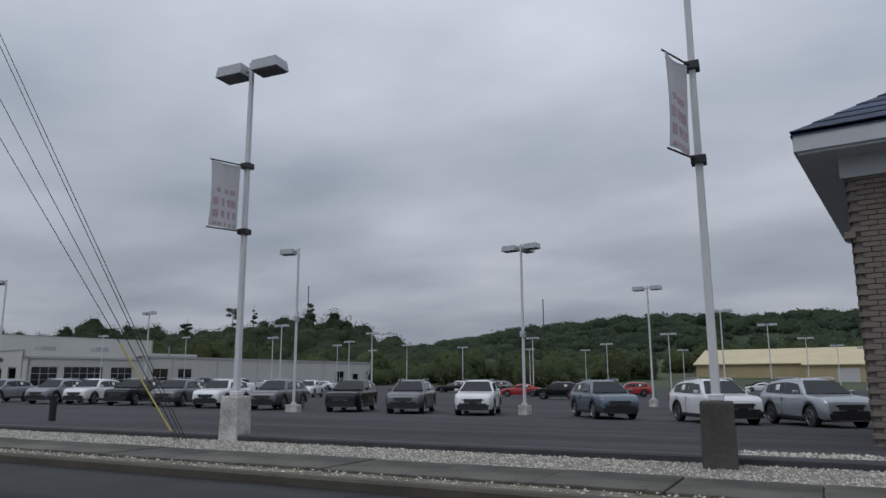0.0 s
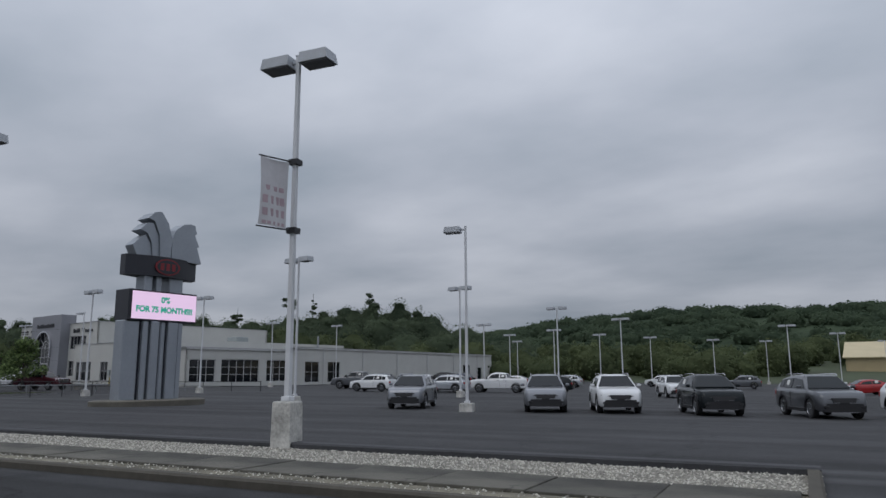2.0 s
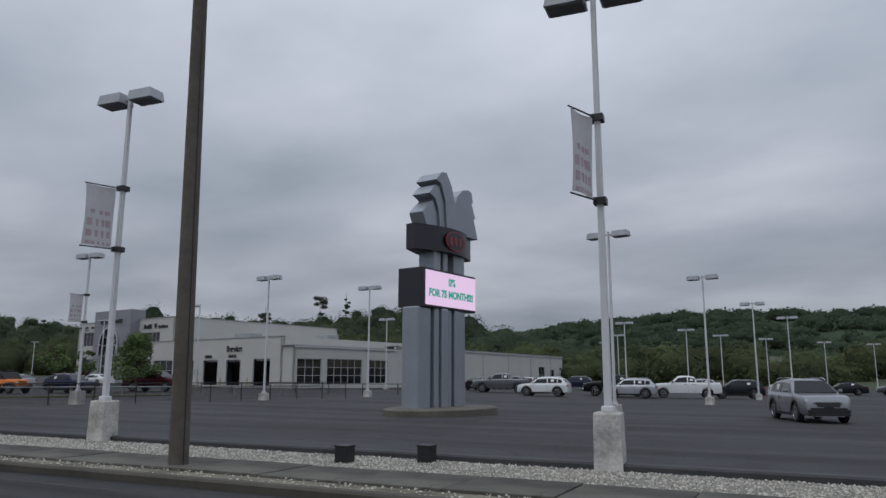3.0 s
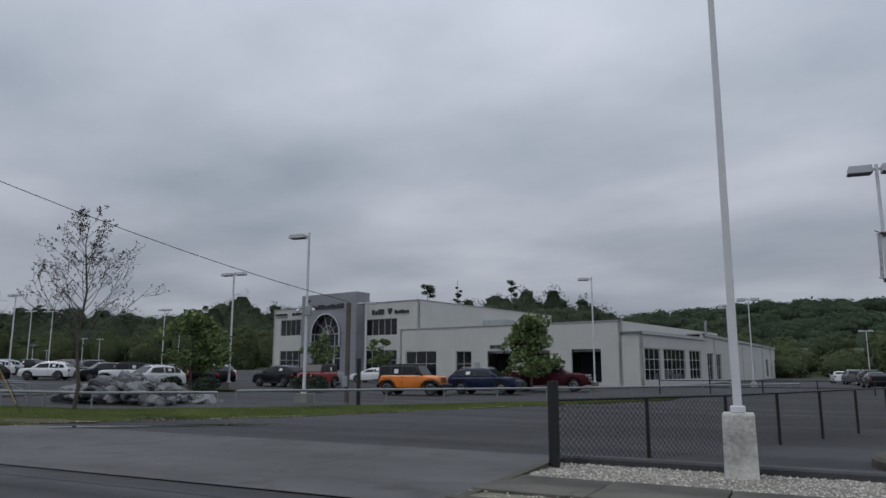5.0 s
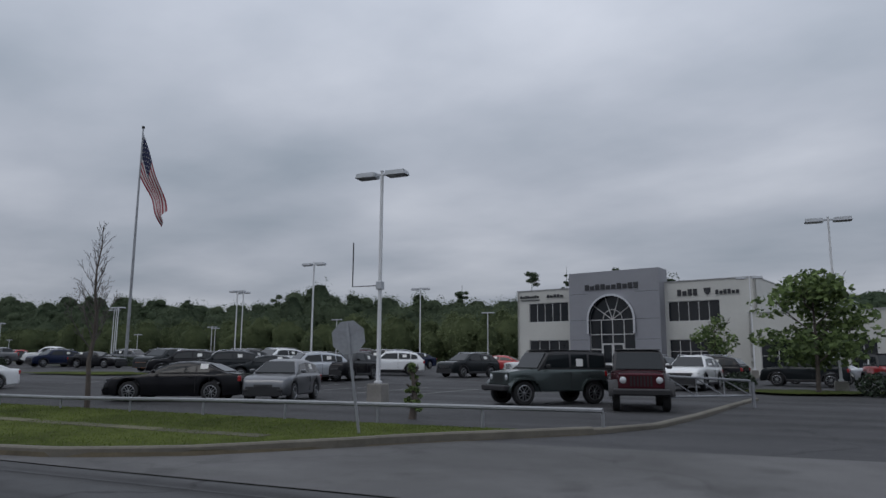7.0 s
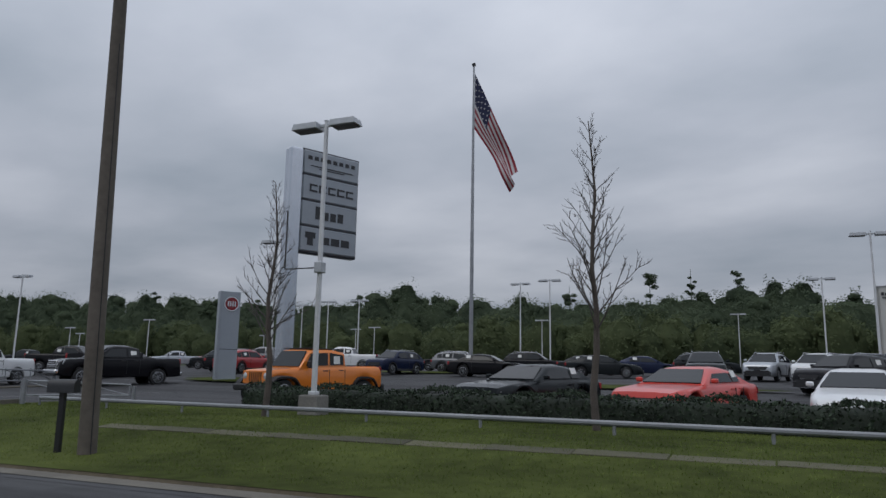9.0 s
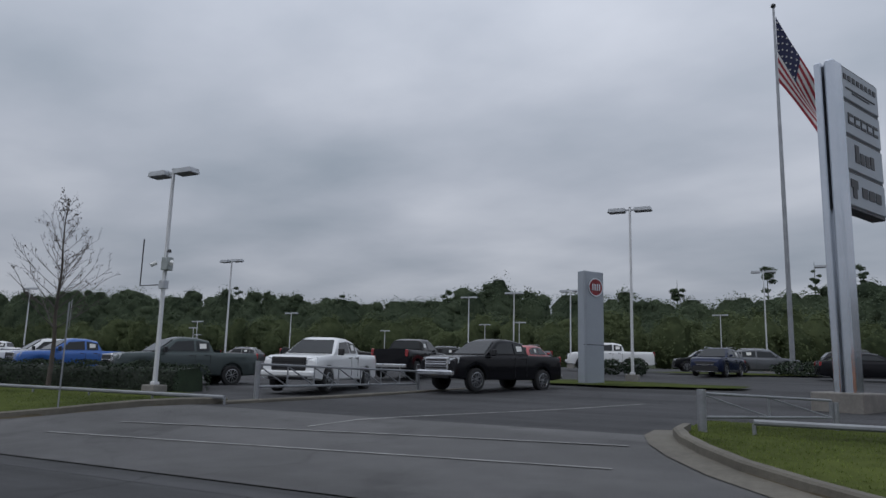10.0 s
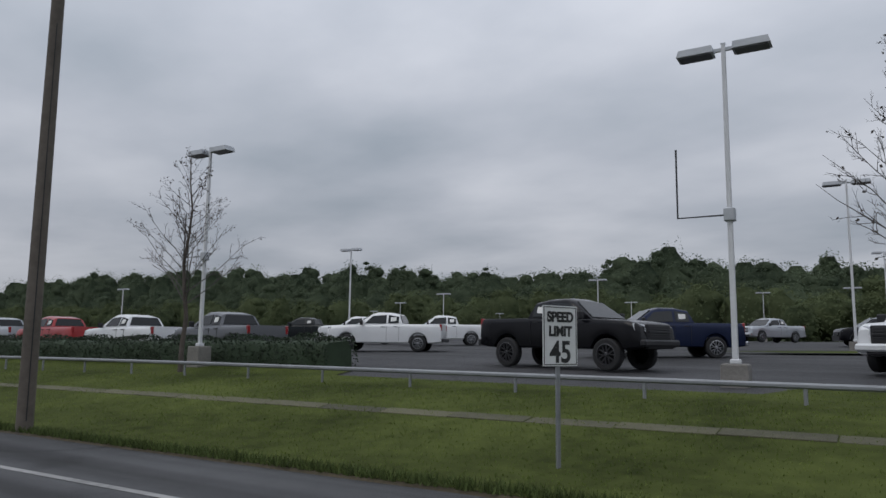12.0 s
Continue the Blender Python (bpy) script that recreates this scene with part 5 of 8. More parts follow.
                    part("fuel_door", abox((-1.3, s * (W / 2 * 0.998), 1.02), (0.2, 0.012, 0.2), 0.004), pt, c)
                    part("side_step", abox((0.2, s * (W / 2 - 0.04), 0.42), (1.5, 0.14, 0.07), 0.02), "plastic", c)
                    part("door_moulding", abox((0.05, s * (W / 2 + 0.002), 0.8), (1.8, 0.02, 0.04), 0.006), pt, c)
            part("grille_bar", abox((x1 + 0.02, 0, (gz0 + gz1) / 2 + 0.03), (0.05, gw * 1.9, 0.06), 0.01), "chrome" if colour != "white" and rim != "darkrim" else "plastic", c)
        else:
            part("grille_trim", abox((x1 + 0.02, 0, zg - 0.1), (0.03, gw * 1.5, 0.02)), "chrome", c)
            part("bumper_lip", abox((x1 - 0.02, 0, sill + 0.015), (0.1, W * 0.55, 0.04)), "chrome" if P["clad"] else "plastic", c)
    if P["clad"]:
        for s in (-1, 1):
            part("sill_cladding", abox((0.01, s * W / 2 * 0.965, sill + 0.05), (xf - xr - 2 * ra - 0.02, 0.09, 0.14), 0.02), "plastic", c)
            for wx in (xf, xr):
                bm, rings = bmesh.new(), []
                for k in range(11):
                    a = radians(4 + 172 * k / 10)
                    rings.append([(wx + math.cos(a) * q, s * yy, r + math.sin(a) * q) for q, yy in ((ra - 0.01, W / 2 * 0.93), (ra - 0.01, W / 2 + 0.006), (ra + 0.055, W / 2 + 0.006), (ra + 0.055, W / 2 * 0.93))])
                loft(bm, rings)
                part("arch_cladding", bm, "plastic", c)
        part("roof_rail", atube([(-1.5, -0.62, 1.62), (-1.3, -0.63, 1.67), (0.2, -0.63, 1.68), (0.4, -0.62, 1.6)], 0.02, 5), "chrome", c)
        part("roof_rail", atube([(-1.5, 0.62, 1.62), (-1.3, 0.63, 1.67), (0.2, 0.63, 1.68), (0.4, 0.62, 1.6)], 0.02, 5), "chrome", c)
    part("underbody", abox((0, 0, sill + 0.14), (x1 - x0 - 0.7, W * 0.62, 0.26), 0.04), "dark", c)
    for wx in (xf, xr):
        for s in (-1, 1):
            wheel_parts(c, wx, s * (W / 2 - 0.12), r, rim, P["spokes"], 0.23 if not bed else 0.28)
    return c


BUILT = {}


def park(shape, colour, x, y, heading, label, category="car", rim="rim", z=None, name=None, group="vehicles in the car lots"):
    """Sets a vehicle of that shape and colour at (x, y), its nose towards heading (degrees, 0 is +x); the first of a kind is built, the rest copied."""
    z = lot_z(x, y) if z is None else z
    m = pose(x, y, z + 0.005, 0, 0, heading)
    name = name or {"suv": "suv", "cross": "crossover", "cherokee": "suv", "coupe": "coupe", "sedan": "sedan", "pickup": "pickup_truck", "superduty": "pickup_truck", "lifted": "pickup_truck", "jeep": "off_road_car", "jeeptruck": "off_road_pickup"}[shape]
    key = (shape, colour, rim)
    if key in BUILT:
        ob = copy_thing(BUILT[key], m)
        ob.name = name
        return tagged(ob, label, category, group)
    BUILT[key] = vehicle(name, shape, colour, label, category, m, group, rim)
    return BUILT[key]


# the front row of the first lot
ROW = ((-51.1, 32.2, "pewter"), (-43.85, 31.7, "pewter"), (-40.8, 32.3, "white"), (-36.75, 32.3, "dark"), (-32.6, 32.3, "grey"), (-28.8, 32.1, "white"), (-24.25, 31.9, "grey"), (-19.35, 32.1, "dark"),
       (-15.6, 32.1, "grey"), (-11.85, 32.2, "white"), (-5.6, 31.9, "bluegrey"), (-0.6, 29.4, "white"), (2.8, 29.0, "silver"))
NAMES = {"pewter": "grey-silver", "grey": "dark grey", "silver": "silver", "white": "white", "dark": "near-black", "bluegrey": "blue-grey", "navy": "navy blue", "black": "black", "red": "red", "maroon": "dark maroon", "blue": "bright blue", "coral": "bright red", "orange": "orange", "greygreen": "grey-green", "yellow": "yellow"}
for x, y, col in ROW:
    park("suv", col, x, y, (-71 if x < -7 else -58) + (x * 3.7 % 5 - 2.5), NAMES[col] + " compact SUV parked in the front row facing the road")
park("superduty", "silver", -25.2, 11.7, 196, "silver extended-cab heavy pickup truck waiting in the driveway", "pickup truck", z=0.0)
for x, y, col, sh, h in ((-32, 50, "white", "suv", -68), (-42, 57, "white", "suv", -68), (-28, 78, "red", "sedan", 200), (-20, 68, "black", "suv", 190), (-23, 88, "yellow", "cross", 200), (-2.3, 38.5, "navy", "sedan", -60),
                         (2.4, 34.5, "dark", "suv", -60), (-17, 86, "red", "suv", 200), (-20, 96, "grey", "sedan", 200), (-6, 129, "white", "sedan", 190), (-15, 155, "silver", "suv", 180), (-7, 141, "dark", "suv", 180),
                         (-66, 66, "black", "pickup", 190), (-71, 60, "white", "suv", 185), (-64, 62, "silver", "suv", 185), (-78, 68, "grey", "pickup", 190), (-60, 66, "white", "pickup", 190), (-56, 70, "dark", "suv", 190),
                         (-70, 96, "white", "sedan", 185), (-62, 95, "silver", "suv", 185), (-77, 92, "navy", "suv", 185), (-46, 96, "dark", "sedan", 185), (-40, 99, "grey", "suv", 185), (-84, 84, "dark", "suv", 95), (-85, 92, "grey", "suv", 95),
                         (-86, 100, "white", "sedan", 95), (-84, 76, "black", "sedan", 95), (-33, 118, "red", "sedan", 180), (-52, 110, "white", "suv", 180)):
    park(sh, col, x, y, h, NAMES[col] + (" pickup" if sh == "pickup" else " car") + " parked far back in the car lot", "pickup truck" if sh == "pickup" else "car")
# second lot, from its service drive to the far end: wheel-line places, colour, shape, heading
for x, y, col, sh, h, lab in (
        (-123.3, 44.5, "red", "jeep", -80, "red two-box off-road car facing the road"), (-128.0, 60.0, "white", "sedan", 183, "white sedan parked by the showroom"), (-111.0, 38.0, "orange", "jeep", 5, "orange off-road car with a black hard top"),
        (-107.8, 41.6, "navy", "cherokee", 2, "navy blue SUV parked beside the service drive"), (-106.2, 49.4, "maroon", "pickup", 10, "dark red pickup by the service doors"), (-137.5, 47.5, "white", "suv", 205, "white SUV parked behind the verge"),
        (-135.8, 40.9, "black", "suv", 165, "black SUV parked behind the rocks"), (-132.3, 36.7, "white", "cherokee", -97, "white SUV with a dark roof rail, nose to the drive"), (-127.4, 45.0, "dark", "suv", 175, "dark SUV beside the showroom"),
        (-135.6, 24.0, "greygreen", "jeep", 231, "grey-green four-door off-road car with a dark top"), (-132.25, 23.3, "maroon", "jeep", -76, "dark maroon off-road car facing the road"), (-142.5, 42.5, "white", "jeep", 225, "white off-road car with black trim"),
        (-148.2, 19.0, "black", "coupe", 207, "black low coupe behind the pipe rail"), (-145.05, 21.1, "grey", "cross", -70, "grey small crossover facing the road"), (-151.9, 35.6, "black", "cherokee", -85, "black SUV in the second row"),
        (-153.3, 42.7, "white", "cherokee", 213, "white SUV in the third row"), (-148.3, 44.8, "dark", "cherokee", -110, "dark green SUV in the third row"), (-159.8, 33.2, "dark", "suv", -130, "dark SUV in the second row"), (-163.4, 33.4, "black", "suv", -130, "black SUV in the second row"),
        (-153.0, 33.0, "silver", "suv", -120, "silver SUV in the second row"), (-156.4, 33.0, "dark", "sedan", -130, "dark sedan in the second row"), (-150.7, 58.0, "red", "sedan", 10, "red car before the showroom"), (-156.0, 47.0, "dark", "suv", 10, "dark SUV in the back row"),
        (-126.5, 49, "silver", "sedan", 178, "pale grey sedan beside the leafy tree"), (-132.5, 42.5, "black", "cherokee", 170, "black SUV beside the leafy tree"), (-159, 56, "navy", "sedan", -100, "navy sedan in the back row"),
        (-172.3, 19.4, "dark", "coupe", -107, "dark green coupe behind the hedge"), (-167.9, 19.4, "coral", "coupe", -108, "bright red coupe behind the hedge"), (-163.9, 19.9, "white", "sedan", -96, "white sedan behind the hedge"),
        (-169.3, 37.1, "dark", "cherokee", -84, "dark SUV facing the hedge"), (-162.0, 37.2, "black", "cherokee", -84, "black SUV facing the hedge"), (-166.8, 46.2, "silver", "cherokee", -102, "silver SUV in the back row"), (-164.2, 43.6, "white", "cherokee", -104, "white SUV in the back row"),
        (-158, 50.4, "dark", "suv", -105, "dark SUV in the back row"), (-161.4, 49.9, "maroon", "cherokee", -110, "dark maroon SUV in the back row"), (-180.2, 19.4, "orange", "jeeptruck", -103, "orange off-road pickup parked beside the hedge"),
        (-196.15, 24.5, "black", "pickup", 251, "black crew-cab pickup nose to the drive"), (-201.2, 20.4, "white", "pickup", -75, "white pickup with a black grille nose to the gate"), (-210.5, 32.6, "black", "pickup", 22, "black pickup in the second row"),
        (-200.9, 39.2, "red", "cherokee", 92, "dark red SUV by the pylon sign"), (-198.7, 48.6, "white", "pickup", 200, "white pickup in the back row"), (-190.7, 43.2, "navy", "cherokee", -99, "dark blue SUV in the back row"), (-194.0, 57.8, "black", "suv", 200, "black SUV in the back row"),
        (-203.2, 40.5, "black", "cherokee", 98, "black SUV in the third row"), (-215.5, 38.9, "maroon", "cherokee", 85, "maroon SUV in the third row"), (-208.2, 19.7, "greygreen", "pickup", 250, "grey-green pickup behind the hedge"), (-203.6, 30.4, "black", "pickup", 100, "black pickup in the second row"),
        (-218.3, 21.5, "blue", "pickup", 256, "bright blue pickup behind the hedge"), (-221.1, 22.0, "white", "pickup", 250, "white pickup behind the hedge"), (-230.6, 19.2, "black", "lifted", -12, "lifted black pickup with black wheels by the grass"),
        (-244.4, 27.4, "white", "pickup", 206, "white pickup in the second row"), (-255.0, 37.6, "white", "pickup", 220, "white pickup parked in the open lot"), (-248.0, 37.9, "white", "pickup", 217, "white crew-cab pickup in the open lot"), (-230.3, 27.4, "navy", "pickup", 215, "dark blue pickup in the open lot"),
        (-232.0, 62.0, "silver", "pickup", 237, "silver pickup in the back row"), (-220, 44, "white", "suv", 200, "white SUV in the back row"), (-222.7, 60.0, "red", "pickup", 265, "red pickup in the back row"),
        (-223.7, 47.6, "black", "cherokee", 200, "black SUV in the third row"), (-261.8, 39.2, "dark", "pickup", 200, "dark pickup in the back row"), (-246.1, 18.7, "grey", "pickup", 172, "dark grey pickup behind the hedge"), (-252.9, 18.7, "white", "pickup", 178, "white pickup behind the hedge"),
        (-261, 19.4, "red", "pickup", 180, "red pickup behind the hedge"), (-269, 20, "silver", "pickup", 180, "silver pickup behind the hedge"), (-277, 22, "dark", "suv", 185, "dark SUV behind the hedge"), (-245.6, 52.5, "dark", "pickup", 200, "dark pickup in the back row"),
        (-238.7, 52.9, "grey", "cherokee", 200, "grey SUV in the back row"), (-179.0, 52.0, "dark", "sedan", 10, "dark sedan in the back row"), (-175.0, 52.6, "navy", "sedan", 10, "navy sedan in the back row"), (-183.5, 52.0, "black", "suv", 10, "black SUV in the back row"), (-189.0, 50.6, "grey", "suv", 10, "grey SUV in the back row"),
        (-171.0, 53.0, "dark", "suv", 10, "dark SUV in the back row"), (-205.5, 47.0, "grey", "pickup", 200, "grey pickup in the back row"), (-212.0, 48.0, "dark", "cherokee", 200, "dark SUV in the back row"), (-176.4, 45.4, "dark", "sedan", 10, "dark sedan in the middle row"), (-183.1, 42.1, "black", "coupe", 10, "black coupe in the middle row")):
    park(sh, col, x, y, h, lab, "pickup truck" if "pickup" in lab else "car", "darkrim" if "lifted" in lab else "rim")


# ---- showroom and service building ----
def letters(text, size, m, material, parent, name="lettering", label="", depth=0.03, align="LEFT", bold=0.0):
    cu = bpy.data.curves.new(name, "FONT")
    cu.body, cu.size, cu.extrude, cu.align_x, cu.offset = text, size, depth, align, bold
    tmp = bpy.data.objects.new("tmp", cu)
    scene.collection.objects.link(tmp)
    me = bpy.data.meshes.new_from_object(tmp)
    bpy.data.objects.remove(tmp)
    me.transform(m)
    me.materials.clear()
    me.materials.append(M[material])
    ob = new(name, me)
    ob.parent = parent
    if label:
        ob["label"] = label
    return ob


BUILDING = thing("dealership_building", pose(-104.82, 66.48, 0, 0, 0, -10.5), "long cream stucco showroom with grey arched tower and service bays", "building")


def wall_frame(p0, p1):
    """Matrix whose x runs along the wall from p0 to p1 and whose y points outwards."""
    d = Vector((p1[0] - p0[0], p1[1] - p0[1], 0))
    a = math.atan2(d.y, d.x)
    return Matrix.Translation((p0[0], p0[1], 0)) @ Matrix.Rotation(a, 4, "Z") @ Matrix.Scale(-1, 4, (0, 1, 0)), d.length


def wall(p0, p1, z0, z1, holes=(), material="wall", thick=0.3, label=""):
    m, ln = wall_frame(p0, p1)
    xs = sorted({0, ln} | {h[0] for h in holes} | {h[1] for h in holes})
    zs = sorted({z0, z1} | {h[2] for h in holes} | {h[3] for h in holes})
    bm = bmesh.new()
    inside = lambda x, z: any(h[0] < x < h[1] and h[2] < z < h[3] for h in holes)
    cells = {(i, j) for i in range(len(xs) - 1) for j in range(len(zs) - 1) if not inside((xs[i] + xs[i + 1]) / 2, (zs[j] + zs[j + 1]) / 2)}
    vert = {}

    def v(i, j, k):
        if (i, j, k) not in vert:
            vert[i, j, k] = bm.verts.new(m @ Vector((xs[i], -thick * k, zs[j])))
        return vert[i, j, k]
    for i, j in cells:
        for k in (0, 1):
            bm.faces.new((v(i, j, k), v(i + 1, j, k), v(i + 1, j + 1, k), v(i, j + 1, k)))
        for (di, dj), (a, b) in (((-1, 0), ((i, j), (i, j + 1))), ((1, 0), ((i + 1, j), (i + 1, j + 1))), ((0, -1), ((i, j), (i + 1, j))), ((0, 1), ((i, j + 1), (i + 1, j + 1)))):
            if (i + di, j + dj) not in cells:
                bm.faces.new((v(*a, 0), v(*b, 0), v(*b, 1), v(*a, 1)))
    return part("wall", bm, material, BUILDING, label, 0), m


def window(m, hole, cols, rows, recess=0.14, fr=0.06, name="window", frame_mat="frame", glass="glass"):
    a0, a1, b0, b1 = hole
    bm = bmesh.new()
    for c, s in (((a0 + fr / 2, -recess, (b0 + b1) / 2), (fr, 0.1, b1 - b0)), ((a1 - fr / 2, -recess, (b0 + b1) / 2), (fr, 0.1, b1 - b0)),
                 (((a0 + a1) / 2, -recess, b0 + fr / 2), (a1 - a0 - 2 * fr, 0.1, fr)), (((a0 + a1) / 2, -recess, b1 - fr / 2), (a1 - a0 - 2 * fr, 0.1, fr))):
        box(bm, c, s, 0, m)
    w = part(name, bm, frame_mat, BUILDING, "", 0)
    cw, rh = (a1 - a0 - 2 * fr) / cols, (b1 - b0 - 2 * fr) / rows
    for i in range(cols):
        for j in range(rows):
            part("pane", abox((a0 + fr + cw * (i + 0.5), -recess - 0.02, b0 + fr + rh * (j + 0.5)), (cw - 0.002, 0.02, rh - 0.002), 0, m), glass, w, "", 0)
    for i in range(1, cols):
        part("mullion", abox((a0 + fr + cw * i, -recess + 0.01, (b0 + b1) / 2), (0.06, 0.05, b1 - b0 - 2 * fr), 0, m), frame_mat, w, "", 0)
    for j in range(1, rows):
        part("mullion", abox(((a0 + a1) / 2, -recess + 0.012, b0 + fr + rh * j), (a1 - a0 - 2 * fr, 0.045, 0.05), 0, m), frame_mat, w, "", 0)
    return w


def service_bay(m, hole, opened=True):
    a0, a1, b0, b1 = hole
    bm = bmesh.new()
    for c, s in (((a0 + 0.05, -0.1, (b0 + b1) / 2), (0.1, 0.2, b1 - b0)), ((a1 - 0.05, -0.1, (b0 + b1) / 2), (0.1, 0.2, b1 - b0)), (((a0 + a1) / 2, -0.1, b1 - 0.05), (a1 - a0 - 0.2, 0.2, 0.1))):
        box(bm, c, s, 0, m)
    d = part("door", bm, "frame", BUILDING, "open service bay door frame", 0)
    # a near-black sheet stands for the darkness inside the bay
    part("interior", abox(((a0 + a1) / 2, -2.2, (b0 + b1) / 2), (a1 - a0 - 0.02, 0.1, b1 - b0), 0, m), "dark", d, "near-black backing standing for the unlit bay", 0)
    part("rolled_door", abox(((a0 + a1) / 2, -0.5, b1 - 0.2), (a1 - a0 - 0.24, 0.3, 0.3), 0.03, m), "trimgrey", d, "", 0)
    part("bollard", atube([m @ Vector((a0 - 0.25, 0.5, b0 - 0.5)), m @ Vector((a0 - 0.25, 0.5, b0 + 0.9))], 0.08, 8), "yellowsleeve", d, "yellow bollard")


# showroom: two storeys
U0, U1, V0, V1, HS = -54.6, -27.4, 3.4, 36.5, 9.85
lw = lambda a, b, c, d: (a - U0, b - U0, c, d)
holes = [lw(-53.0, -47.8, 6.1, 8.35), lw(-53.0, -47.8, 1.4, 4.0), lw(-36.2, -30.9, 5.7, 7.8), lw(-36.2, -30.9, 1.4, 3.85)]
_, mw = wall((U0, V0), (U1, V0), 0, HS, holes)
window(mw, holes[0], 5, 1)
window(mw, holes[1], 4, 2)
window(mw, holes[2], 5, 1)
window(mw, holes[3], 5, 2)
wall((U1, V0), (U1, V1), 0, HS)
wall((U1, V1), (U0, V1), 0, HS)
wall((U0, V1), (U0, V0), 0, HS)
part("roof", abox(((U0 + U1) / 2, (V0 + V1) / 2, HS - 0.5), (U1 - U0 - 0.62, V1 - V0 - 0.62, 0.2)), "roofing", BUILDING, "", 0)
part("parapet_cap", abox(((U0 + U1) / 2, V0 + 0.13, HS + 0.05), (U1 - U0 + 0.1, 0.42, 0.09)), "trimgrey", BUILDING, "", 0)
part("parapet_cap", abox((U1 - 0.13, (V0 + V1) / 2 + 0.2, HS + 0.05), (0.42, V1 - V0 - 0.5, 0.09)), "trimgrey", BUILDING, "", 0)
# near-black upright sheet behind the glass; its colour gives the dim room
part("back_partition", abox(((U0 + U1) / 2, V0 + 6, 5), (U1 - U0 - 1, 0.1, 9)), "dark", BUILDING, "", 0)

# grey tower with an arched window
TU0, TU1, TV, TH = -46.9, -36.5, 1.9, 11.35
AC, AR, AS, AB = -41.9, 2.6, 6.05, 1.2
bm = bmesh.new()
N = 20
cols = [(AC - AR * math.cos(math.pi * k / N), AS + AR * math.sin(math.pi * k / N)) for k in range(N + 1)]
for k in (0, 1):
    y = TV + 0.45 * k
    q = lambda pts: bm.faces.new([bm.verts.new((a, y, b)) for a, b in pts])
    q([(TU0, 0), (AC - AR, 0), (AC - AR, TH), (TU0, TH)])
    q([(AC + AR, 0), (TU1, 0), (TU1, TH), (AC + AR, TH)])
    q([(AC - AR, 0), (AC + AR, 0), (AC + AR, AB), (AC - AR, AB)])
    for (xa, za), (xb, zb) in zip(cols, cols[1:]):
        q([(xa, za), (xb, zb), (xb, TH), (xa, TH)])
rim_pts = [(AC - AR, AB)] + cols + [(AC + AR, AB)]
for (xa, za), (xb, zb) in zip(rim_pts, rim_pts[1:] + rim_pts[:1]):
    bm.faces.new([bm.verts.new(p) for p in ((xa, TV, za), (xb, TV, zb), (xb, TV + 0.45, zb), (xa, TV + 0.45, za))])
for xa, za, xb, zb in ((TU0, 0, TU0, TH), (TU0, TH, TU1, TH), (TU1, TH, TU1, 0)):
    bm.faces.new([bm.verts.new(p) for p in ((xa, TV, za), (xb, TV, zb), (xb, TV + 2.4, zb), (xa, TV + 2.4, za))])
bmesh.ops.remove_doubles(bm, verts=bm.verts, dist=0.001)
part("tower", bm, "wallgrey", BUILDING, "grey metal panelled entrance tower", 0)
for zz in (3.9, 6.05, 8.95):
    part("panel_joint", abox(((TU0 + AC - AR) / 2, TV - 0.004, zz), (AC - AR - TU0 - 0.3, 0.012, 0.03)), "signdark", BUILDING, "", 0)
    part("panel_joint", abox(((TU1 + AC + AR) / 2, TV - 0.004, zz), (TU1 - AC - AR - 0.3, 0.012, 0.03)), "signdark", BUILDING, "", 0)
bm, rings = bmesh.new(), []
for k in range(-3, N + 4):
    a = math.pi * min(N, max(0, k)) / N
    dz = -0.5 * max(0, -k, k - N)
    rings.append([(AC - math.cos(a) * rr, yy, AS + math.sin(a) * rr + dz) for rr, yy in ((AR - 0.05, TV - 0.32), (AR + 0.17, TV - 0.32), (AR + 0.17, TV + 0.1), (AR - 0.05, TV + 0.1))])
loft(bm, rings)
part("arch_trim", bm, "chrome", BUILDING, "bright polished metal arch trim", 20)
aw = part("arched_window", abox((AC, TV + 0.3, AB + 0.05), (AR * 2, 0.12, 0.1)), "frame", BUILDING, "tall arched glass front with white bars", 0)
for i in range(4):
    for j in range(3):
        x0c, x1c = AC - AR + 1.3 * i, AC - AR + 1.3 * (i + 1)
        z0c, z1c = AB + 0.1 + (AS - AB - 0.1) / 3 * j, AB + 0.1 + (AS - AB - 0.1) / 3 * (j + 1)
        part("pane", abox(((x0c + x1c) / 2, TV + 0.32, (z0c + z1c) / 2), (x1c - x0c - 0.002, 0.02, z1c - z0c - 0.002)), "glass", aw, "", 0)
for k in range(0, N, 4):
    a0, a1 = math.pi * k / N, math.pi * (k + 4) / N
    bm = bmesh.new()
    pts = [(AC, AS)] + [(AC - math.cos(a0 + (a1 - a0) * i / 4) * AR, AS + math.sin(a0 + (a1 - a0) * i / 4) * AR) for i in range(5)]
    fa = [bm.verts.new((x, TV + 0.31, z)) for x, z in pts]
    fb = [bm.verts.new((x, TV + 0.33, z)) for x, z in pts]
    bm.faces.new(fa)
    bm.faces.new(fb[::-1])
    for i in range(len(fa)):
        j = (i + 1) % len(fa)
        bm.faces.new((fa[i], fb[i], fb[j], fa[j]))
    part("pane", bm, "glass", aw, "", 0)
    part("mullion", atube([(AC, TV + 0.28, AS), (AC - math.cos(a1) * AR, TV + 0.28, AS + math.sin(a1) * AR)], 0.045, 6), "frame", aw, "", 0)
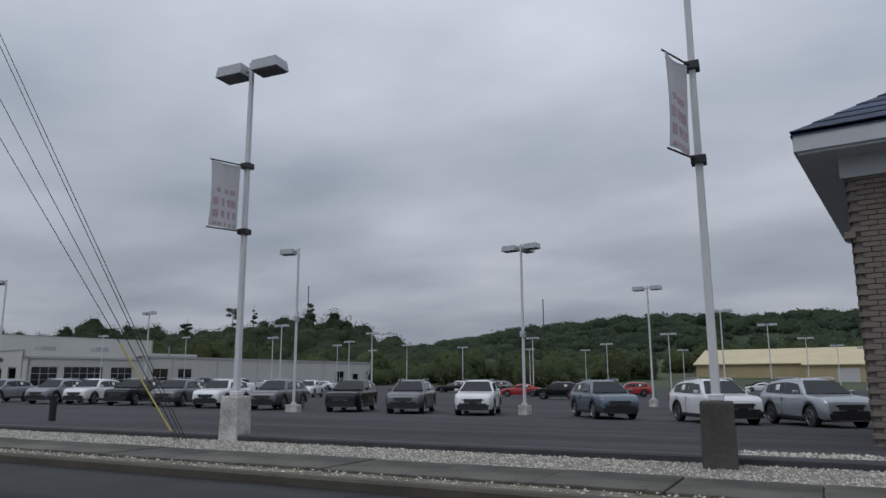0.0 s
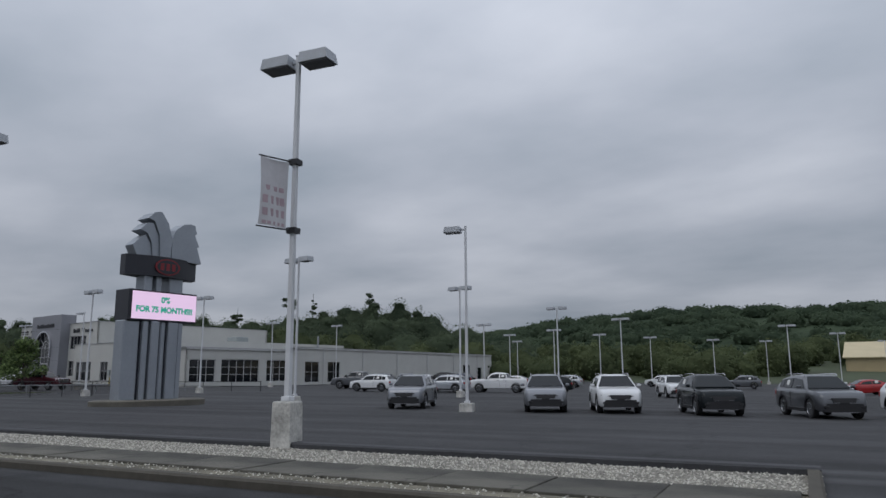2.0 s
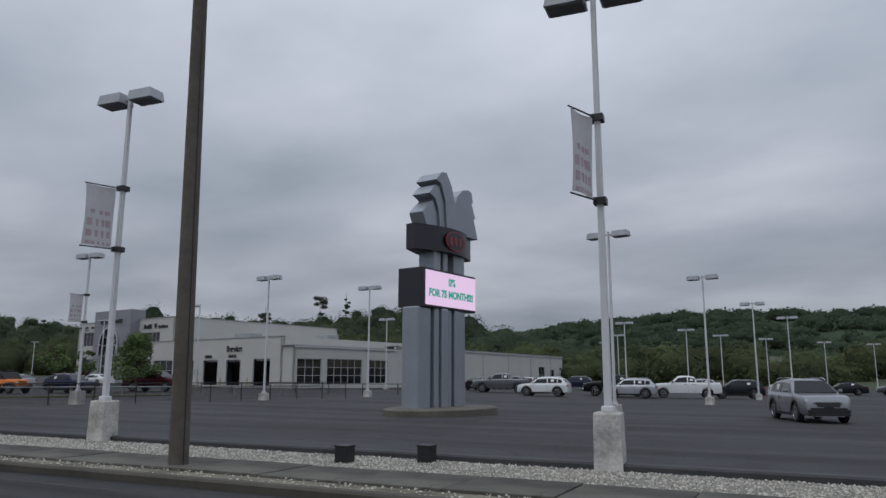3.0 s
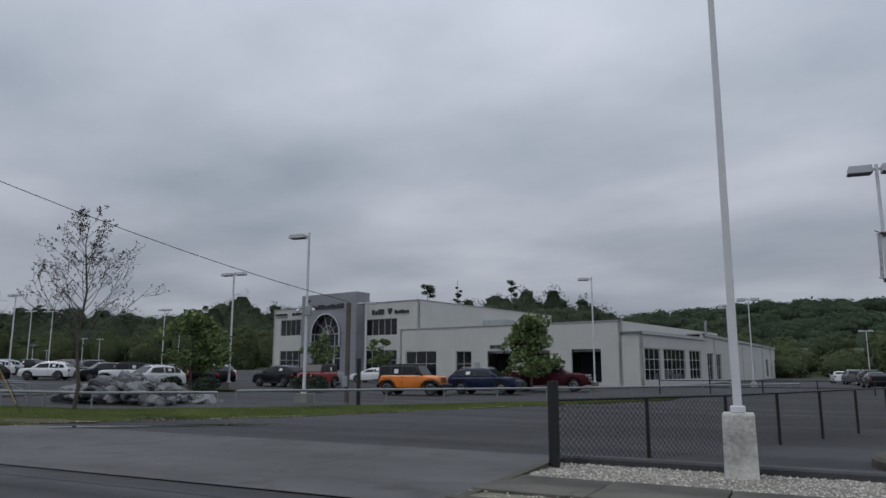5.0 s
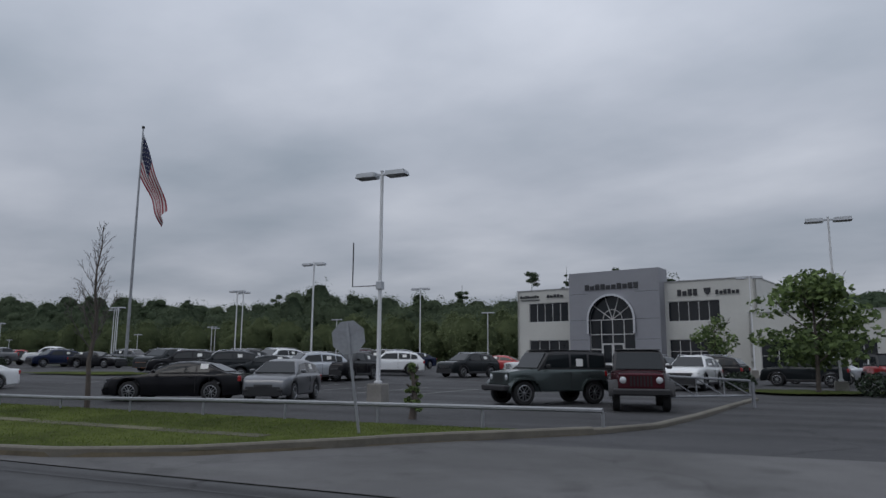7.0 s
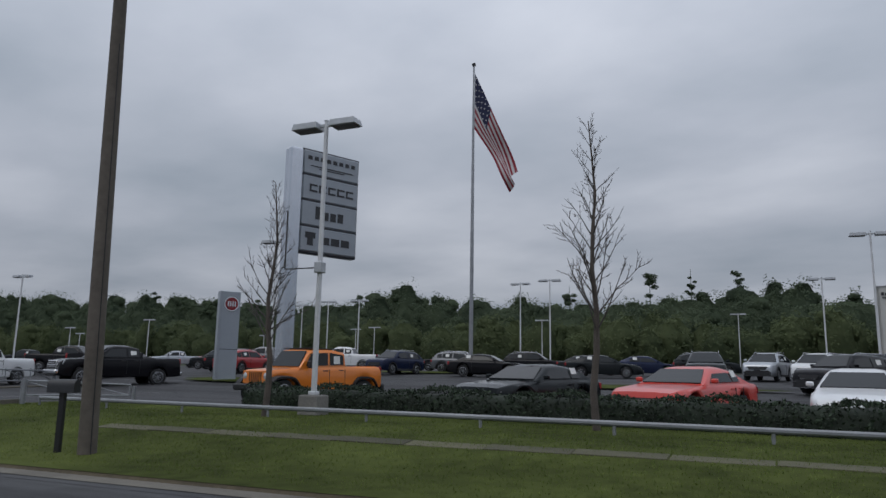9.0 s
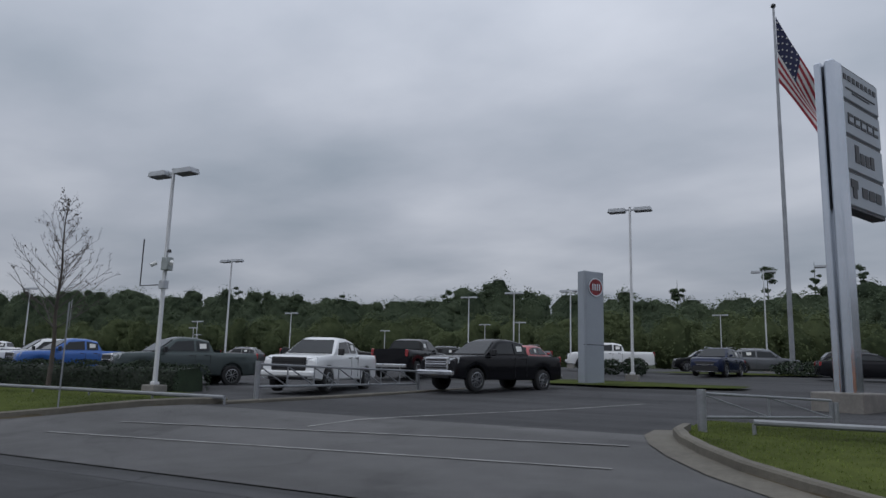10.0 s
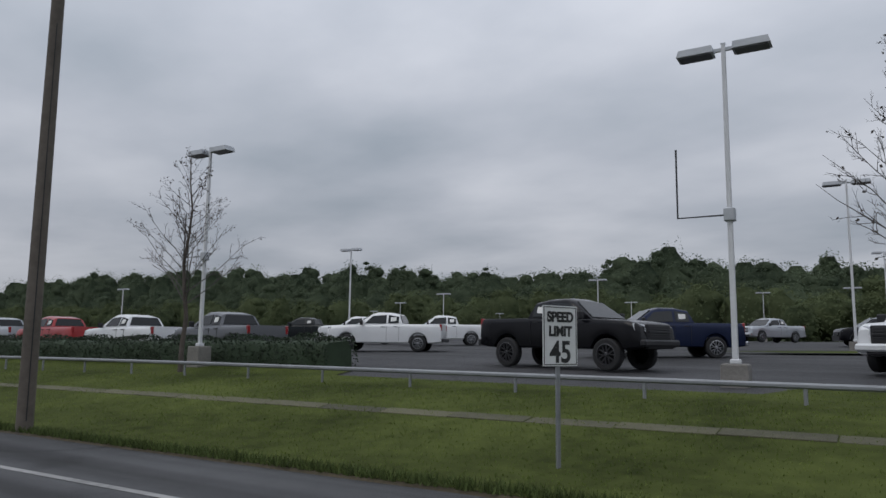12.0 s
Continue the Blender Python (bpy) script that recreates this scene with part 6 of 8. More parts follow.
part("mullion", atube([(AC - math.cos(math.pi * k / 12) * 1.1, TV + 0.28, AS + math.sin(math.pi * k / 12) * 1.1) for k in range(13)], 0.04, 6), "frame", aw)
for i in range(5):
    part("mullion", abox((AC - AR + 1.3 * i, TV + 0.28, (AS + AB) / 2), (0.08, 0.07, AS - AB)), "frame", aw, "", 0)
for j in range(1, 4):
    part("mullion", abox((AC, TV + 0.282, AB + 0.1 + (AS - AB - 0.1) / 3 * j), (AR * 2, 0.07, 0.08)), "frame", aw, "", 0)
for sx in (-0.62, 0.62):
    d = part("entrance_door", abox((AC + sx, TV + 0.24, AB + 1.15), (1.2, 0.05, 2.3), 0.0), "frame", BUILDING, "white framed glass entrance door", 0)
    part("pane", abox((AC + sx, TV + 0.21, AB + 1.2), (0.95, 0.03, 1.9)), "glass", d, "", 0)


def word_bars(x0, x1, z0, z1, y, n, material="ink", seed=3, name="sign_lettering", label="dark raised lettering, brand not spelled out"):
    """A brand name as a plain row of bars of its size."""
    r = random.Random(seed)
    bm = bmesh.new()
    w = (x1 - x0) / n
    for i in range(n):
        h = (z1 - z0) * (1 if i == 0 else r.choice((0.72, 0.8, 1.0)))
        box(bm, (x0 + w * (i + 0.5), y, z0 + h / 2), (w * 0.72, 0.1, h))
    return part(name, bm, material, BUILDING, label, 0)


word_bars(-45.0, -38.7, 9.35, 9.95, TV - 0.06, 10)
word_bars(-54.2, -51.6, 9.0, 9.3, V0 - 0.06, 8)
word_bars(-50.6, -48.4, 8.95, 9.3, V0 - 0.06, 5)
part("wing_emblem", abox((-52.8, V0 - 0.05, 8.75), (2.6, 0.06, 0.1)), "ink", BUILDING, "", 0)
word_bars(-35.2, -33.0, 8.35, 9.0, V0 - 0.06, 4)
word_bars(-31.3, -28.9, 8.35, 8.8, V0 - 0.06, 6)
part("shield_emblem", prism([(-32.4, 9.05), (-31.7, 9.05), (-31.75, 8.6), (-32.05, 8.3), (-32.35, 8.6)], 0.08), "ink", BUILDING).location = (0, V0 - 0.1, 0)

# service block
SH = 6.05
holes = [(0.9, 5.4, 0.75, 3.5), (8.1, 10.2, 0.75, 3.45), (12.2, 15.4, 0.3, 3.5), (16.9, 19.9, 0.3, 3.5), (22.1, 25.4, 0.3, 3.55)]
_, mw = wall((U1, 0), (0, 0), -0.3, SH, holes)
window(mw, holes[0], 3, 2)
window(mw, holes[1], 2, 2)
for h in holes[2:]:
    service_bay(mw, h)
wall((0, 0), (0, 30), -0.3, SH)
wall((0, 30), (U1, 30), -0.3, SH)
wall((U1, V0), (U1, 0), -0.3, SH)
part("roof", abox((U1 / 2, 15, SH - 0.4), (-U1 - 0.62, 29.3, 0.2)), "roofing", BUILDING, "", 0)
part("parapet_cap", abox((U1 / 2, 0.13, SH + 0.045), (-U1 + 0.1, 0.42, 0.09)), "trimgrey", BUILDING, "", 0)
letters("Service", 1.05, pose(-10.4, -0.06, 4.42, 90, 0, 0), "ink", BUILDING, "service_lettering", "dark raised word Service", 0.03, "LEFT", 0.03)
letters("ENTER", 0.5, pose(-14.75, -0.05, 3.68, 90, 0, 0), "ink", BUILDING, "enter_lettering", "dark raised word ENTER", 0.03, "LEFT", 0.015)
letters("ENTER", 0.5, pose(-9.9, -0.05, 3.68, 90, 0, 0), "ink", BUILDING, "enter_lettering", "dark raised word ENTER", 0.03, "LEFT", 0.015)
part("wall_box", abox((-16.4, -0.14, 1.9), (0.5, 0.24, 0.75), 0.02), "boxgrey", BUILDING, "", 0)
part("rooftop_unit", abox((-21.5, 12, SH + 0.75), (3.2, 2.6, 1.7), 0.05), "boxgrey", BUILDING, "grey rooftop air unit", 0)
part("rooftop_unit", abox((-9, 16, SH + 0.5), (2.4, 2.2, 1.3), 0.05), "boxgrey", BUILDING, "grey rooftop air unit", 0)
part("roof_vent", atube([(0.4, 24, 5.2), (0.4, 24, 7.3)], 0.14, 8), "galv", BUILDING)
# window wing and long back wing along the east side
WH = 4.95
holes = [(0.5, 4.4, 0.5, 3.5), (5.3, 11.5, 0.5, 3.55), (12.8, 16.5, 0.5, 3.55)]
_, mw = wall((2.0, 0.05), (2.0, 18.4), -0.3, WH, holes)
for h, c in zip(holes, (3, 5, 3)):
    window(mw, h, c, 3, fr=0.08)
wall((0.0, 0.05), (2.0, 0.05), -0.3, WH, (), "wall")
part("wing_roof", abox((1.0, 9.2, WH + 0.06), (2.3, 18.8, 0.12)), "trimgrey", BUILDING, "", 0)
part("gutter", abox((2.12, 9.2, WH - 0.1), (0.16, 18.6, 0.16)), "frame", BUILDING, "", 0)
BH = 5.45
holes = [(2.0, 5.2, 0.3, 3.4), (7.2, 10.2, 0.3, 3.4), (50, 53, 0.3, 3.3), (56, 58.2, 0.3, 2.8)]
_, mw = wall((1.7, 18.5), (-4.8, 81), -0.3, BH, holes)
for h in holes[:3]:
    window(mw, h, 2, 2)
window(mw, holes[3], 1, 1)
wall((-4.8, 81), (-28, 78.6), -0.3, BH)
WM = wall_frame((1.7, 18.5), (-4.8, 81))[0]
part("wing_roof", abox((31.4, -12, BH + 0.06), (63, 24.4, 0.12), 0, WM), "roofing", BUILDING, "", 0)
part("gutter", abox((31.4, 0.12, BH - 0.1), (62, 0.16, 0.16), 0, WM), "frame", BUILDING, "", 0)
for vv in (24, 34, 44, 54, 64, 74):
    part("downpipe", atube([WM @ Vector((vv - 18, 0.1, 0)), WM @ Vector((vv - 18, 0.1, BH))], 0.06, 6), "frame", BUILDING)

# ---- far tan sheds and the brick corner building ----
shed = thing("metal_shed", pose(-24, 184, 0, 0, 0, -6), "long tan metal shed with a tan roof", "building")
part("wall", abox((45, 12, 1.2), (90, 24, 7.0)), "yellowwall", shed, "", 0)
part("roof", prism([(-0.6, 4.4), (12, 8.2), (24.6, 4.4), (24.6, 4.2), (12, 8.0), (-0.6, 4.2)], 91, "x"), "yellowroof", shed, "", 0).location = (-0.5, 0, 0.3)
shed = thing("metal_shed", pose(0, 168, 0, 0, 0, -6), "low tan metal shed with a tan roof", "building")
part("wall", abox((40, 8, 1.0), (80, 16, 6.0)), "yellowwall", shed, "", 0)
part("roof", prism([(-0.5, 3.8), (8, 6.3), (16.5, 3.8), (16.5, 3.6), (8, 6.1), (-0.5, 3.6)], 81, "x"), "yellowroof", shed, "", 0).location = (-0.5, 0, 0.3)
for k in range(6):
    part("bay_door", abox((8 + 12 * k, -0.03, 1.6), (4, 0.1, 3.2)), "frame", shed, "", 0)

brick_house = thing("brick_building", pose(3.95, 16.2, -0.15, 0, 0, -6), "tan brick building with a dark blue hipped roof and white eaves", "building")
part("wall", abox((6, 5, 2.8), (11.94, 9.94, 6.1)), "mortar", brick_house, "", 0)
part("soffit", abox((6, 5, 5.92), (13.5, 11.5, 0.2)), "soffit", brick_house, "white eaves", 0)
part("fascia", abox((6, -0.78, 6.05), (13.6, 0.08, 0.34)), "soffit", brick_house, "", 0)
part("fascia", abox((-0.78, 5.05, 6.05), (0.08, 11.6, 0.34)), "soffit", brick_house, "", 0)
bm = bmesh.new()
loft(bm, [[(-0.85, -0.85, 6.21), (12.85, -0.85, 6.21), (12.85, 10.85, 6.21), (-0.85, 10.85, 6.21)], [(4.6, 5 - 0.05, 9.65), (8, 5 - 0.05, 9.65), (8, 5.05, 9.65), (4.6, 5.05, 9.65)]])
roof = part("roof", bm, "blueroof", brick_house, "dark blue shingle roof", 0)
part("frieze", abox((6, -0.06, 5.6), (12.2, 0.06, 0.44)), "soffit", brick_house, "", 0)
part("frieze", abox((-0.06, 5, 5.6), (0.06, 10.2, 0.44)), "soffit", brick_house, "", 0)
part("corbel", abox((-0.03, -0.03, 4.2), (0.2, 0.2, 0.14)), "brick", brick_house, "", 0)

# ---- roadside pylon sign of the first lot ----
def first_sign():
    s = thing("pylon_sign", pose(-65.63, 28.47, 0, 0, 0, -8.5), "tall grey pylon sign with feather crest and lit message screen", "sign")
    bm = bmesh.new()
    lathe(bm, [(1.0, -0.2), (1.0, 0.12), (0.97, 0.16)], 28)
    bmesh.ops.scale(bm, vec=(2.0, 3.3, 1), verts=bm.verts)
    bmesh.ops.translate(bm, vec=(0.3, -0.4, 0), verts=bm.verts)
    part("plinth", bm, "kerbpale", s, "low oval concrete plinth")
    for y, w, d in ((-1.75, 0.95, 0.9), (-0.95, 0.34, 1.1), (-0.4, 0.5, 1.25), (0.14, 0.3, 1.0), (0.75, 0.62, 1.15), (1.25, 0.34, 1.0)):
        part("column", abox((-0.15, y, 2.2), (d, w, 4.5), 0.06), "signgrey", s)
    for y in (-1.25, 0.42):
        part("shadow_gap", abox((-0.15, y, 2.2), (0.6, 0.5, 4.4)), "signdark", s, "", 0)
    for y, w in ((-1.0, 0.5), (-0.35, 0.34), (0.75, 0.9)):
        part("column", abox((0, y, 6.6), (0.9, w, 1.0), 0.05), "signgrey", s)
    box_ = part("screen_box", abox((-0.25, 0.05, 5.3), (1.35, 4.3, 1.72), 0.03), "signdark", s, "dark message screen cabinet", 20)
    for x, sg in ((0.435, 1),):
        scr = part("screen", abox((x, 0.12, 5.3), (0.03, 4.05, 1.52)), "screen", box_, "lit pink message screen", 0)
        letters("0%", 0.46, pose(x + 0.018, 0.12, 5.5, 90, 0, 90), "screenink", scr, "screen_text", "", 0.004, "CENTER", 0.022)
        letters("FOR 75 MONTHS!!", 0.44, pose(x + 0.018, 0.12, 4.95, 90, 0, 90), "screenink", scr, "screen_text", "", 0.004, "CENTER", 0.022)
    # lens-shaped upper box
    bm = bmesh.new()
    n = 12
    plan = [(0.15 + 0.62 * math.sin(math.pi * k / n), -2.3 + 4.5 * k / n) for k in range(n + 1)] + [(-0.35 - 0.5 * math.sin(math.pi * k / n), 2.2 - 4.5 * k / n) for k in range(n + 1)]
    loft(bm, [[(x, y, 6.95) for x, y in plan], [(x, y, 8.08) for x, y in plan]])
    ub = part("upper_box", bm, "signdark", s, "dark lens-shaped sign box", 25)
    for rr, mt, dx in ((1.0, "red", 0.0), (0.86, "signdark", 0.012)):
        bm = bmesh.new()
        lathe(bm, [(0.01, 0), (rr, 0), (rr, 0.03), (0.01, 0.035)], 28)
        bmesh.ops.rotate(bm, cent=(0, 0, 0), matrix=Matrix.Rotation(math.pi / 2, 3, "Y"), verts=bm.verts)
        bmesh.ops.scale(bm, vec=(1, 0.78, 0.46), verts=bm.verts)
        bmesh.ops.translate(bm, vec=(0.77 + dx, -0.1, 7.5), verts=bm.verts)
        part("oval_emblem", bm, mt, ub, "red oval emblem")
    bm = bmesh.new()
    for k in range(3):
        box(bm, (0.815, -0.1 + (k - 1) * 0.36, 7.5), (0.02, 0.22, 0.4))
    part("emblem_bars", bm, "red", ub, "", 0)
    # feather crest
    for k, (pts, x0, dep) in enumerate((
            ([(0.15, 8.0), (0.2, 9.2), (-0.1, 10.1), (-0.55, 10.68), (-0.95, 10.6), (-1.35, 10.2), (-0.95, 10.05), (-0.6, 9.3), (-0.5, 8.0)], -0.55, 1.15),
            ([(-0.5, 8.0), (-0.62, 9.25), (-0.98, 9.95), (-1.32, 9.95), (-1.75, 9.5), (-1.3, 9.35), (-1.0, 8.8), (-0.92, 8.0)], -0.45, 0.95),
            ([(-0.92, 8.0), (-1.02, 8.75), (-1.36, 9.25), (-1.6, 9.1), (-2.1, 8.6), (-1.85, 8.1), (-1.6, 8.0)], -0.35, 0.75),
            ([(0.3, 8.0), (0.25, 9.2), (0.5, 9.8), (1.0, 10.2), (1.45, 10.3), (1.75, 10.25), (1.9, 9.75), (1.75, 9.72), (2.1, 9.0), (1.95, 8.95), (2.3, 8.0)], -0.5, 1.0))):
        ob = part("feather", prism([(u, z) for u, z in pts], dep, "x"), "signgrey", s, "grey curved metal feather", 20)
        ob.location = (x0, 0, 0)
    return s


first_sign()


# ---- tall panel sign and small slab sign of the second lot ----
def panel_sign():
    s = thing("pylon_sign", pose(-184.13, 22.8, 0.28, 0, 0, 68.4), "tall silver pylon sign carrying four stacked grey panels", "sign")
    part("column", abox((-0.05, 0.16, 5.0), (0.5, 0.22, 10.3), 0.04), "silver", s, "polished silver column")
    part("column", abox((-0.05, -0.2, 5.0), (0.62, 0.3, 10.3), 0.06), "silver", s, "polished silver column")
    part("plinth", abox((0, 0, -0.2), (1.6, 1.4, 0.85), 0.03), "rawbase", s)
    cab = part("cabinet", abox((1.75, 0, 7.95), (2.95, 0.42, 4.6), 0.03), "signdark", s, "dark sign cabinet")
    for k in range(4):
        zc = 9.65 - 1.13 * k
        f = part("panel", abox((1.75, -0.02, zc), (2.86, 0.48, 1.05), 0.04), "panel", s, "grey sign panel with dark marks")
        bm = bmesh.new()
        y = -0.27
        if k == 0:
            for i in range(8):
                box(bm, (0.62 + 0.32 * i, y, zc + 0.2), (0.2, 0.02, 0.17))
            box(bm, (1.75, y, zc - 0.15), (2.2, 0.02, 0.04))
            box(bm, (1.75, y, zc - 0.24), (1.3, 0.02, 0.04))
        elif k == 1:
            for i in range(5):
                box(bm, (0.85 + 0.47 * i, y, zc + 0.13), (0.38, 0.02, 0.08))
                box(bm, (0.85 + 0.47 * i, y, zc - 0.13), (0.38, 0.02, 0.08))
                box(bm, (0.7 + 0.47 * i, y, zc), (0.08, 0.02, 0.18))
        elif k == 2:
            for i, h in enumerate((0.56, 0.36, 0.36, 0.4)):
                box(bm, (1.15 + 0.38 * i, y, zc - 0.04 + (h - 0.36) / 2), (0.28, 0.02, h))
        else:
            box(bm, (0.8, y, zc + 0.18), (0.5, 0.02, 0.26))
            box(bm, (0.8, y, zc - 0.1), (0.28, 0.02, 0.34))
            for i in range(3):
                box(bm, (1.55 + 0.52 * i, y, zc), (0.42, 0.02, 0.32))
        part("sign_marks", bm, "ink", f, "dark brand marks as plain bars", 0)
    return s


panel_sign()
s2 = thing("slab_sign", pose(-193.95, 29.87, lot_z(-193, 29.8), 0, 0, 60), "pale grey slab sign with a round dark red badge", "sign")
part("slab", abox((0, 0, 2.48), (1.18, 0.42, 5.06), 0.03), "panel", s2)
part("edge_band", abox((-0.5, -0.02, 2.48), (0.12, 0.44, 5.02)), "signgrey", s2, "", 0)
part("joint", abox((0, -0.215, 1.75), (1.18, 0.012, 0.03)), "signdark", s2, "", 0)
for rr, mt, dy in ((0.42, "chrome", 0), (0.36, "red", 0.014)):
    bm = bmesh.new()
    lathe(bm, [(0.01, -0.03), (rr, -0.03), (rr, 0.02), (0.01, 0.02)], 26, "y")
    bmesh.ops.translate(bm, vec=(0.08, -0.22 - dy, 4.3), verts=bm.verts)
    b = part("badge", bm, mt, s2, "round dark red badge")
bm = bmesh.new()
for i in range(4):
    box(bm, (-0.12 + 0.13 * i, -0.275, 4.3), (0.07, 0.02, 0.3))
part("badge_bars", bm, "chrome", s2, "", 0)


# ---- flag ----
def flag():
    f = thing("flagpole", pose(-187.1, 48.24, lot_z(-187, 48) - 0.25), "tall pole flying a drooping striped flag", "flagpole")
    part("pole", atube([(0, 0, 0), (0, 0, 12.4), (0, 0, 24.6)], [0.16, 0.13, 0.07], 10), "galv", f, "tapered aluminium pole")
    bm = bmesh.new()
    bmesh.ops.create_icosphere(bm, subdivisions=2, radius=0.17)
    bmesh.ops.translate(bm, vec=(0, 0, 24.75), verts=bm.verts)
    part("ball", bm, "darkmetal", f)

    def at(u, v):
        x = 0.1 + 3.3 * u ** 1.1
        drop = 8.3 * u ** 1.1
        h = 4.7 * (1 - 0.66 * u)
        fold = 0.3 * math.sin(9 * u + 4 * v) * u
        return Vector((x + 0.25 * math.sin(7 * v + 3 * u) * u - v * 0.5 * u, fold + 0.2 * x, 24.0 - drop - h * v))
    nu, nv = 30, 13
    for kind in ("red", "white", "blue"):
        bm = bmesh.new()
        for j in range(nv):
            for i in range(nu):
                canton = i < nu * 0.4 and j < 7
                k = "blue" if canton else ("red" if j % 2 == 0 else "white")
                if k != kind:
                    continue
                for off_ in (0.0, 0.012):
                    qs = [at(a / nu, b / nv) + Vector((0, off_, 0)) for a, b in ((i, j), (i + 1, j), (i + 1, j + 1), (i, j + 1))]
                    bm.faces.new([bm.verts.new(q) for q in qs])
        bmesh.ops.remove_doubles(bm, verts=bm.verts, dist=0.0005)
        cl = part({"red": "red_stripes", "white": "white_stripes", "blue": "canton"}[kind], bm, "flag" + kind, f, smooth=60)
    bm = bmesh.new()
    for j in range(5):
        for i in range(5):
            q = at(0.4 * (i + 0.5) / 5, 7 / 13 * (j + 0.5) / 5)
            box(bm, q + Vector((0, -0.03, 0)), (0.09, 0.02, 0.09))
            box(bm, q + Vector((0, 0.04, 0)), (0.09, 0.02, 0.09))
    part("stars", bm, "flagwhite", f, "small white stars", 0)


flag()


# ---- plants ----
RNG = np.random.default_rng(7)


def quads(c, s, rng, flat=0.0, out=None):
    """Leaf-like quads at centres c with sizes s, turned at random (flat: how far they lie level)."""
    n = len(c)
    a = rng.normal(size=(n, 3))
    if out is not None:
        # leaf faces look outwards from their clump
        nrm = out + 0.55 * rng.normal(size=(n, 3))
        nrm /= np.linalg.norm(nrm, axis=1)[:, None] + 1e-9
        a -= (a * nrm).sum(1)[:, None] * nrm
    else:
        a[:, 2] *= 1 - flat
    a /= np.linalg.norm(a, axis=1)[:, None]
    b = np.cross(nrm, a) if out is not None else rng.normal(size=(n, 3))
    b -= (b * a).sum(1)[:, None] * a
    b /= np.linalg.norm(b, axis=1)[:, None]
    s = np.broadcast_to(np.asarray(s, float), (n,))[:, None]
    w = s * rng.uniform(0.5, 0.9, (n, 1))
    v = np.stack([c - a * s * 0.6, c + b * w * 0.5 - a * s * 0.1, c + a * s * 0.6, c - b * w * 0.5 + a * s * 0.1], 1).reshape(-1, 3)
    f = np.arange(4 * n).reshape(n, 4)
    return v, f


def leaf_mesh(name, c, s, material, rng, flat=0.0):
    v, f = quads(c, s, rng, flat)
    me = bpy.data.meshes.new(name)
    me.from_pydata(v.tolist(), [], f.tolist())
    me.materials.append(M[material])
    return me


def shell(rng, centre, radius, n, inner=0.55):
    d = rng.normal(size=(n, 3))
    d /= np.linalg.norm(d, axis=1)[:, None]
    r = rng.uniform(inner, 1.0, n) ** 0.6
    return np.asarray(centre) + d * r[:, None] * np.asarray(radius)


def crown_points(rng, h0, h1, rad, blobs, per, cone=0.0):
    out = []
    for k in range(blobs):
        t = rng.uniform(0, 1)
        z = h0 + (h1 - h0) * t
        w = rad * (math.sin(math.pi * min(1, 0.18 + 0.8 * t)) if not cone else (1 - cone * t)) * rng.uniform(0.35, 0.95)
        a = rng.uniform(0, 2 * math.pi)
        br = rad * rng.uniform(0.24, 0.42)
        out.append(shell(rng, (w * math.cos(a), w * math.sin(a), z), (br, br, br * 0.6), per))
    return np.concatenate(out)


def branch(bm, p, d, ln, r, depth, rng, up=0.25, kids=(3, 4), spread=0.6, tips=None, short=1.0):
    pts, rad = [p.copy()], [r]
    q = p.copy()
    n = 4
    for i in range(n):
        d = (d + Vector(rng.normal(size=3) * 0.1) + Vector((0, 0, up * 0.25))).normalized()
        q = q + d * ln / n
        pts.append(q.copy())
        rad.append(r * (1 - 0.75 * (i + 1) / n))
    tube(bm, pts, rad, 5 if r > 0.02 else 3)
    if tips is not None:
        tips += pts[2:]
    if depth:
        for k in range(rng.integers(kids[0], kids[1] + 1)):
            t = rng.uniform(0.25, 0.95)
            i = min(n - 1, int(t * n))
            base = pts[i].lerp(pts[i + 1], t * n - i)
            side = d.orthogonal().normalized()
            side.rotate(Matrix.Rotation(rng.uniform(0, 6.28), 3, d))
            branch(bm, base, (d + side * spread * rng.uniform(0.8, 1.4)).normalized(), ln * short * rng.uniform(0.35, 0.55), r * 0.5, depth - 1, rng, up, kids, spread, tips, short)


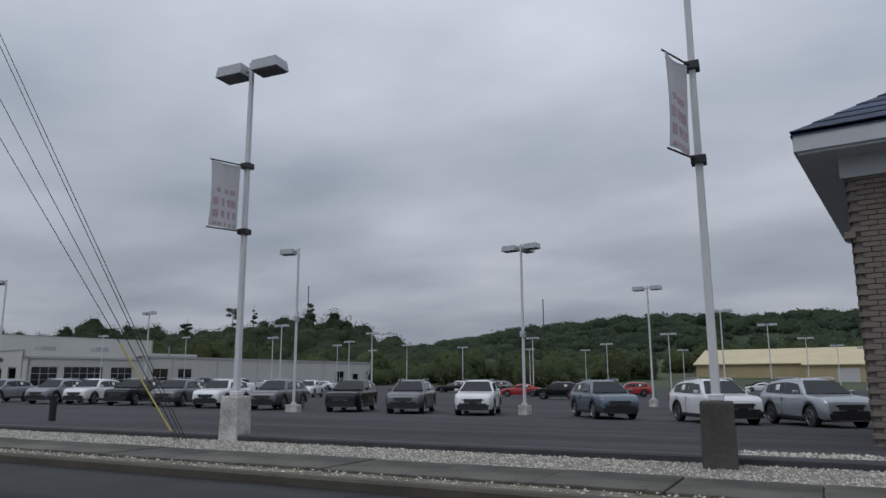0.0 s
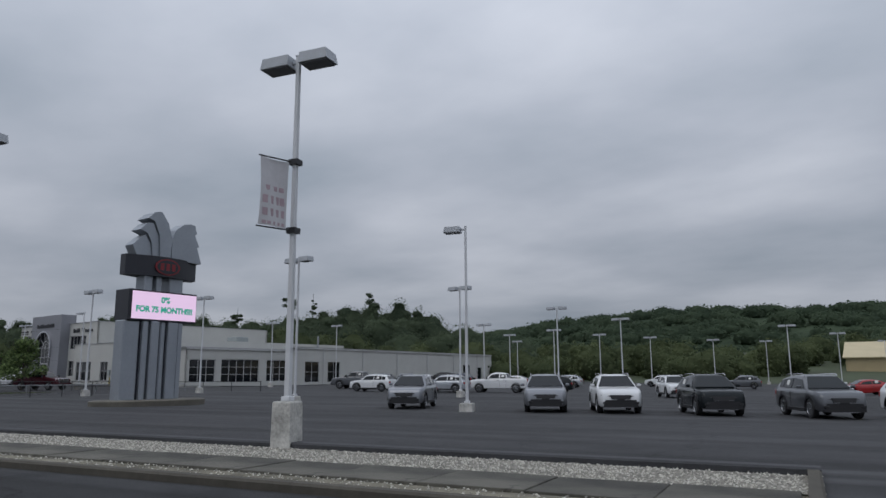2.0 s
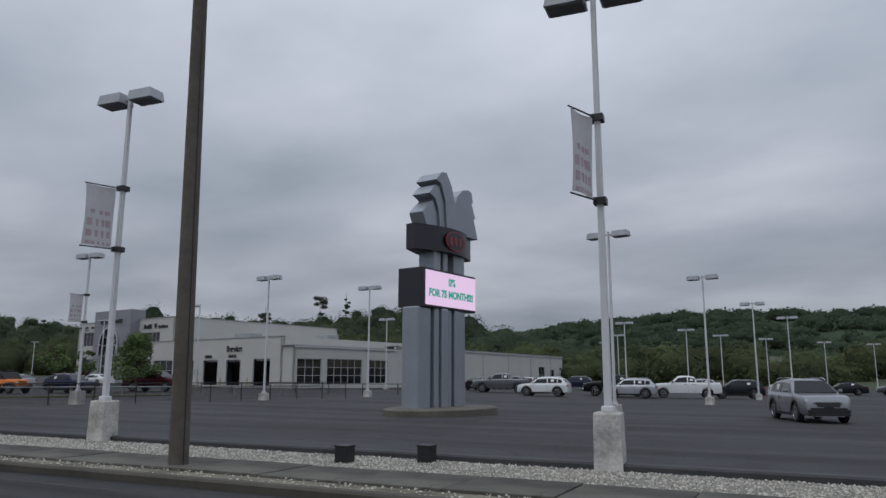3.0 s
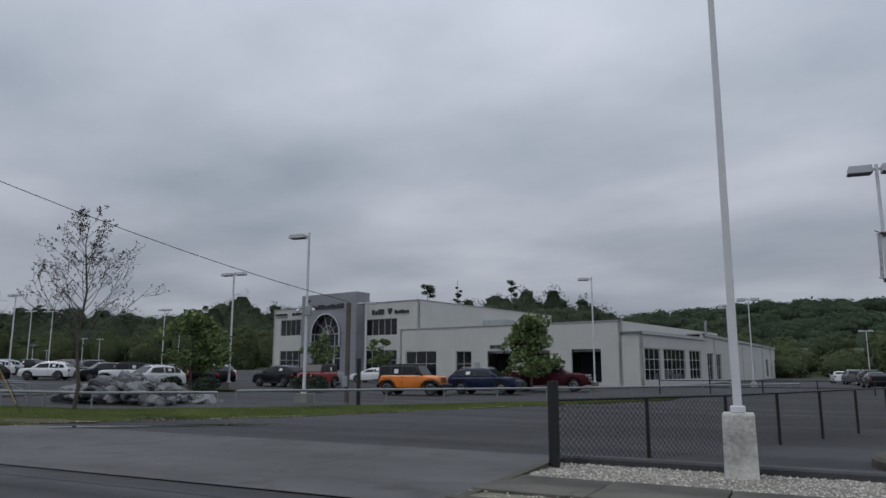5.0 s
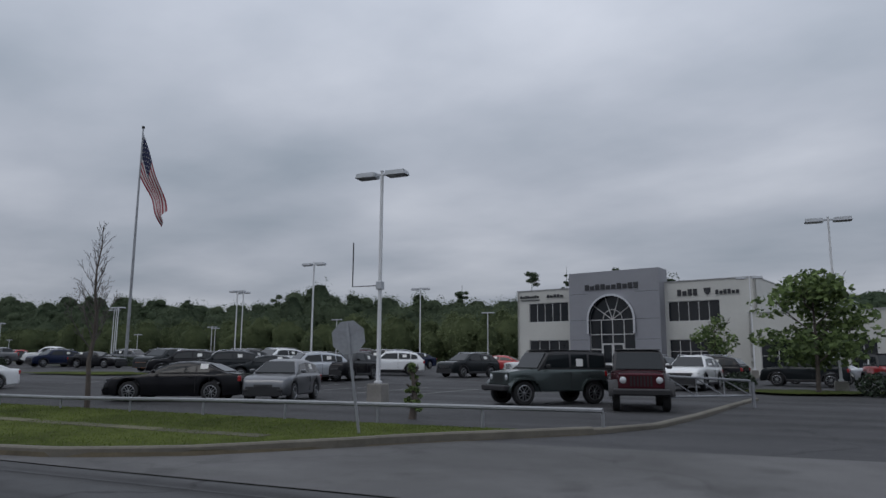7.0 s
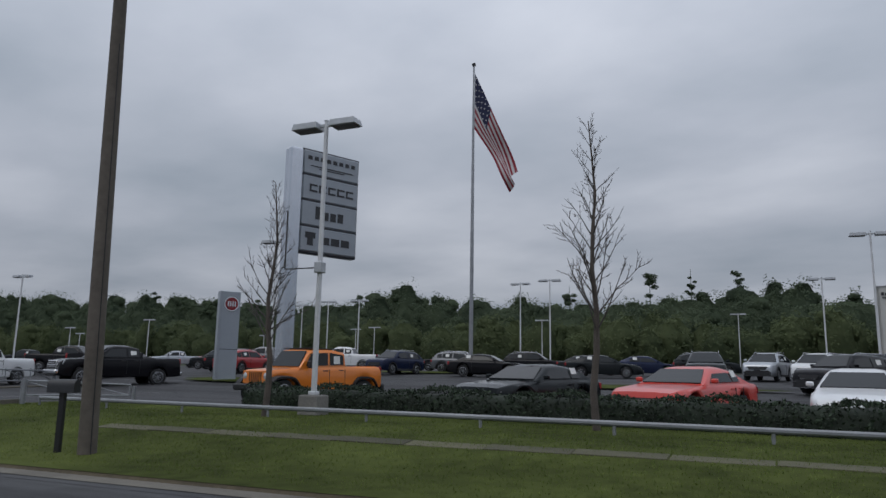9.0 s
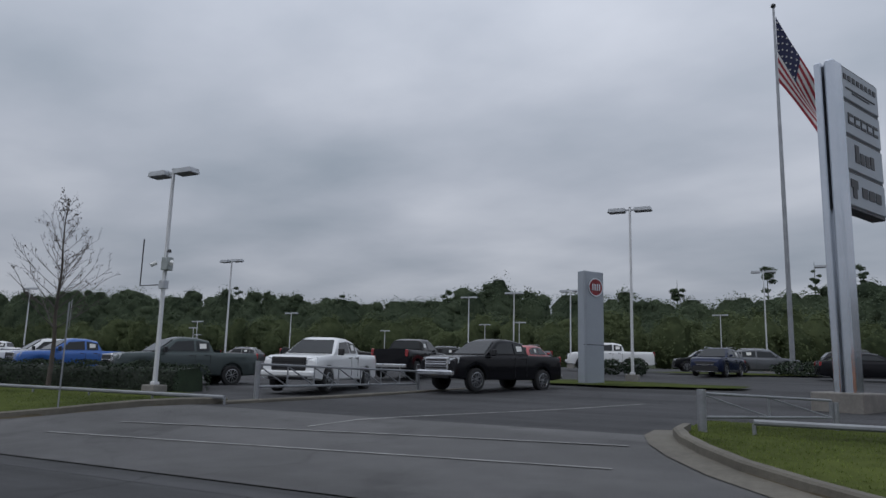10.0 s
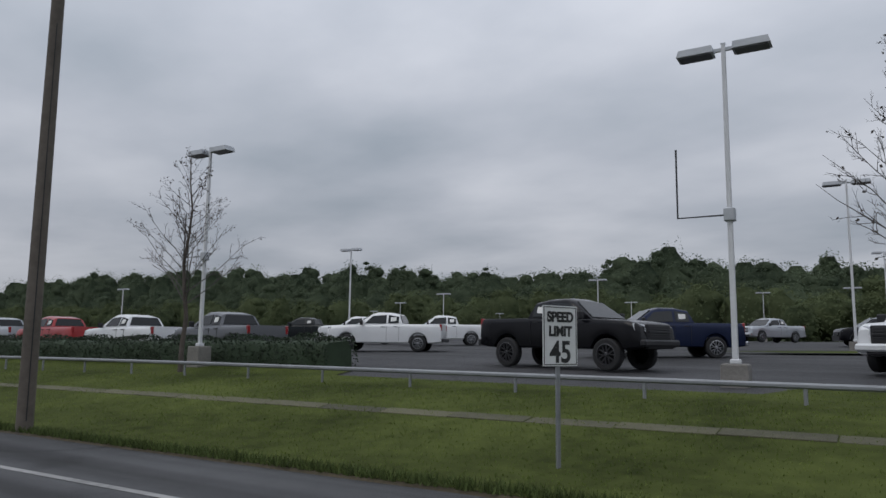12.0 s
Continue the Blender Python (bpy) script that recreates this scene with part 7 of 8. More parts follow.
def bare_tree(x, y, h, spread, label, seed, z=None, buds=0, levels=14):
    rng = np.random.default_rng(seed)
    z = grass_z(x, y) if z is None else z
    t = thing("bare_tree", pose(x, y, z - 0.05, 0, 0, rng.uniform(0, 360)), label, "tree", "young roadside trees")
    bm = bmesh.new()
    lead = [Vector((0.04 * h * math.sin(k * 1.3 + seed) * 0.25, 0.04 * h * math.cos(k * 1.7 + seed) * 0.25, h * k / 8)) for k in range(9)]
    lead[0] = Vector((0, 0, 0))
    tube(bm, lead, [0.085 * (1 - 0.92 * k / 8) + 0.004 for k in range(9)], 8)
    part("trunk", bm, "bark", t)
    bm, tips = bmesh.new(), []
    for k in range(levels):
        f = 0.31 + 0.65 * (k / (levels - 1))
        i = min(7, int(f * 8))
        p = lead[i].lerp(lead[i + 1], f * 8 - i)
        for s in range(3):
            a = k * 2.4 + s * 2.09 + rng.uniform(-0.5, 0.5)
            rise = (0.55 + 0.6 * f) if spread > 2.4 else (0.9 + 0.9 * f)
            d = Vector((math.cos(a), math.sin(a), rise)).normalized()
            branch(bm, p, d, spread * (1.22 - 1.02 * f) * rng.uniform(0.8, 1.12), 0.024 * (1.15 - 0.8 * f), 2, rng, 0.3, (5, 7), 0.75, tips, 0.55)
    part("branchwork", bm, "twig", t, "fine bare twigs")
    if buds:
        pts = np.array([list(tips[i]) for i in rng.integers(0, len(tips), buds)]) + rng.normal(size=(buds, 3)) * 0.04
        ob = new("bud_layer", leaf_mesh("bud_layer", pts, 0.075, "bark", rng))
        ob.parent = t
        tagged(ob, kind="stuff")
    return t


def leafy_tree(x, y, h, rad, label, seed, h0=0.9, z=None, material="leaf", dense=1.0, cone=0.0, size=0.25):
    rng = np.random.default_rng(seed)
    z = lot_z(x, y) if z is None else z
    t = thing("leafy_tree", pose(x, y, z - 0.05), label, "tree", "leafy trees by the showroom")
    bm = bmesh.new()
    tube(bm, [(0, 0, 0), (0.05, 0.03, h * 0.35), (0.02, -0.05, h * 0.8)], [0.11, 0.08, 0.03], 8)
    for k in range(9):
        a, hh = k * 2.4, h * (0.25 + 0.06 * k)
        branch(bm, Vector((0.03, 0, hh)), Vector((math.cos(a), math.sin(a), 0.7)).normalized(), rad * 0.8, 0.04, 1, rng)
    part("trunk", bm, "bark", t)
    pts = crown_points(rng, h0 + rad * 0.2, h - 0.25, rad, int(46 * dense), int(90 * dense), cone)
    ob = new("crown", leaf_mesh("crown", pts, rng.uniform(0.6, 1.3, len(pts)) * size, material, rng, 0.3))
    ob.parent = t
    ob["label"] = "crown of fresh green leaves"
    return t


BT = "young leafless roadside tree with fine upswept twigs"
for i, (x, y, h, sp, buds) in enumerate(((-114.47, 17.72, 7.3, 3.9, 2200), (-121.84, 18.03, 6.3, 2.0, 0), (-147.8, 14.9, 5.9, 1.7, 0), (-158.6, 15.3, 7.6, 3.6, 900), (-169.1, 14.6, 6.9, 1.8, 0), (-177.2, 13.6, 6.0, 1.6, 0),
                                         (-209.1, 14.64, 7.0, 2.9, 300), (-221.57, 15.09, 6.8, 2.9, 300), (-241.6, 13.2, 7.2, 3.0, 300), (-262.5, 13.6, 7.0, 2.2, 0))):
    bare_tree(x, y, h, sp, BT + (" and swelling buds" if buds > 800 else ""), 20 + i, buds=buds)
leafy_tree(-126.9, 35.2, 5.5, 2.7, "small full green tree on a kerbed island", 41)
leafy_tree(-106.9, 47.6, 5.5, 2.3, "small green layered tree by the service doors", 42, cone=0.7)
leafy_tree(-133.5, 58.5, 5.0, 1.8, "thin-leaved small tree before the showroom", 43, 1.6, dense=0.5)
leafy_tree(-124.8, 56.0, 4.6, 1.3, "thin-leaved small tree before the showroom", 44, 1.6, dense=0.45)
leafy_tree(-136.7, 16.2, 1.7, 0.28, "slim little evergreen beside the pipe rail", 45, 0.2, dense=0.4, cone=0.6, size=0.1)


def shrub(x, y, r, h, seed, label="round dark clipped shrub", material="hedge"):
    rng = np.random.default_rng(seed)
    pts = shell(rng, (0, 0, h * 0.5), (r, r, h * 0.55), int(900 * r), 0.5)
    pts = pts[pts[:, 2] > 0.02]
    me = leaf_mesh("shrub", pts, rng.uniform(0.7, 1.3, len(pts)) * 0.13, material, rng)
    ob = new("shrub", me)
    ob.matrix_world = pose(x, y, lot_z(x, y) if y > 12.4 else grass_z(x, y))
    return tagged(ob, label, "shrub", "shrubs")


for k, (x, y, r, h) in enumerate(((-124.6, 34.4, 0.95, 0.95), (-130.2, 36.6, 0.8, 0.85), (-119.0, 38.0, 1.3, 1.2), (-194.8, 40.4, 0.8, 1.0), (-196.3, 41, 0.7, 0.9), (-186.6, 47.5, 1.8, 0.9), (-113.6, 11.3, 0.3, 0.5), (-113.2, 11.5, 0.26, 0.38),
                                  (-205.0, 34.6, 1.3, 0.9), (-218, 39.5, 1.7, 1.3))):
    shrub(x, y, r, h, 60 + k)


def hedge(x0, x1, y, w, h, seed):
    """A clipped hedge: stems in a dense outer skin of small leaves over a dark core."""
    rng = np.random.default_rng(seed)
    ln = x1 - x0
    hd = thing("hedge", pose(x0, y, 0), "long low clipped dark green hedge by the lot edge", "hedge", "hedges")
    bm, rings = bmesh.new(), []
    for k in range(int(ln / 0.6) + 1):
        x = min(ln, k * 0.6)
        g = lot_z(x0 + x, y)
        a, b = rng.uniform(0.86, 0.96), rng.uniform(0.84, 0.94)
        rings.append([(x, -w / 2 * a, g), (x, -w / 2 * b, g + h * 0.8 * a), (x, -w / 2 * 0.6, g + h * b), (x, w / 2 * 0.6, g + h * a), (x, w / 2 * b, g + h * 0.8 * b), (x, w / 2 * a, g)])
    loft(bm, rings)
    part("core", bm, "hedge", hd, "", 60)
    n = int(ln * 900)
    u, t = rng.uniform(0, ln, n), rng.uniform(0, 1, n)
    prof = np.array([(-w / 2, 0.02), (-w / 2, h * 0.82), (-w / 2 * 0.7, h), (w / 2 * 0.7, h), (w / 2, h * 0.82), (w / 2, 0.02)])
    seg = np.r_[0, np.cumsum(np.linalg.norm(np.diff(prof, axis=0), axis=1))]
    yy, zz = np.interp(t * seg[-1], seg, prof[:, 0]), np.interp(t * seg[-1], seg, prof[:, 1])
    wav = 1 + 0.1 * np.sin(u * 1.9 + seed) + 0.07 * np.sin(u * 5.3)
    gg = np.array([lot_z(x0 + a, y) for a in u])
    pts = np.c_[u, yy * (0.97 + 0.06 * rng.normal(size=n)), gg + zz * wav + rng.normal(size=n) * 0.03]
    ob = new("foliage", leaf_mesh("foliage", pts, rng.uniform(0.05, 0.09, n), "hedge", rng))
    ob.parent = hd
    return hd


hedge(-180.0, -157.0, 16.5, 1.3, 0.68, 71)
hedge(-222.0, -203.7, 16.5, 1.4, 0.88, 72)
hedge(-264.0, -237.4, 16.3, 1.5, 0.95, 73)


# ---- woods ----
def woods(name, trees, material, label, leaf, per, seed, lobes=7):
    """trees: rows of x, y, base z, height, crown radius, kind (0 a full crown of lobes, 1 a bare stem with tufts on top)."""
    rng = np.random.default_rng(seed)
    pts, sizes, outs, v, f = [], [], [], [], []
    ring = [(math.sin(th) * math.cos(a), math.sin(th) * math.sin(a), math.cos(th)) for th in (0.35, 1.05, 1.75, 2.5) for a in np.arange(7) * 0.8976 + th]
    ring = np.array(ring)
    ring *= ((np.abs(ring) ** 2.7).sum(1) ** (-1 / 2.7))[:, None]
    faces = [(7 * j + i, 7 * j + (i + 1) % 7, 7 * j + 7 + (i + 1) % 7, 7 * j + 7 + i) for j in range(3) for i in range(7)] + [tuple(range(7)), tuple(range(21, 28))]
    for x, y, z, h, r, thin in trees:
        if thin:
            # a tall stem that carries a few uneven tufts
            for k in range(8):
                t, a = rng.uniform(0, 1), rng.uniform(0, 6.28)
                c = np.array((x + r * (1 - 0.5 * t) * rng.uniform(0.1, 0.75) * math.cos(a), y + r * 0.5 * math.sin(a), z + h * (0.68 + 0.29 * t)))
                br = r * rng.uniform(0.25, 0.5)
                p = shell(rng, c, (br, br, br * 0.55), per // 5, 0.05)
                pts.append(p)
                outs.append((p - c) / br + np.array((0, -0.3, 0.6)))
                sizes.append(rng.uniform(0.5, 1.1, len(p)) * leaf * 0.85)
            k0 = len(v)
            for q, w in ((0.0, 0.22), (0.6, 0.16), (0.97, 0.05)):
                v += [(x + w * math.cos(a), y + w * math.sin(a), z + h * q) for a in (0.5, 2.1, 3.7, 5.3)]
            f += [(k0 + 4 * j + i, k0 + 4 * j + (i + 1) % 4, k0 + 4 * j + 4 + (i + 1) % 4, k0 + 4 * j + 4 + i) for j in range(2) for i in range(4)]
            continue
        # a broad rounded body of foliage, and lobes that swell out of it
        for k in range(lobes):
            a = rng.uniform(0, 6.28)
            if k == 0:
                c, rad, n = np.array((x, y, z + h * 0.46)), np.array((r, r, h * 0.48)), int(per * 0.55)
            else:
                t = (k + rng.uniform(-0.4, 0.4)) / lobes
                lr = min(r * rng.uniform(0.4, 0.62), h * 0.33)
                wide = r * math.sqrt(max(0.02, 1 - ((t - 0.42) / 0.62) ** 2)) * 0.62
                c = np.array((x + wide * math.cos(a), y + 0.7 * wide * math.sin(a), z + h * (0.1 + 0.9 * t) - lr * 0.8))
                rad, n = np.array((lr, lr, lr * rng.uniform(0.7, 0.95))), int(per * 0.45 / (lobes - 1))
            d = rng.normal(size=(n, 3))
            d[:, 1] -= 0.45
            d[:, 2] += 0.2
            d /= np.linalg.norm(d, axis=1)[:, None]
            square = (np.abs(d) ** 2.7).sum(1) ** (-1 / 2.7)
            swell = square * (1 + 0.13 * np.sin(4.1 * d[:, 0] + a) * np.sin(4.7 * d[:, 2] + 2 * a) + 0.08 * np.sin(9.3 * d[:, 0] + 3 * a) * np.sin(8.1 * d[:, 2]))
            pts.append(c + d * (swell * rng.uniform(0.88, 1.01, n))[:, None] * rad)
            outs.append(d + np.array((0, -0.3, 0.55)))
            sizes.append(rng.uniform(0.55, 1.25, n) * leaf)
            # the foliage behind the outer leaves
            k0 = len(v)
            v += (c + ring * rad * 0.86).tolist()
            f += [tuple(k0 + i for i in q) for q in faces]
    lv, lf = quads(np.concatenate(pts), np.concatenate(sizes), rng, 0, np.concatenate(outs))
    n = len(v)
    ob = cloud_mesh(name, list(map(tuple, v)) + lv.tolist(), f + (lf + n).tolist(), material, label, "woods")
    ob.data.polygons.foreach_set("use_smooth", [k < len(f) for k in range(len(ob.data.polygons))])
    return ob


RIDGE = ((-760, 36), (-560, 35), (-460, 33), (-400, 30), (-370, 28), (-345, 25), (-310, 25), (-285, 30), (-262, 25), (-240, 23.5), (-222, 23), (-205, 25), (-190, 24), (-172, 26), (-158, 24), (-146, 20), (-130, 16), (-112, 11), (-95, 8))
rt = np.random.default_rng(5)
trees = []
x = -690.0
while x < -95:
    for row, (yy, k) in enumerate(((190, 0.62), (197, 0.85), (208, 1.0), (226, 1.04))):
        xx, y_ = x + rt.uniform(-4, 4), yy + rt.uniform(-6, 6)
        zb = land_z(xx, y_)
        topz = lerp(xx, RIDGE) * k * rt.uniform(0.86, 1.07)
        trees.append((xx, y_, zb, max(4.0, topz - zb), rt.uniform(4.2, 7.4), 0))
    x += 5.8
for x, y, topz, r, thin in ((-190.8, 208.8, 31.4, 2.0, 1), (-202.3, 209.3, 30.4, 4.2, 1), (-180, 230, 33, 3.2, 1), (-162, 222, 30, 4.2, 0), (-281.8, 206, 32.5, 6.0, 0), (-358.2, 193.9, 26.9, 2.6, 1), (-368.2, 192, 27.5, 2.8, 1), (-388, 196, 29.5, 2.6, 1), (-170, 216, 29.5, 3.6, 0),
                            (-340, 200, 27, 3.0, 1), (-300, 204, 27, 3.0, 1), (-240, 205, 26.5, 3.2, 0), (-226, 208, 27.5, 3.2, 1), (-150, 215, 25, 3.0, 0)):
    zb = land_z(x, y)
    trees.append((x, y, zb, topz - zb, r, thin))
woods("woods", trees, "wood_dark", "dark green mixed wood along the back of the lots", 0.6, 1000, 11, 8)
trees = []
x = -640.0
while x < 60:
    for yy in (154, 166, 180):
        xx, y_ = x + rt.uniform(-4, 4), yy + rt.uniform(-5, 5)
        if xx > -34:
            y_ += 55
        zb = land_z(xx, y_)
        trees.append((xx, y_, zb - 1, rt.uniform(6.0, 12.5) + (2.5 if xx < -140 else -2), rt.uniform(3.0, 5.0), 0))
    x += 5.6
woods("scrub_woods", trees, "wood_light", "lighter green scrub and young trees before the wood", 0.55, 660, 12, 6)
HILL = ((-420, 20), (-330, 22), (-262, 25), (-235, 28), (-205, 33), (-170, 38), (-140, 41), (-100, 43), (-60, 42), (-10, 41), (60, 42), (140, 44), (260, 46), (420, 44))


def hill_z(x, y):
    t = ease((y - 300) / 180)
    return lerp(x, HILL) * t * 0.86 + 2 * noise.noise((x * 0.02, y * 0.02, 0)) * t - (1 - t) * 1.0


sheet("hill", list(range(-460, 560, 20)), list(range(300, 640, 20)), lambda x, y: hill_z(x, y), "hill", "distant wooded hillside", "hill")
trees = []
for _ in range(1700):
    xx = rt.uniform(-430, 470)
    y_ = rt.uniform(330, 520)
    trees.append((xx, y_, hill_z(xx, y_) - 3, rt.uniform(6, 11), rt.uniform(5, 8.5), 0))
woods("hill_woods", trees, "hill", "dense green canopy on the distant hill", 1.5, 180, 13, 4)


# ---- boulders ----
def boulder_mesh(seed, r):
    rng = np.random.default_rng(seed)
    bm = bmesh.new()
    bmesh.ops.create_icosphere(bm, subdivisions=3, radius=r)
    sc = rng.uniform(0.55, 1.45, 3)
    for v in bm.verts:
        n = v.co.normalized()
        cut = 1.0
        for k in range(9):
            d = CUTS[(seed * 9 + k) % len(CUTS)]
            cut = min(cut, 0.72 / max(0.05, n.dot(d)) if n.dot(d) > 0.72 else 1.0)
        v.co = Vector((v.co.x * sc[0], v.co.y * sc[1], v.co.z * sc[2] * 0.8)) * cut * (1 + 0.16 * noise.noise(n * 2.3 + Vector((seed, 0, 0))) + 0.09 * noise.noise(n * 6.1 + Vector((0, seed, 0))))
    return bm


CR = np.random.default_rng(3)
CUTS = [Vector(c).normalized() for c in CR.normal(size=(83, 3))]
pile = thing("boulder_pile", pose(-117.7, 22.8, lot_z(-117, 23)), "heap of pale grey quarry boulders at the lot corner", "rocks")
rr = np.random.default_rng(9)
shapes = []
for k in range(10):
    ob = finish(boulder_mesh(k, 0.55), "boulder", "rock", pile, smooth=22)
    shapes.append(ob)
spots = [(rr.uniform(-3.8, 3.8), rr.uniform(-1.6, 2.0)) for _ in range(230)]
for k, (u, v) in enumerate(spots):
    if k < 10:
        ob = shapes[k]
    else:
        ob = new("boulder", shapes[k % 10].data)
        ob.parent = pile
    hump = max(0.0, 1 - (u / 4.3) ** 2 - (v / 2.6) ** 2)
    ob.location = (u, v, 0.05 + 1.12 * hump * rr.uniform(0.3, 1.0))
    ob.rotation_euler = (rr.uniform(-0.7, 0.7), rr.uniform(-0.7, 0.7), rr.uniform(0, 6.28))
    s = rr.uniform(0.3, 0.78)
    ob.scale = (s, s * rr.uniform(0.8, 1.2), s * rr.uniform(0.7, 1.0))


# ---- pipe rails and gates ----
def pipe_rail(pts, label="long low grey steel pipe rail on short posts", h=0.6, step=2.6, zf=None, level=None):
    """pts: (x, y) along the rail, bent at each; the ground below comes from zf."""
    zf = zf or grass_z
    r = thing("pipe_rail", pose(pts[0][0], pts[0][1], 0), label, "rail", "pipe rails")
    o = Vector((pts[0][0], pts[0][1], 0))
    fine = []
    for (xa, ya), (xb, yb) in zip(pts, pts[1:]):
        n = max(1, int(math.hypot(xb - xa, yb - ya) / step))
        fine += [(xa + (xb - xa) * i / n, ya + (yb - ya) * i / n) for i in range(n)]
    fine.append(pts[-1])
    top = (lambda x, y: lerp(x, level)) if level else (lambda x, y: zf(x, y) + h)
    part("pipe", atube([Vector((x, y, top(x, y))) - o for x, y in fine], 0.057, 8), "rail", r, "thick grey pipe")
    for x, y in fine:
        part("post", atube([Vector((x, y, zf(x, y) - 0.2)) - o, Vector((x, y, top(x, y) - 0.03)) - o], 0.036, 6), "rail", r)
    return r


RAIL = ((-330, -0.9), (-260, -0.35), (-241, -0.2), (-228, -0.15), (-221, -0.12), (-209, -0.04), (-198, 0.0), (-186, 0.1), (-178, 0.13), (-168, 0.16), (-162, 0.17), (-148, 0.2), (-141, 0.3), (-131, 0.34))
pipe_rail([(-122.4, 18.0), (-114.0, 18.1), (-110.4, 21.0)])
pipe_rail([(-110.0, 21.6), (-106.0, 26.6), (-101.0, 33.5), (-95.0, 44.0), (-90, 54)], h=0.65)
pipe_rail([(-131.3, 14.9), (-145, 14.2), (-160, 13.9), (-185.6, 13.4)], level=RAIL)
pipe_rail([(-198.4, 12.9), (-215, 12.5), (-240, 12.2), (-330, 10.5)], level=RAIL)


def gate(x, y, heading, ln, label="open grey steel pipe swing gate with diagonal bars"):
    g = thing("swing_gate", pose(x, y, lot_z(x, y), 0, 0, heading), label, "gate", "swing gates")
    part("hinge_post", atube([(0, 0, -0.2), (0, 0, 1.15)], 0.085, 8), "galv", g, "thick grey post")
    part("top_bar", atube([(0, 0, 1.05), (ln, 0, 0.9)], 0.04, 8), "rail", g)
    part("bottom_bar", atube([(0, 0, 0.42), (ln, 0, 0.42)], 0.04, 8), "rail", g)
    part("end_bar", atube([(ln, 0, 0.42), (ln, 0, 0.9)], 0.035, 6), "rail", g)
    n = max(2, int(ln / 1.1))
    for k in range(n):
        a, b = ln * k / n, ln * (k + 1) / n
        part("brace", atube([(a, 0, 1.03 - 0.13 * k / n), (b, 0, 0.43)], 0.024, 6), "rail", g)
        part("upright", atube([(a + 0.02, 0, 0.43), (a + 0.02, 0, 1.02)], 0.022, 6), "rail", g)
    part("end_post", atube([(ln + 0.12, 0, -0.2), (ln + 0.12, 0, 0.85)], 0.06, 8), "galv", g)
    return g


gate(-122.4, 17.6, 78, 3.0)
gate(-131.2, 22.4, 50, 3.4)
gate(-186.5, 13.45, 46, 3.0).scale = (1, 1, 0.7)
gate(-198.7, 14.36, 90, 8.6)


# ---- utility poles, guys and wires ----
def wires(pts_list, name, label, r=0.016, sag=0.35, material="wire", group=""):
    """Overhead cables between pairs of points, each one a part of the same run."""
    w = thing(name, pose(0, 0, 0), label, "cable", group)
    for a, b in pts_list:
        a, b = Vector(a), Vector(b)
        pts = [a.lerp(b, k / 10) - Vector((0, 0, sag * 4 * (k / 10) * (1 - k / 10))) for k in range(11)]
        part("cable", atube(pts, r, 4), material, w)
    return w


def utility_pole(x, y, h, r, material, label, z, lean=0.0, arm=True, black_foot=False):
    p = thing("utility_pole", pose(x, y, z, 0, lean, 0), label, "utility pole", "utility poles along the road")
    part("shaft", atube([(0, 0, -0.3), (0, 0, h * 0.5), (0, 0, h)], [r, r * 0.88, r * 0.7], 14), material, p)
    if arm:
        part("crossarm", abox((0, 0, h - 0.7), (0.12, 2.0, 0.12)), "wood", p)
        for k in (-0.85, -0.3, 0.3, 0.85):
            part("insulator", atube([(0, k, h - 0.64), (0, k, h - 0.42)], [0.05, 0.035], 8), "lens", p)
    part("ground_wire", atube([(r * 0.95, -r * 0.3, 0), (r * 0.75, -r * 0.25, h * 0.7)], 0.012, 4), "wire", p)
    if black_foot:
        part("foot_band", atube([(0, 0, 0.0), (0, 0, 0.62)], r * 1.03, 14), "blackpaint", p, "black painted foot")
    return p


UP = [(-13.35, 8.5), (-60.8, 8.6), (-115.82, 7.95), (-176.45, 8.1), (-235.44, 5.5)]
WP = "weathered brown wooden utility pole by the walk"
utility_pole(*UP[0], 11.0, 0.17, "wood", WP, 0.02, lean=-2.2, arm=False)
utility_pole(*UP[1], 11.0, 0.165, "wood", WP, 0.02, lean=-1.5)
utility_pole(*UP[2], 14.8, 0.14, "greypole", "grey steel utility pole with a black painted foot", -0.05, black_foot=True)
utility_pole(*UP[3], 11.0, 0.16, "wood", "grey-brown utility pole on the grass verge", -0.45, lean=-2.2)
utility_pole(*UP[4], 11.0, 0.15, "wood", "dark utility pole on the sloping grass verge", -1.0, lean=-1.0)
cp = thing("conduit_pole", pose(-115.95, 8.75, -0.05), "slim galvanised conduit pole strapped to a bigger pole", "pole")
part("pipe", atube([(0, 0, 0), (0, 0, 10.5)], 0.045, 8), "galv", cp)
for z in (2.7, 6.3):
    part("strap", atube([(-0.1, -0.68, z), (0, 0, z)], 0.03, 6), "galv", cp)
arm = thing("street_light_arm", pose(-115.82, 7.95, 8.1), "curved dark street light arm on a steel pole", "street light")
part("arm", atube([(0, -0.12, -2.15), (-0.25, -0.2, -1.5), (-0.7, -0.35, -1.0), (-1.3, -0.45, -0.6), (-2.6, -0.5, -0.05)], 0.03, 6), "darkmetal", arm)
part("brace", atube([(-0.03, -0.12, -1.05), (-1.0, -0.35, -0.7), (-2.0, -0.48, -0.24)], 0.045, 6), "darkmetal", arm)
part("lamp", abox((-2.95, -0.55, 0.0), (0.6, 0.3, 0.14), 0.04, None), "head", arm)
wires([((-14.4, 9.35, 8.1), (-52, -16, 11.0))], "road_crossing_cable", "single black cable crossing over the road", 0.014, 0.5)


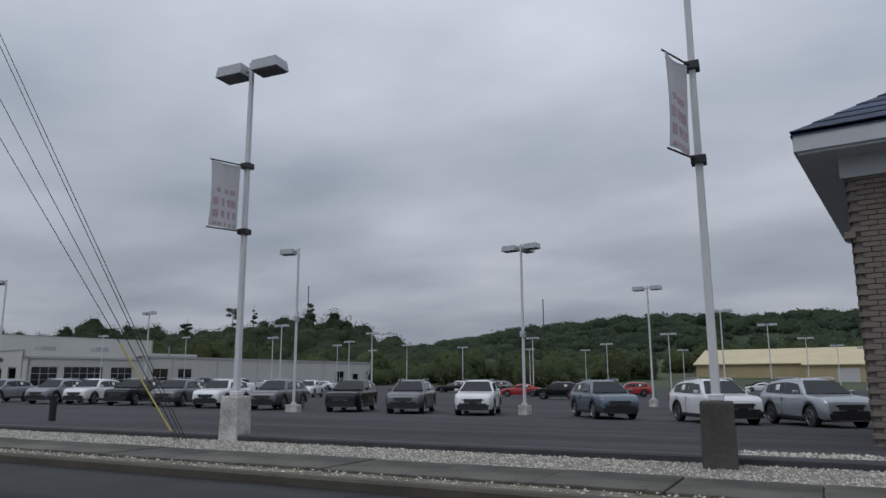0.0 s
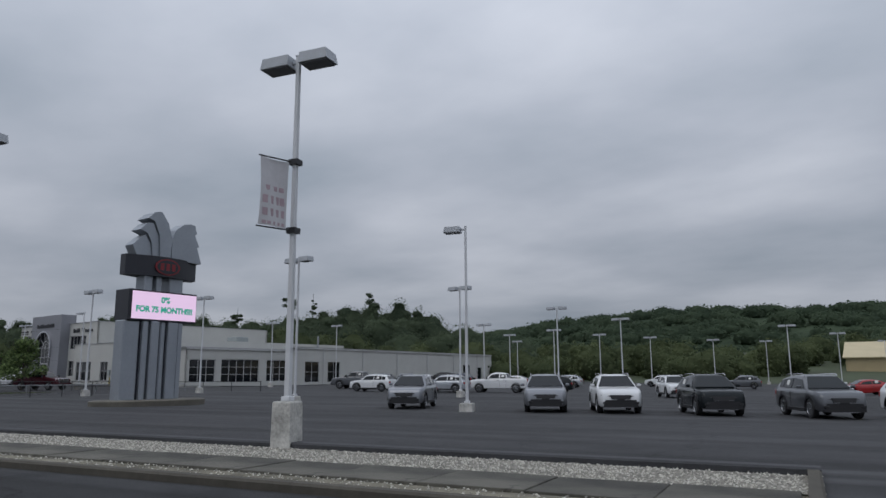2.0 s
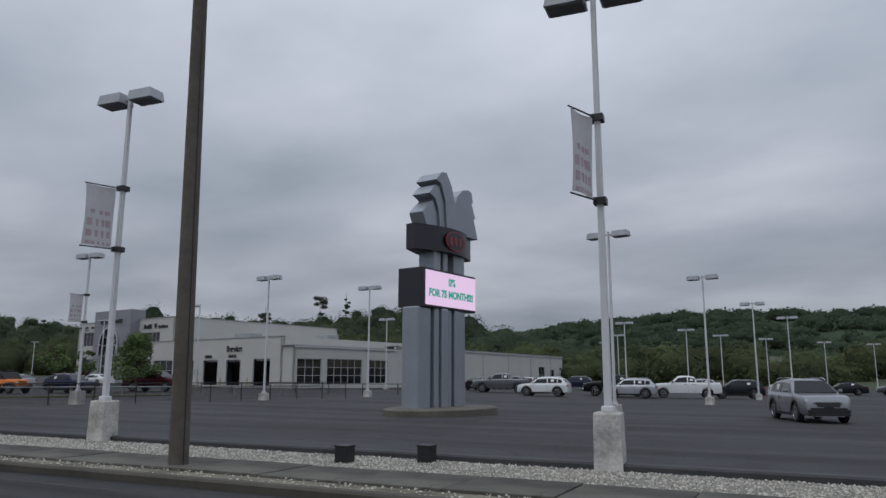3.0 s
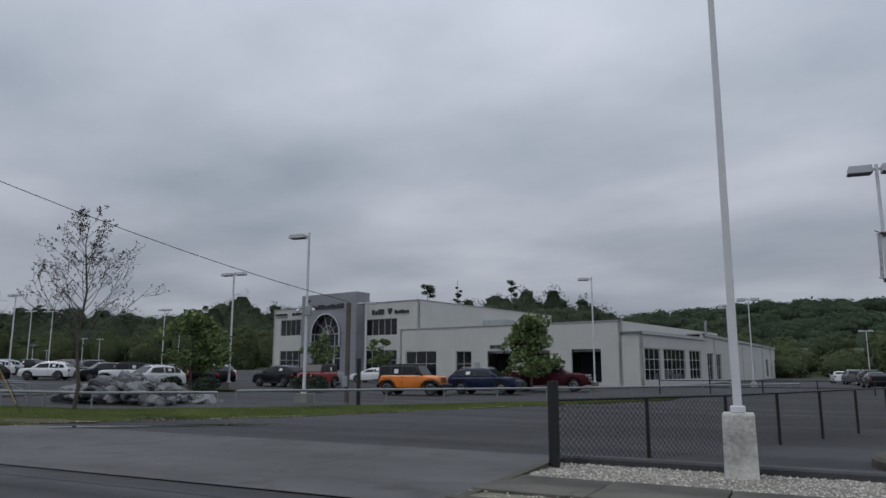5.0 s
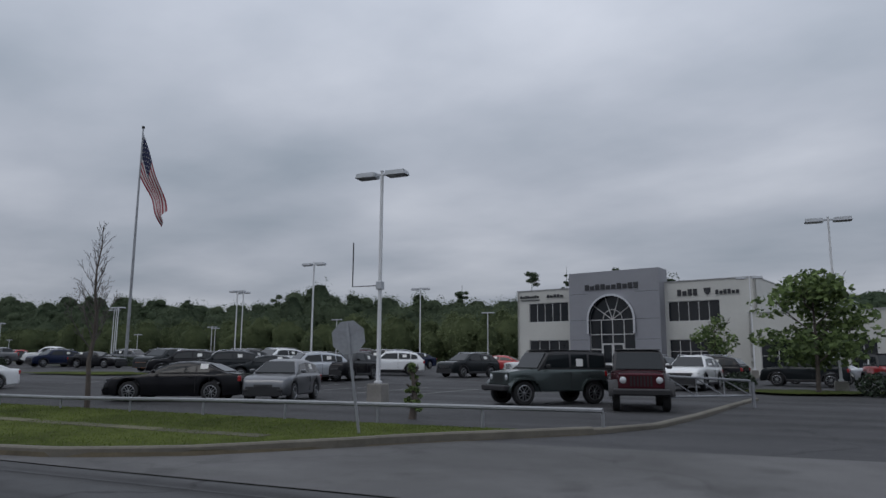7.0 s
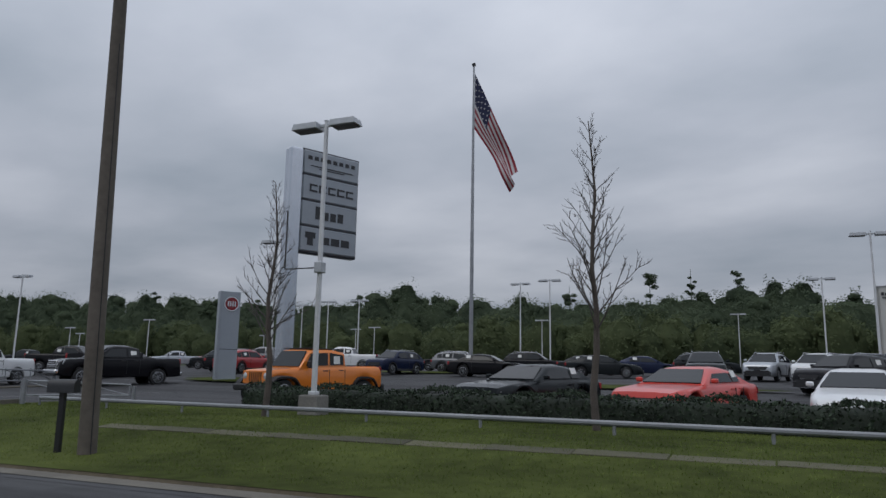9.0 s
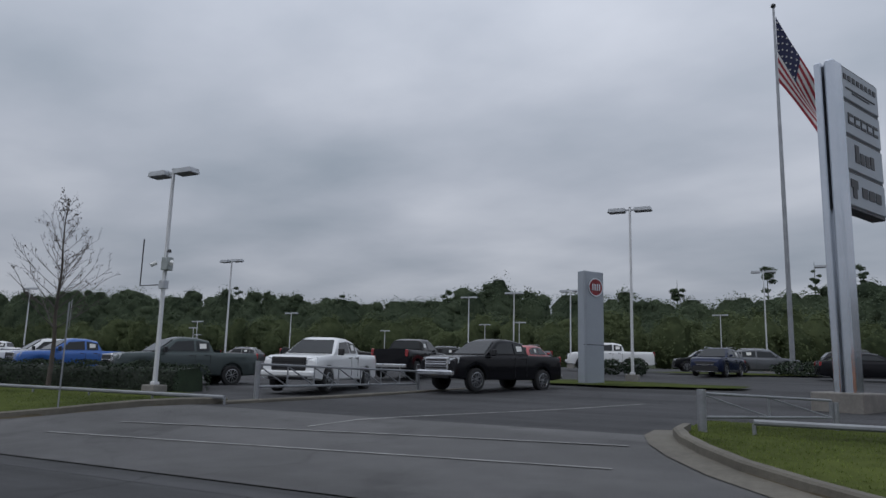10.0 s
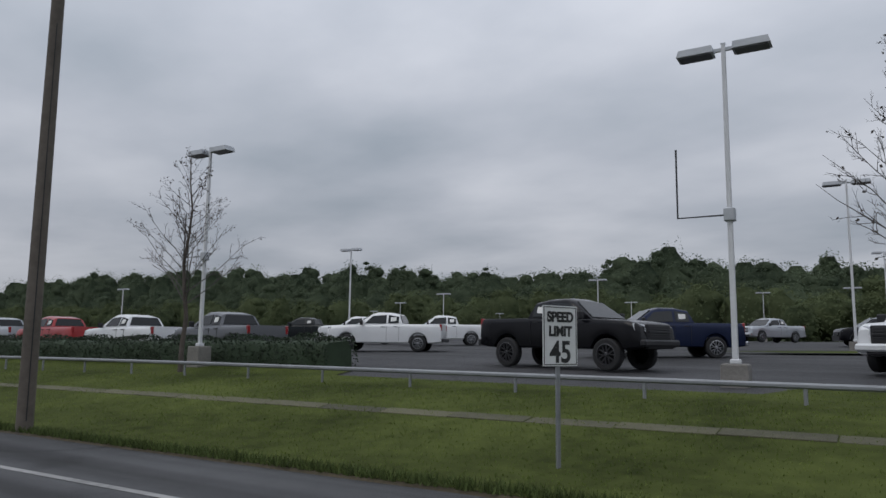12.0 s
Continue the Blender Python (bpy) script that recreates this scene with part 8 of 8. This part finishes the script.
def guy(top, foot, sleeve=True, label="steel guy cable with a faded yellow sleeve"):
    g = thing("guy_wire", pose(*foot), label, "cable", "guy wires")
    d = Vector(top) - Vector(foot)
    part("cable", atube([(0, 0, 0), d], 0.011, 4), "wire", g)
    if sleeve:
        part("sleeve", atube([d * 0.02, d * (2.4 / d.length)], 0.02, 6), "yellowsleeve", g, "faded yellow sleeve")
    return g


for k, z in enumerate((8.0, 8.9, 10.1, 10.35)):
    guy((UP[0][0] - 0.38, UP[0][1] + 0.05, z), (-8.7 + 0.05 * k, 10.74 + 0.04 * k, 0.05), k == 0)
for k, (fx, fy) in enumerate(((-114.82, 13.7), (-114.76, 13.74), (-114.18, 14.0), (-113.6, 15.07), (-113.52, 15.1))):
    guy((UP[2][0] + 0.05, UP[2][1] + 0.1, (7.15, 7.45, 13.5, 14.3, 14.6)[k]), (fx, fy, 0.05), k in (0, 2, 3))
post = thing("wire_post", pose(-108.72, 27.5, lot_z(-108, 27)), "weathered square wooden service post with a grey meter box", "post")
part("post", abox((0, 0, 2.3), (0.18, 0.18, 4.8), 0.02), "wood", post)
part("meter_box", abox((-0.02, -0.16, 1.0), (0.22, 0.14, 0.5), 0.02), "boxgrey", post)
wires([((-115.75, 8.05, 9.75), (-108.72, 27.5, 4.7))], "service_drop", "single black service cable sloping to the wooden post", 0.014, 0.5)


# ---- posts, signs and small things ----
def black_post(x, y, h, r=0.08, label="black square steel driveway post", z=0.0):
    p = thing("driveway_post", pose(x, y, z - 0.2), label, "post", "black driveway posts")
    part("post", abox((0, 0, h / 2 + 0.1), (r * 2, r * 2, h + 0.2), 0.012), "blackpaint", p)
    part("cap", abox((0, 0, h + 0.215), (r * 2.06, r * 2.06, 0.03)), "blackpaint", p)
    return p


for x, y, h in ((-20.45, 10.5, 2.5), (-18.98, 14.86, 0.75), (-31.2, 10.25, 2.45)):
    black_post(x, y, h)
for x, y in ((-58.75, 10.4), (-57.5, 11.1)):
    black_post(x, y, 0.28, 0.13, "short black steel post stump in the gravel")
black_post(-107.2, 26.2, 2.0, 0.07, "thin black steel post by the rail", lot_z(-107, 26))

bar = thing("traffic_barrel", pose(-29.95, 13.5, 0.0), "battered orange plastic traffic barrel with dirty bands", "barrel")
bm = bmesh.new()
lathe(bm, [(0.33, 0.0), (0.33, 0.06), (0.29, 0.08), (0.285, 0.33), (0.265, 0.35), (0.26, 0.6), (0.24, 0.62), (0.235, 0.86), (0.2, 0.95), (0.05, 0.97)], 22)
part("body", bm, "orange", bar)
for z, r in ((0.24, 0.29), (0.5, 0.268), (0.76, 0.243)):
    bm = bmesh.new()
    lathe(bm, [(r, z - 0.07), (r + 0.004, z - 0.06), (r + 0.001, z + 0.06), (r - 0.002, z + 0.07)], 22, "z", False)
    part("reflective_band", bm, "reflect", bar)


def plate_sign(name, x, y, z, heading, h, label, category, shape, post_r=0.03, lean=0.0):
    """A sign on a post; shape: outline (u, z) about the plate's centre."""
    s = thing(name, pose(x, y, z - 0.1, 0, lean, heading), label, category)
    part("post", abox((0, 0.04, (h + 0.3) / 2), (post_r * 2, post_r * 1.2, h + 0.3), 0.004), "galv", s, "galvanised steel post")
    ob = part("plate", prism(shape, 0.008), "galv" if "back" in label else "signwhite", s, "", 0)
    ob.location = (0, -0.012, h)
    return s, ob


oct_ = [(0.38 * math.cos(radians(22.5 + 45 * k)), 0.38 * math.sin(radians(22.5 + 45 * k))) for k in range(8)]
plate_sign("stop_sign", -135.85, 12.43, -0.12, 205, 2.1, "grey metal back of an octagonal road sign", "road sign", oct_, lean=8)
plate_sign("stop_sign", -200.0, 9.4, -0.12, 148, 2.15, "grey metal back of an octagonal road sign", "road sign", oct_)
lim, pl = plate_sign("speed_limit_sign", -225.45, 7.1, -1.11, 70, 1.85, "white speed limit sign with black numbers on a steel post", "road sign", [(-0.305, -0.38), (0.305, -0.38), (0.305, 0.38), (-0.305, 0.38)])
for t, sz, zz in (("SPEED", 0.172, 0.18), ("LIMIT", 0.172, 0.0), ("45", 0.38, -0.33)):
    letters(t, sz, pose(0, -0.016, 1.85 + zz, 90, 0, 0), "blackpaint", lim, "sign_text", "", 0.002, "CENTER", 0.008)
for c, s in (((0, 0.36), (0.58, 0.01)), ((0, -0.36), (0.58, 0.01)), ((0.285, 0), (0.01, 0.71)), ((-0.285, 0), (0.01, 0.71))):
    part("border", abox((c[0], -0.014, 1.85 + c[1]), (s[0], 0.004, s[1])), "blackpaint", lim, "", 0)

mb = thing("mailbox", pose(-177.1, 8.0, grass_z(-177, 8), 0, 0, 20), "dark roadside mailbox on a black post", "mailbox")
part("post", abox((0, 0, 0.5), (0.09, 0.09, 1.1)), "blackpaint", mb)
bm, rings = bmesh.new(), []
for x in (-0.26, 0.26):
    rings.append([(x, 0.1 * math.cos(a), 1.16 + 0.12 * max(0, math.sin(a)) + (0.0 if math.sin(a) > 0 else -0.1)) for a in (math.pi * k / 8 - 0.01 for k in range(9))] + [(x, -0.1, 1.04), (x, 0.1, 1.04)])
loft(bm, rings)
part("box", bm, "darkmetal", mb)

hyd = thing("fire_hydrant", pose(-115.81, 12.15, grass_z(-115.8, 12.15)), "grey fire hydrant with a blue bonnet in rough grass", "hydrant")
bm = bmesh.new()
lathe(bm, [(0.16, 0), (0.16, 0.06), (0.11, 0.08), (0.11, 0.5), (0.15, 0.52), (0.15, 0.58), (0.12, 0.68), (0.05, 0.76), (0.03, 0.82)], 16)
part("barrel", bm, "boxgrey", hyd, "pale grey barrel")
bm = bmesh.new()
lathe(bm, [(0.155, 0.5), (0.16, 0.53), (0.16, 0.58), (0.128, 0.68), (0.06, 0.77), (0.035, 0.84), (0.01, 0.845)], 16)
part("bonnet", bm, "hydrant", hyd, "blue bonnet")
for d in ((0.2, 0), (-0.2, 0), (0, -0.22)):
    part("nozzle", atube([(0, 0, 0.42), (d[0], d[1], 0.42)], 0.055, 10), "boxgrey", hyd)
for k, (x, y, w) in enumerate(((-116.08, 12.2, 0.0), (-115.7, 12.65, 0.25), (-117.5, 11.2, 0.1), (-117.4, 11.1, 0.1))):
    pp = thing("vent_pipe", pose(x, y, grass_z(x, y), 0, 0, 40 * k), "cream bent vent pipe sticking out of the grass", "pipe", "vent pipes")
    part("pipe", atube([(0, 0, -0.1), (0, 0, 0.55), (0.05, 0, 0.62), (0.22, 0, 0.62), (0.27, 0, 0.56)], 0.026, 8), "pvc", pp)
ub = thing("utility_box", pose(-115.4, 8.8, grass_z(-115, 8.8)), "round grey-green utility pedestal beside the poles", "utility box")
part("body", atube([(0, 0, -0.1), (0, 0, 0.52)], [0.15, 0.145], 14), "boxgrey", ub)
part("lid", atube([(0, 0, 0.52), (0, 0, 0.56), (0, 0, 0.6)], [0.16, 0.16, 0.09], 14), "boxgrey", ub)
st = thing("water_stub", pose(-118.2, 8.3, grass_z(-118.2, 8.3)), "short rusty capped steel standpipe", "pipe")
part("pipe", atube([(0, 0, 0), (0, 0, 0.5)], 0.04, 8), "wood", st)
part("cap", atube([(0, 0, 0.5), (0, 0, 0.56)], 0.09, 8), "boxgrey", st)

# round planter island with a black frame, and the chain-link fence
isl = thing("concrete_island", pose(-86.95, 13.4, 0.0), "low round concrete island in the lot", "island")
bm = bmesh.new()
lathe(bm, [(1.0, -0.1), (1.0, 0.12), (0.96, 0.17)], 26)
bmesh.ops.scale(bm, vec=(1.68, 1.66, 1), verts=bm.verts)
part("slab", bm, "kerb", isl)
fr = thing("planter_stand", pose(-87.0, 13.25, 0.16, 0, 0, 37), "empty black metal planter stand on four legs", "stand")
for x, y in ((-0.6, -0.62), (0.6, -0.62), (-0.6, 0.62), (0.6, 0.62)):
    part("leg", abox((x, y, 0.3), (0.09, 0.09, 0.66)), "blackpaint", fr)
for x, y, sx, sy in ((0, -0.62, 1.5, 0.1), (0, 0.62, 1.5, 0.1), (-0.6, 0, 0.1, 1.14), (0.6, 0, 0.1, 1.14)):
    part("rail", abox((x, y, 0.62), (sx, sy, 0.09)), "blackpaint", fr)


def chain_fence(pts, h=1.05):
    f = thing("chain_link_fence", pose(pts[0][0], pts[0][1], 0), "black chain-link fence along the lot side", "fence")
    o = Vector((pts[0][0], pts[0][1], 0))
    posts = []
    for (xa, ya), (xb, yb) in zip(pts, pts[1:]):
        n = max(1, round(math.hypot(xb - xa, yb - ya) / 2.4))
        posts += [Vector((xa + (xb - xa) * i / n, ya + (yb - ya) * i / n, 0)) for i in range(n)]
    posts.append(Vector((*pts[-1], 0)))
    for i, p in enumerate(posts):
        part("post", atube([p - o - Vector((0, 0, 0.2)), p - o + Vector((0, 0, h + (0.3 if i == 0 else 0)))], 0.09 if i == 0 else 0.035, 8), "blackpaint", f)
    part("top_rail", atube([p - o + Vector((0, 0, h)) for p in posts], 0.024, 6), "blackpaint", f)
    v, e = [], []
    bm = bmesh.new()
    for a, b in zip(posts, posts[1:]):
        d = b - a
        ln = d.length
        d.normalize()
        n = int((ln + h) / 0.11)
        for k in range(n):
            for sgn in (1, -1):
                s0 = k * 0.11 - h
                lo, hi = max(0.0, s0), min(ln, s0 + h)
                if hi <= lo:
                    continue
                z0, z1 = (lo - s0, hi - s0) if sgn > 0 else (h - (lo - s0), h - (hi - s0))
                p, q = a - o + d * lo + Vector((0, 0, z0)), a - o + d * hi + Vector((0, 0, z1))
                w = Vector((0, 0, 0.006))
                bm.faces.new([bm.verts.new(c) for c in (p - w, q - w, q + w, p + w)])
    part("mesh", bm, "blackpaint", f, "woven wire mesh", 0)


chain_fence([(-93.15, 10.8), (-90.9, 14.4), (-87.6, 22.6), (-84, 33.5), (-81, 44)])
fence2 = thing("lot_fence", pose(-80, 47, 0), "low dark rail fence before the service building", "fence")
pts = [Vector((-18 + 3 * k, 0.5 * k, 0)) for k in range(8)]
for p in pts:
    part("post", atube([p, p + Vector((0, 0, 0.9))], 0.04, 6), "blackpaint", fence2)
for z in (0.45, 0.85):
    part("rail", atube([p + Vector((0, 0, z)) for p in pts], 0.03, 6), "blackpaint", fence2)

# puddle, bare dirt, sign island grass
def blob(name, cx, cy, rx, ry, z, material, label, category, seed, turn=0.0):
    rng = random.Random(seed)
    ph = [rng.uniform(0, 6.28) for _ in range(4)]
    v, n = [(cx, cy, z(cx, cy) if callable(z) else z)], 40
    for k in range(n):
        a = 2 * math.pi * k / n
        r = 1 + 0.18 * math.sin(2 * a + ph[0]) + 0.12 * math.sin(3 * a + ph[1]) + 0.08 * math.sin(7 * a + ph[2])
        x, y = rx * r * math.cos(a), ry * r * math.sin(a)
        c, s = math.cos(radians(turn)), math.sin(radians(turn))
        px, py = cx + x * c - y * s, cy + x * s + y * c
        v.append((px, py, z(px, py) if callable(z) else z))
    f = [(0, k + 1, (k + 1) % n + 1) for k in range(n)]
    return cloud_mesh(name, v, f, material, label, category, "structure")


blob("puddle", -105.4, 13.6, 2.4, 0.45, lambda x, y: (drive_z(x, y) if y < 12.3 else lot_z(x, y)) + 0.016, "water", "long rain puddle along the grass edge", "puddle", 4, 42)
blob("puddle", -107.4, 15.6, 0.9, 0.3, lambda x, y: lot_z(x, y) + 0.05, "water", "small rain puddle in the worn grass", "puddle", 6, 30)
for k, (x, y, rx, ry, tn) in enumerate(((-109.6, 13.2, 1.6, 0.7, 20), (-119.4, 15.0, 2.6, 0.3, -8), (-121.9, 15.7, 0.8, 0.5, 0), (-111.2, 10.6, 0.9, 0.4, 35))):
    blob("bare_dirt", x, y, rx, ry, lambda x, y: grass_z(x, y) + 0.006, "dirt", "bare trodden dirt patch in the grass", "dirt", 50 + k, tn)
for k, (x, y, rx, ry) in enumerate(((-192.5, 30.2, 4.6, 1.6), (-127.0, 35.6, 3.2, 2.0), (-188, 47.6, 7, 2.2), (-172, 33, 6, 1.3), (-222, 33.2, 7, 1.4))):
    blob("grass_island", x, y, rx, ry, lambda x, y: lot_z(x, y) + 0.1, "grass", "kerbed grass island in the car lot", "grass", 30 + k, 8)


# ---- grass blades, loose gravel ----
def blades(name, n, fx, label, seed, h=(0.018, 0.04), material="blade"):
    """n narrow three-cornered blades; fx(rng, n) gives x, y."""
    rng = np.random.default_rng(seed)
    x, y = fx(rng, n)
    z = np.array([grass_z(a, b) for a, b in zip(x, y)])
    hh = rng.uniform(*h, n)
    a = rng.uniform(0, 2 * math.pi, n)
    w = rng.uniform(0.007, 0.016, n)
    lx, ly = rng.normal(size=n) * 0.4 * hh, rng.normal(size=n) * 0.4 * hh
    v = np.stack([np.c_[x - np.cos(a) * w, y - np.sin(a) * w, z - 0.01], np.c_[x + np.cos(a) * w, y + np.sin(a) * w, z - 0.01], np.c_[x + lx, y + ly, z + hh]], 1).reshape(-1, 3)
    return cloud_mesh(name, v.tolist(), np.arange(3 * n).reshape(n, 3).tolist(), material, label, "grass")


def over(a, b, fa, fb):
    def f(rng, n):
        x = rng.uniform(a, b, n)
        t = rng.uniform(0.01, 1, n)
        lo, hi = np.array([fa(k) for k in x]), np.array([fb(k) for k in x])
        return x, lo + (hi - lo) * t
    return f


for (nm, a, b, fa, fb), n in zip(VERGES, (60000, 90000, 90000)):
    blades("grass_blades", n, over(max(a, -262), b, lambda x: fa(x) + 0.2, fb), "short spring grass blades on the verge", 80 + n % 7)
blades("grass_edge", 14000, over(-250, -207, lambda x: front_c(x) - 0.06, lambda x: front_c(x) + 0.25), "longer unmown grass along the road edge", 90, (0.06, 0.14), "weed")
blades("tall_weeds", 5000, lambda r, n: (r.normal(-113.4, 0.7, n), r.normal(11.2, 0.45, n)), "tall rough weeds round the guy wires", 91, (0.1, 0.3), "weed")
blades("tall_weeds", 3500, lambda r, n: (r.uniform(-115.6, -109, n), r.uniform(7.95, 8.9, n)), "tall rough weeds by the road", 92, (0.05, 0.16), "weed")


def pebbles(name, n, fx, zf, label, seed, size=(0.009, 0.024)):
    rng = np.random.default_rng(seed)
    x, y = fx(rng, n)
    z = np.array([zf(a, b) for a, b in zip(x, y)])
    s = rng.uniform(*size, n)
    o = np.array([(1, 0, 0), (0, 1, 0), (-1, 0, 0), (0, -1, 0), (0, 0, 0.8), (0, 0, -0.5)], float)
    j = o[None] * (1 + rng.uniform(-0.45, 0.45, (n, 6, 1)))
    ang = rng.uniform(0, 6.28, n)
    c, si = np.cos(ang)[:, None], np.sin(ang)[:, None]
    q = np.stack([j[..., 0] * c - j[..., 1] * si, j[..., 0] * si + j[..., 1] * c, j[..., 2]], -1) * s[:, None, None]
    q += np.c_[x, y, z + s * 0.3][:, None]
    f0 = np.array([(0, 1, 4), (1, 2, 4), (2, 3, 4), (3, 0, 4), (1, 0, 5), (2, 1, 5), (3, 2, 5), (0, 3, 5)])
    f = (np.arange(n)[:, None, None] * 6 + f0[None]).reshape(-1, 3)
    return cloud_mesh(name, q.reshape(-1, 3).tolist(), f.tolist(), "stone", label, "gravel")


for (a, b), n in zip(FRONTS, (20000, 36000)):
    pebbles("loose_gravel", n, over(a, b, off(2.1), off(4.05)), lambda x, y: verge_z(x, y), "loose white gravel stones", 100)
    pebbles("loose_gravel", n // 12, over(a, b, off(0.2), off(0.72)), lambda x, y: verge_z(x, y) + 0.005, "scattered pale gravel behind the kerb", 101)
pebbles("loose_gravel", 5000, over(1.5, 13, off(4.05), off(5.9)), lambda x, y: 0.02, "loose white gravel stones", 102, (0.02, 0.04))
pebbles("loose_gravel", 500, over(-110, -99, lambda x: front_a(x) - 0.5, lambda x: front_a(x) + 0.4), lambda x, y: grass_z(x, y) if y > 12 else drive_z(x, y), "scattered gravel on the drive edge", 103, (0.01, 0.02))


# ---- walk slabs ----
def slabs(name, x0, x1, ya, yb, zf, label, ln=1.5, material="walk", lift=0.03):
    """A walk of separate slabs with open joints; the slabs share one mesh and lie along the road."""
    w = thing(name, pose(x0, 0, 0), label, "pavement", "", "structure")
    n = int((x1 - x0) / ln)
    ln = (x1 - x0 - 0.25) / n
    wid = yb(x0) - ya(x0)
    bm = abox((0, 0, -0.06), (ln - 0.018, wid, 0.12), 0.008)
    first = part("slab", bm, material, w, "", 20)
    me = first.data
    for k in range(n):
        ob = first if k == 0 else new("slab", me)
        ob.parent = w
        x = x0 + ln * (k + 0.5)
        y = (ya(x) + yb(x)) / 2
        d = (ya(x + 1) - ya(x - 1)) / 2
        ob.location = (x - x0, y, zf(x, y) + lift + 0.006 * math.sin(k * 2.1))
        slope = (zf(x, y + 0.5) - zf(x, y - 0.5))
        rise = (zf(x + 1, y) - zf(x - 1, y)) / 2
        ob.rotation_euler = (math.atan(slope), -math.atan(rise), math.atan(d))
    return w


for k, (a, b) in enumerate(FRONTS):
    slabs("walk_%d" % (k + 1), a, b, off(0.74), off(2.12), verge_z, "grey-brown concrete walk in worn slabs")
slabs("walk_3", -179.0, -137, off(3.55), off(4.0), grass_z, "dull overgrown concrete walk across the grass verge", 1.5, "oldwalk", 0.012)
slabs("walk_4", -262, -204.2, off(3.8), off(4.2), grass_z, "dull overgrown concrete walk across the grass verge", 1.5, "oldwalk", 0.012)

# ---- bricks and shingles of the corner building ----
me_full = None
stuff = bmesh.new()
cnt = 0
for row in range(55):
    z = 0.02 + row * 0.106
    for c in range(6):
        x = c * 0.31 + (0.155 if row % 2 else 0)
        if cnt < 300:
            if me_full is None:
                ob = part("brick", abox((0, 0, 0), (0.298, 0.07, 0.094), 0.006), "brick", brick_house, "", 20)
                me_full = ob.data
            else:
                ob = new("brick", me_full)
                ob.parent = brick_house
            ob.location = (x + 0.155, -0.0, z + 0.05)
            cnt += 1
        else:
            box(stuff, (x + 0.155, -0.0, z + 0.05), (0.298, 0.07, 0.094))
for row in range(55):
    for c in range(8):
        box(stuff, (0.0, 0.2 + c * 0.31 + (0.155 if row % 2 else 0), 0.07 + row * 0.106), (0.07, 0.298, 0.094))
tagged(part("brickwork", stuff, "brick", brick_house, "", 0), kind="stuff")
for k in range(14):
    t0, t1 = k / 14, (k + 1.3) / 14
    p = lambda u, t: Vector((-0.85 + (4.6 + 0.85) * t + u * (13.7 - (13.7 - 3.4) * t), -0.85 + 5.8 * t, 6.25 + 3.44 * t + 0.02))
    q = lambda u, t: Vector((-0.85 + 5.45 * t, 10.85 - 5.8 * t - u * (11.7 - 11.6 * t), 6.25 + 3.44 * t + 0.02))
    for fn in (p, q):
        bm = bmesh.new()
        lo = [fn(0, t0) + Vector((0, 0, 0.03)), fn(1, t0) + Vector((0, 0, 0.03)), fn(1, min(1, t1)), fn(0, min(1, t1))]
        slab(bm, lo, 0.01)
        part("shingle_course", bm, "blueroof", brick_house, "", 0)
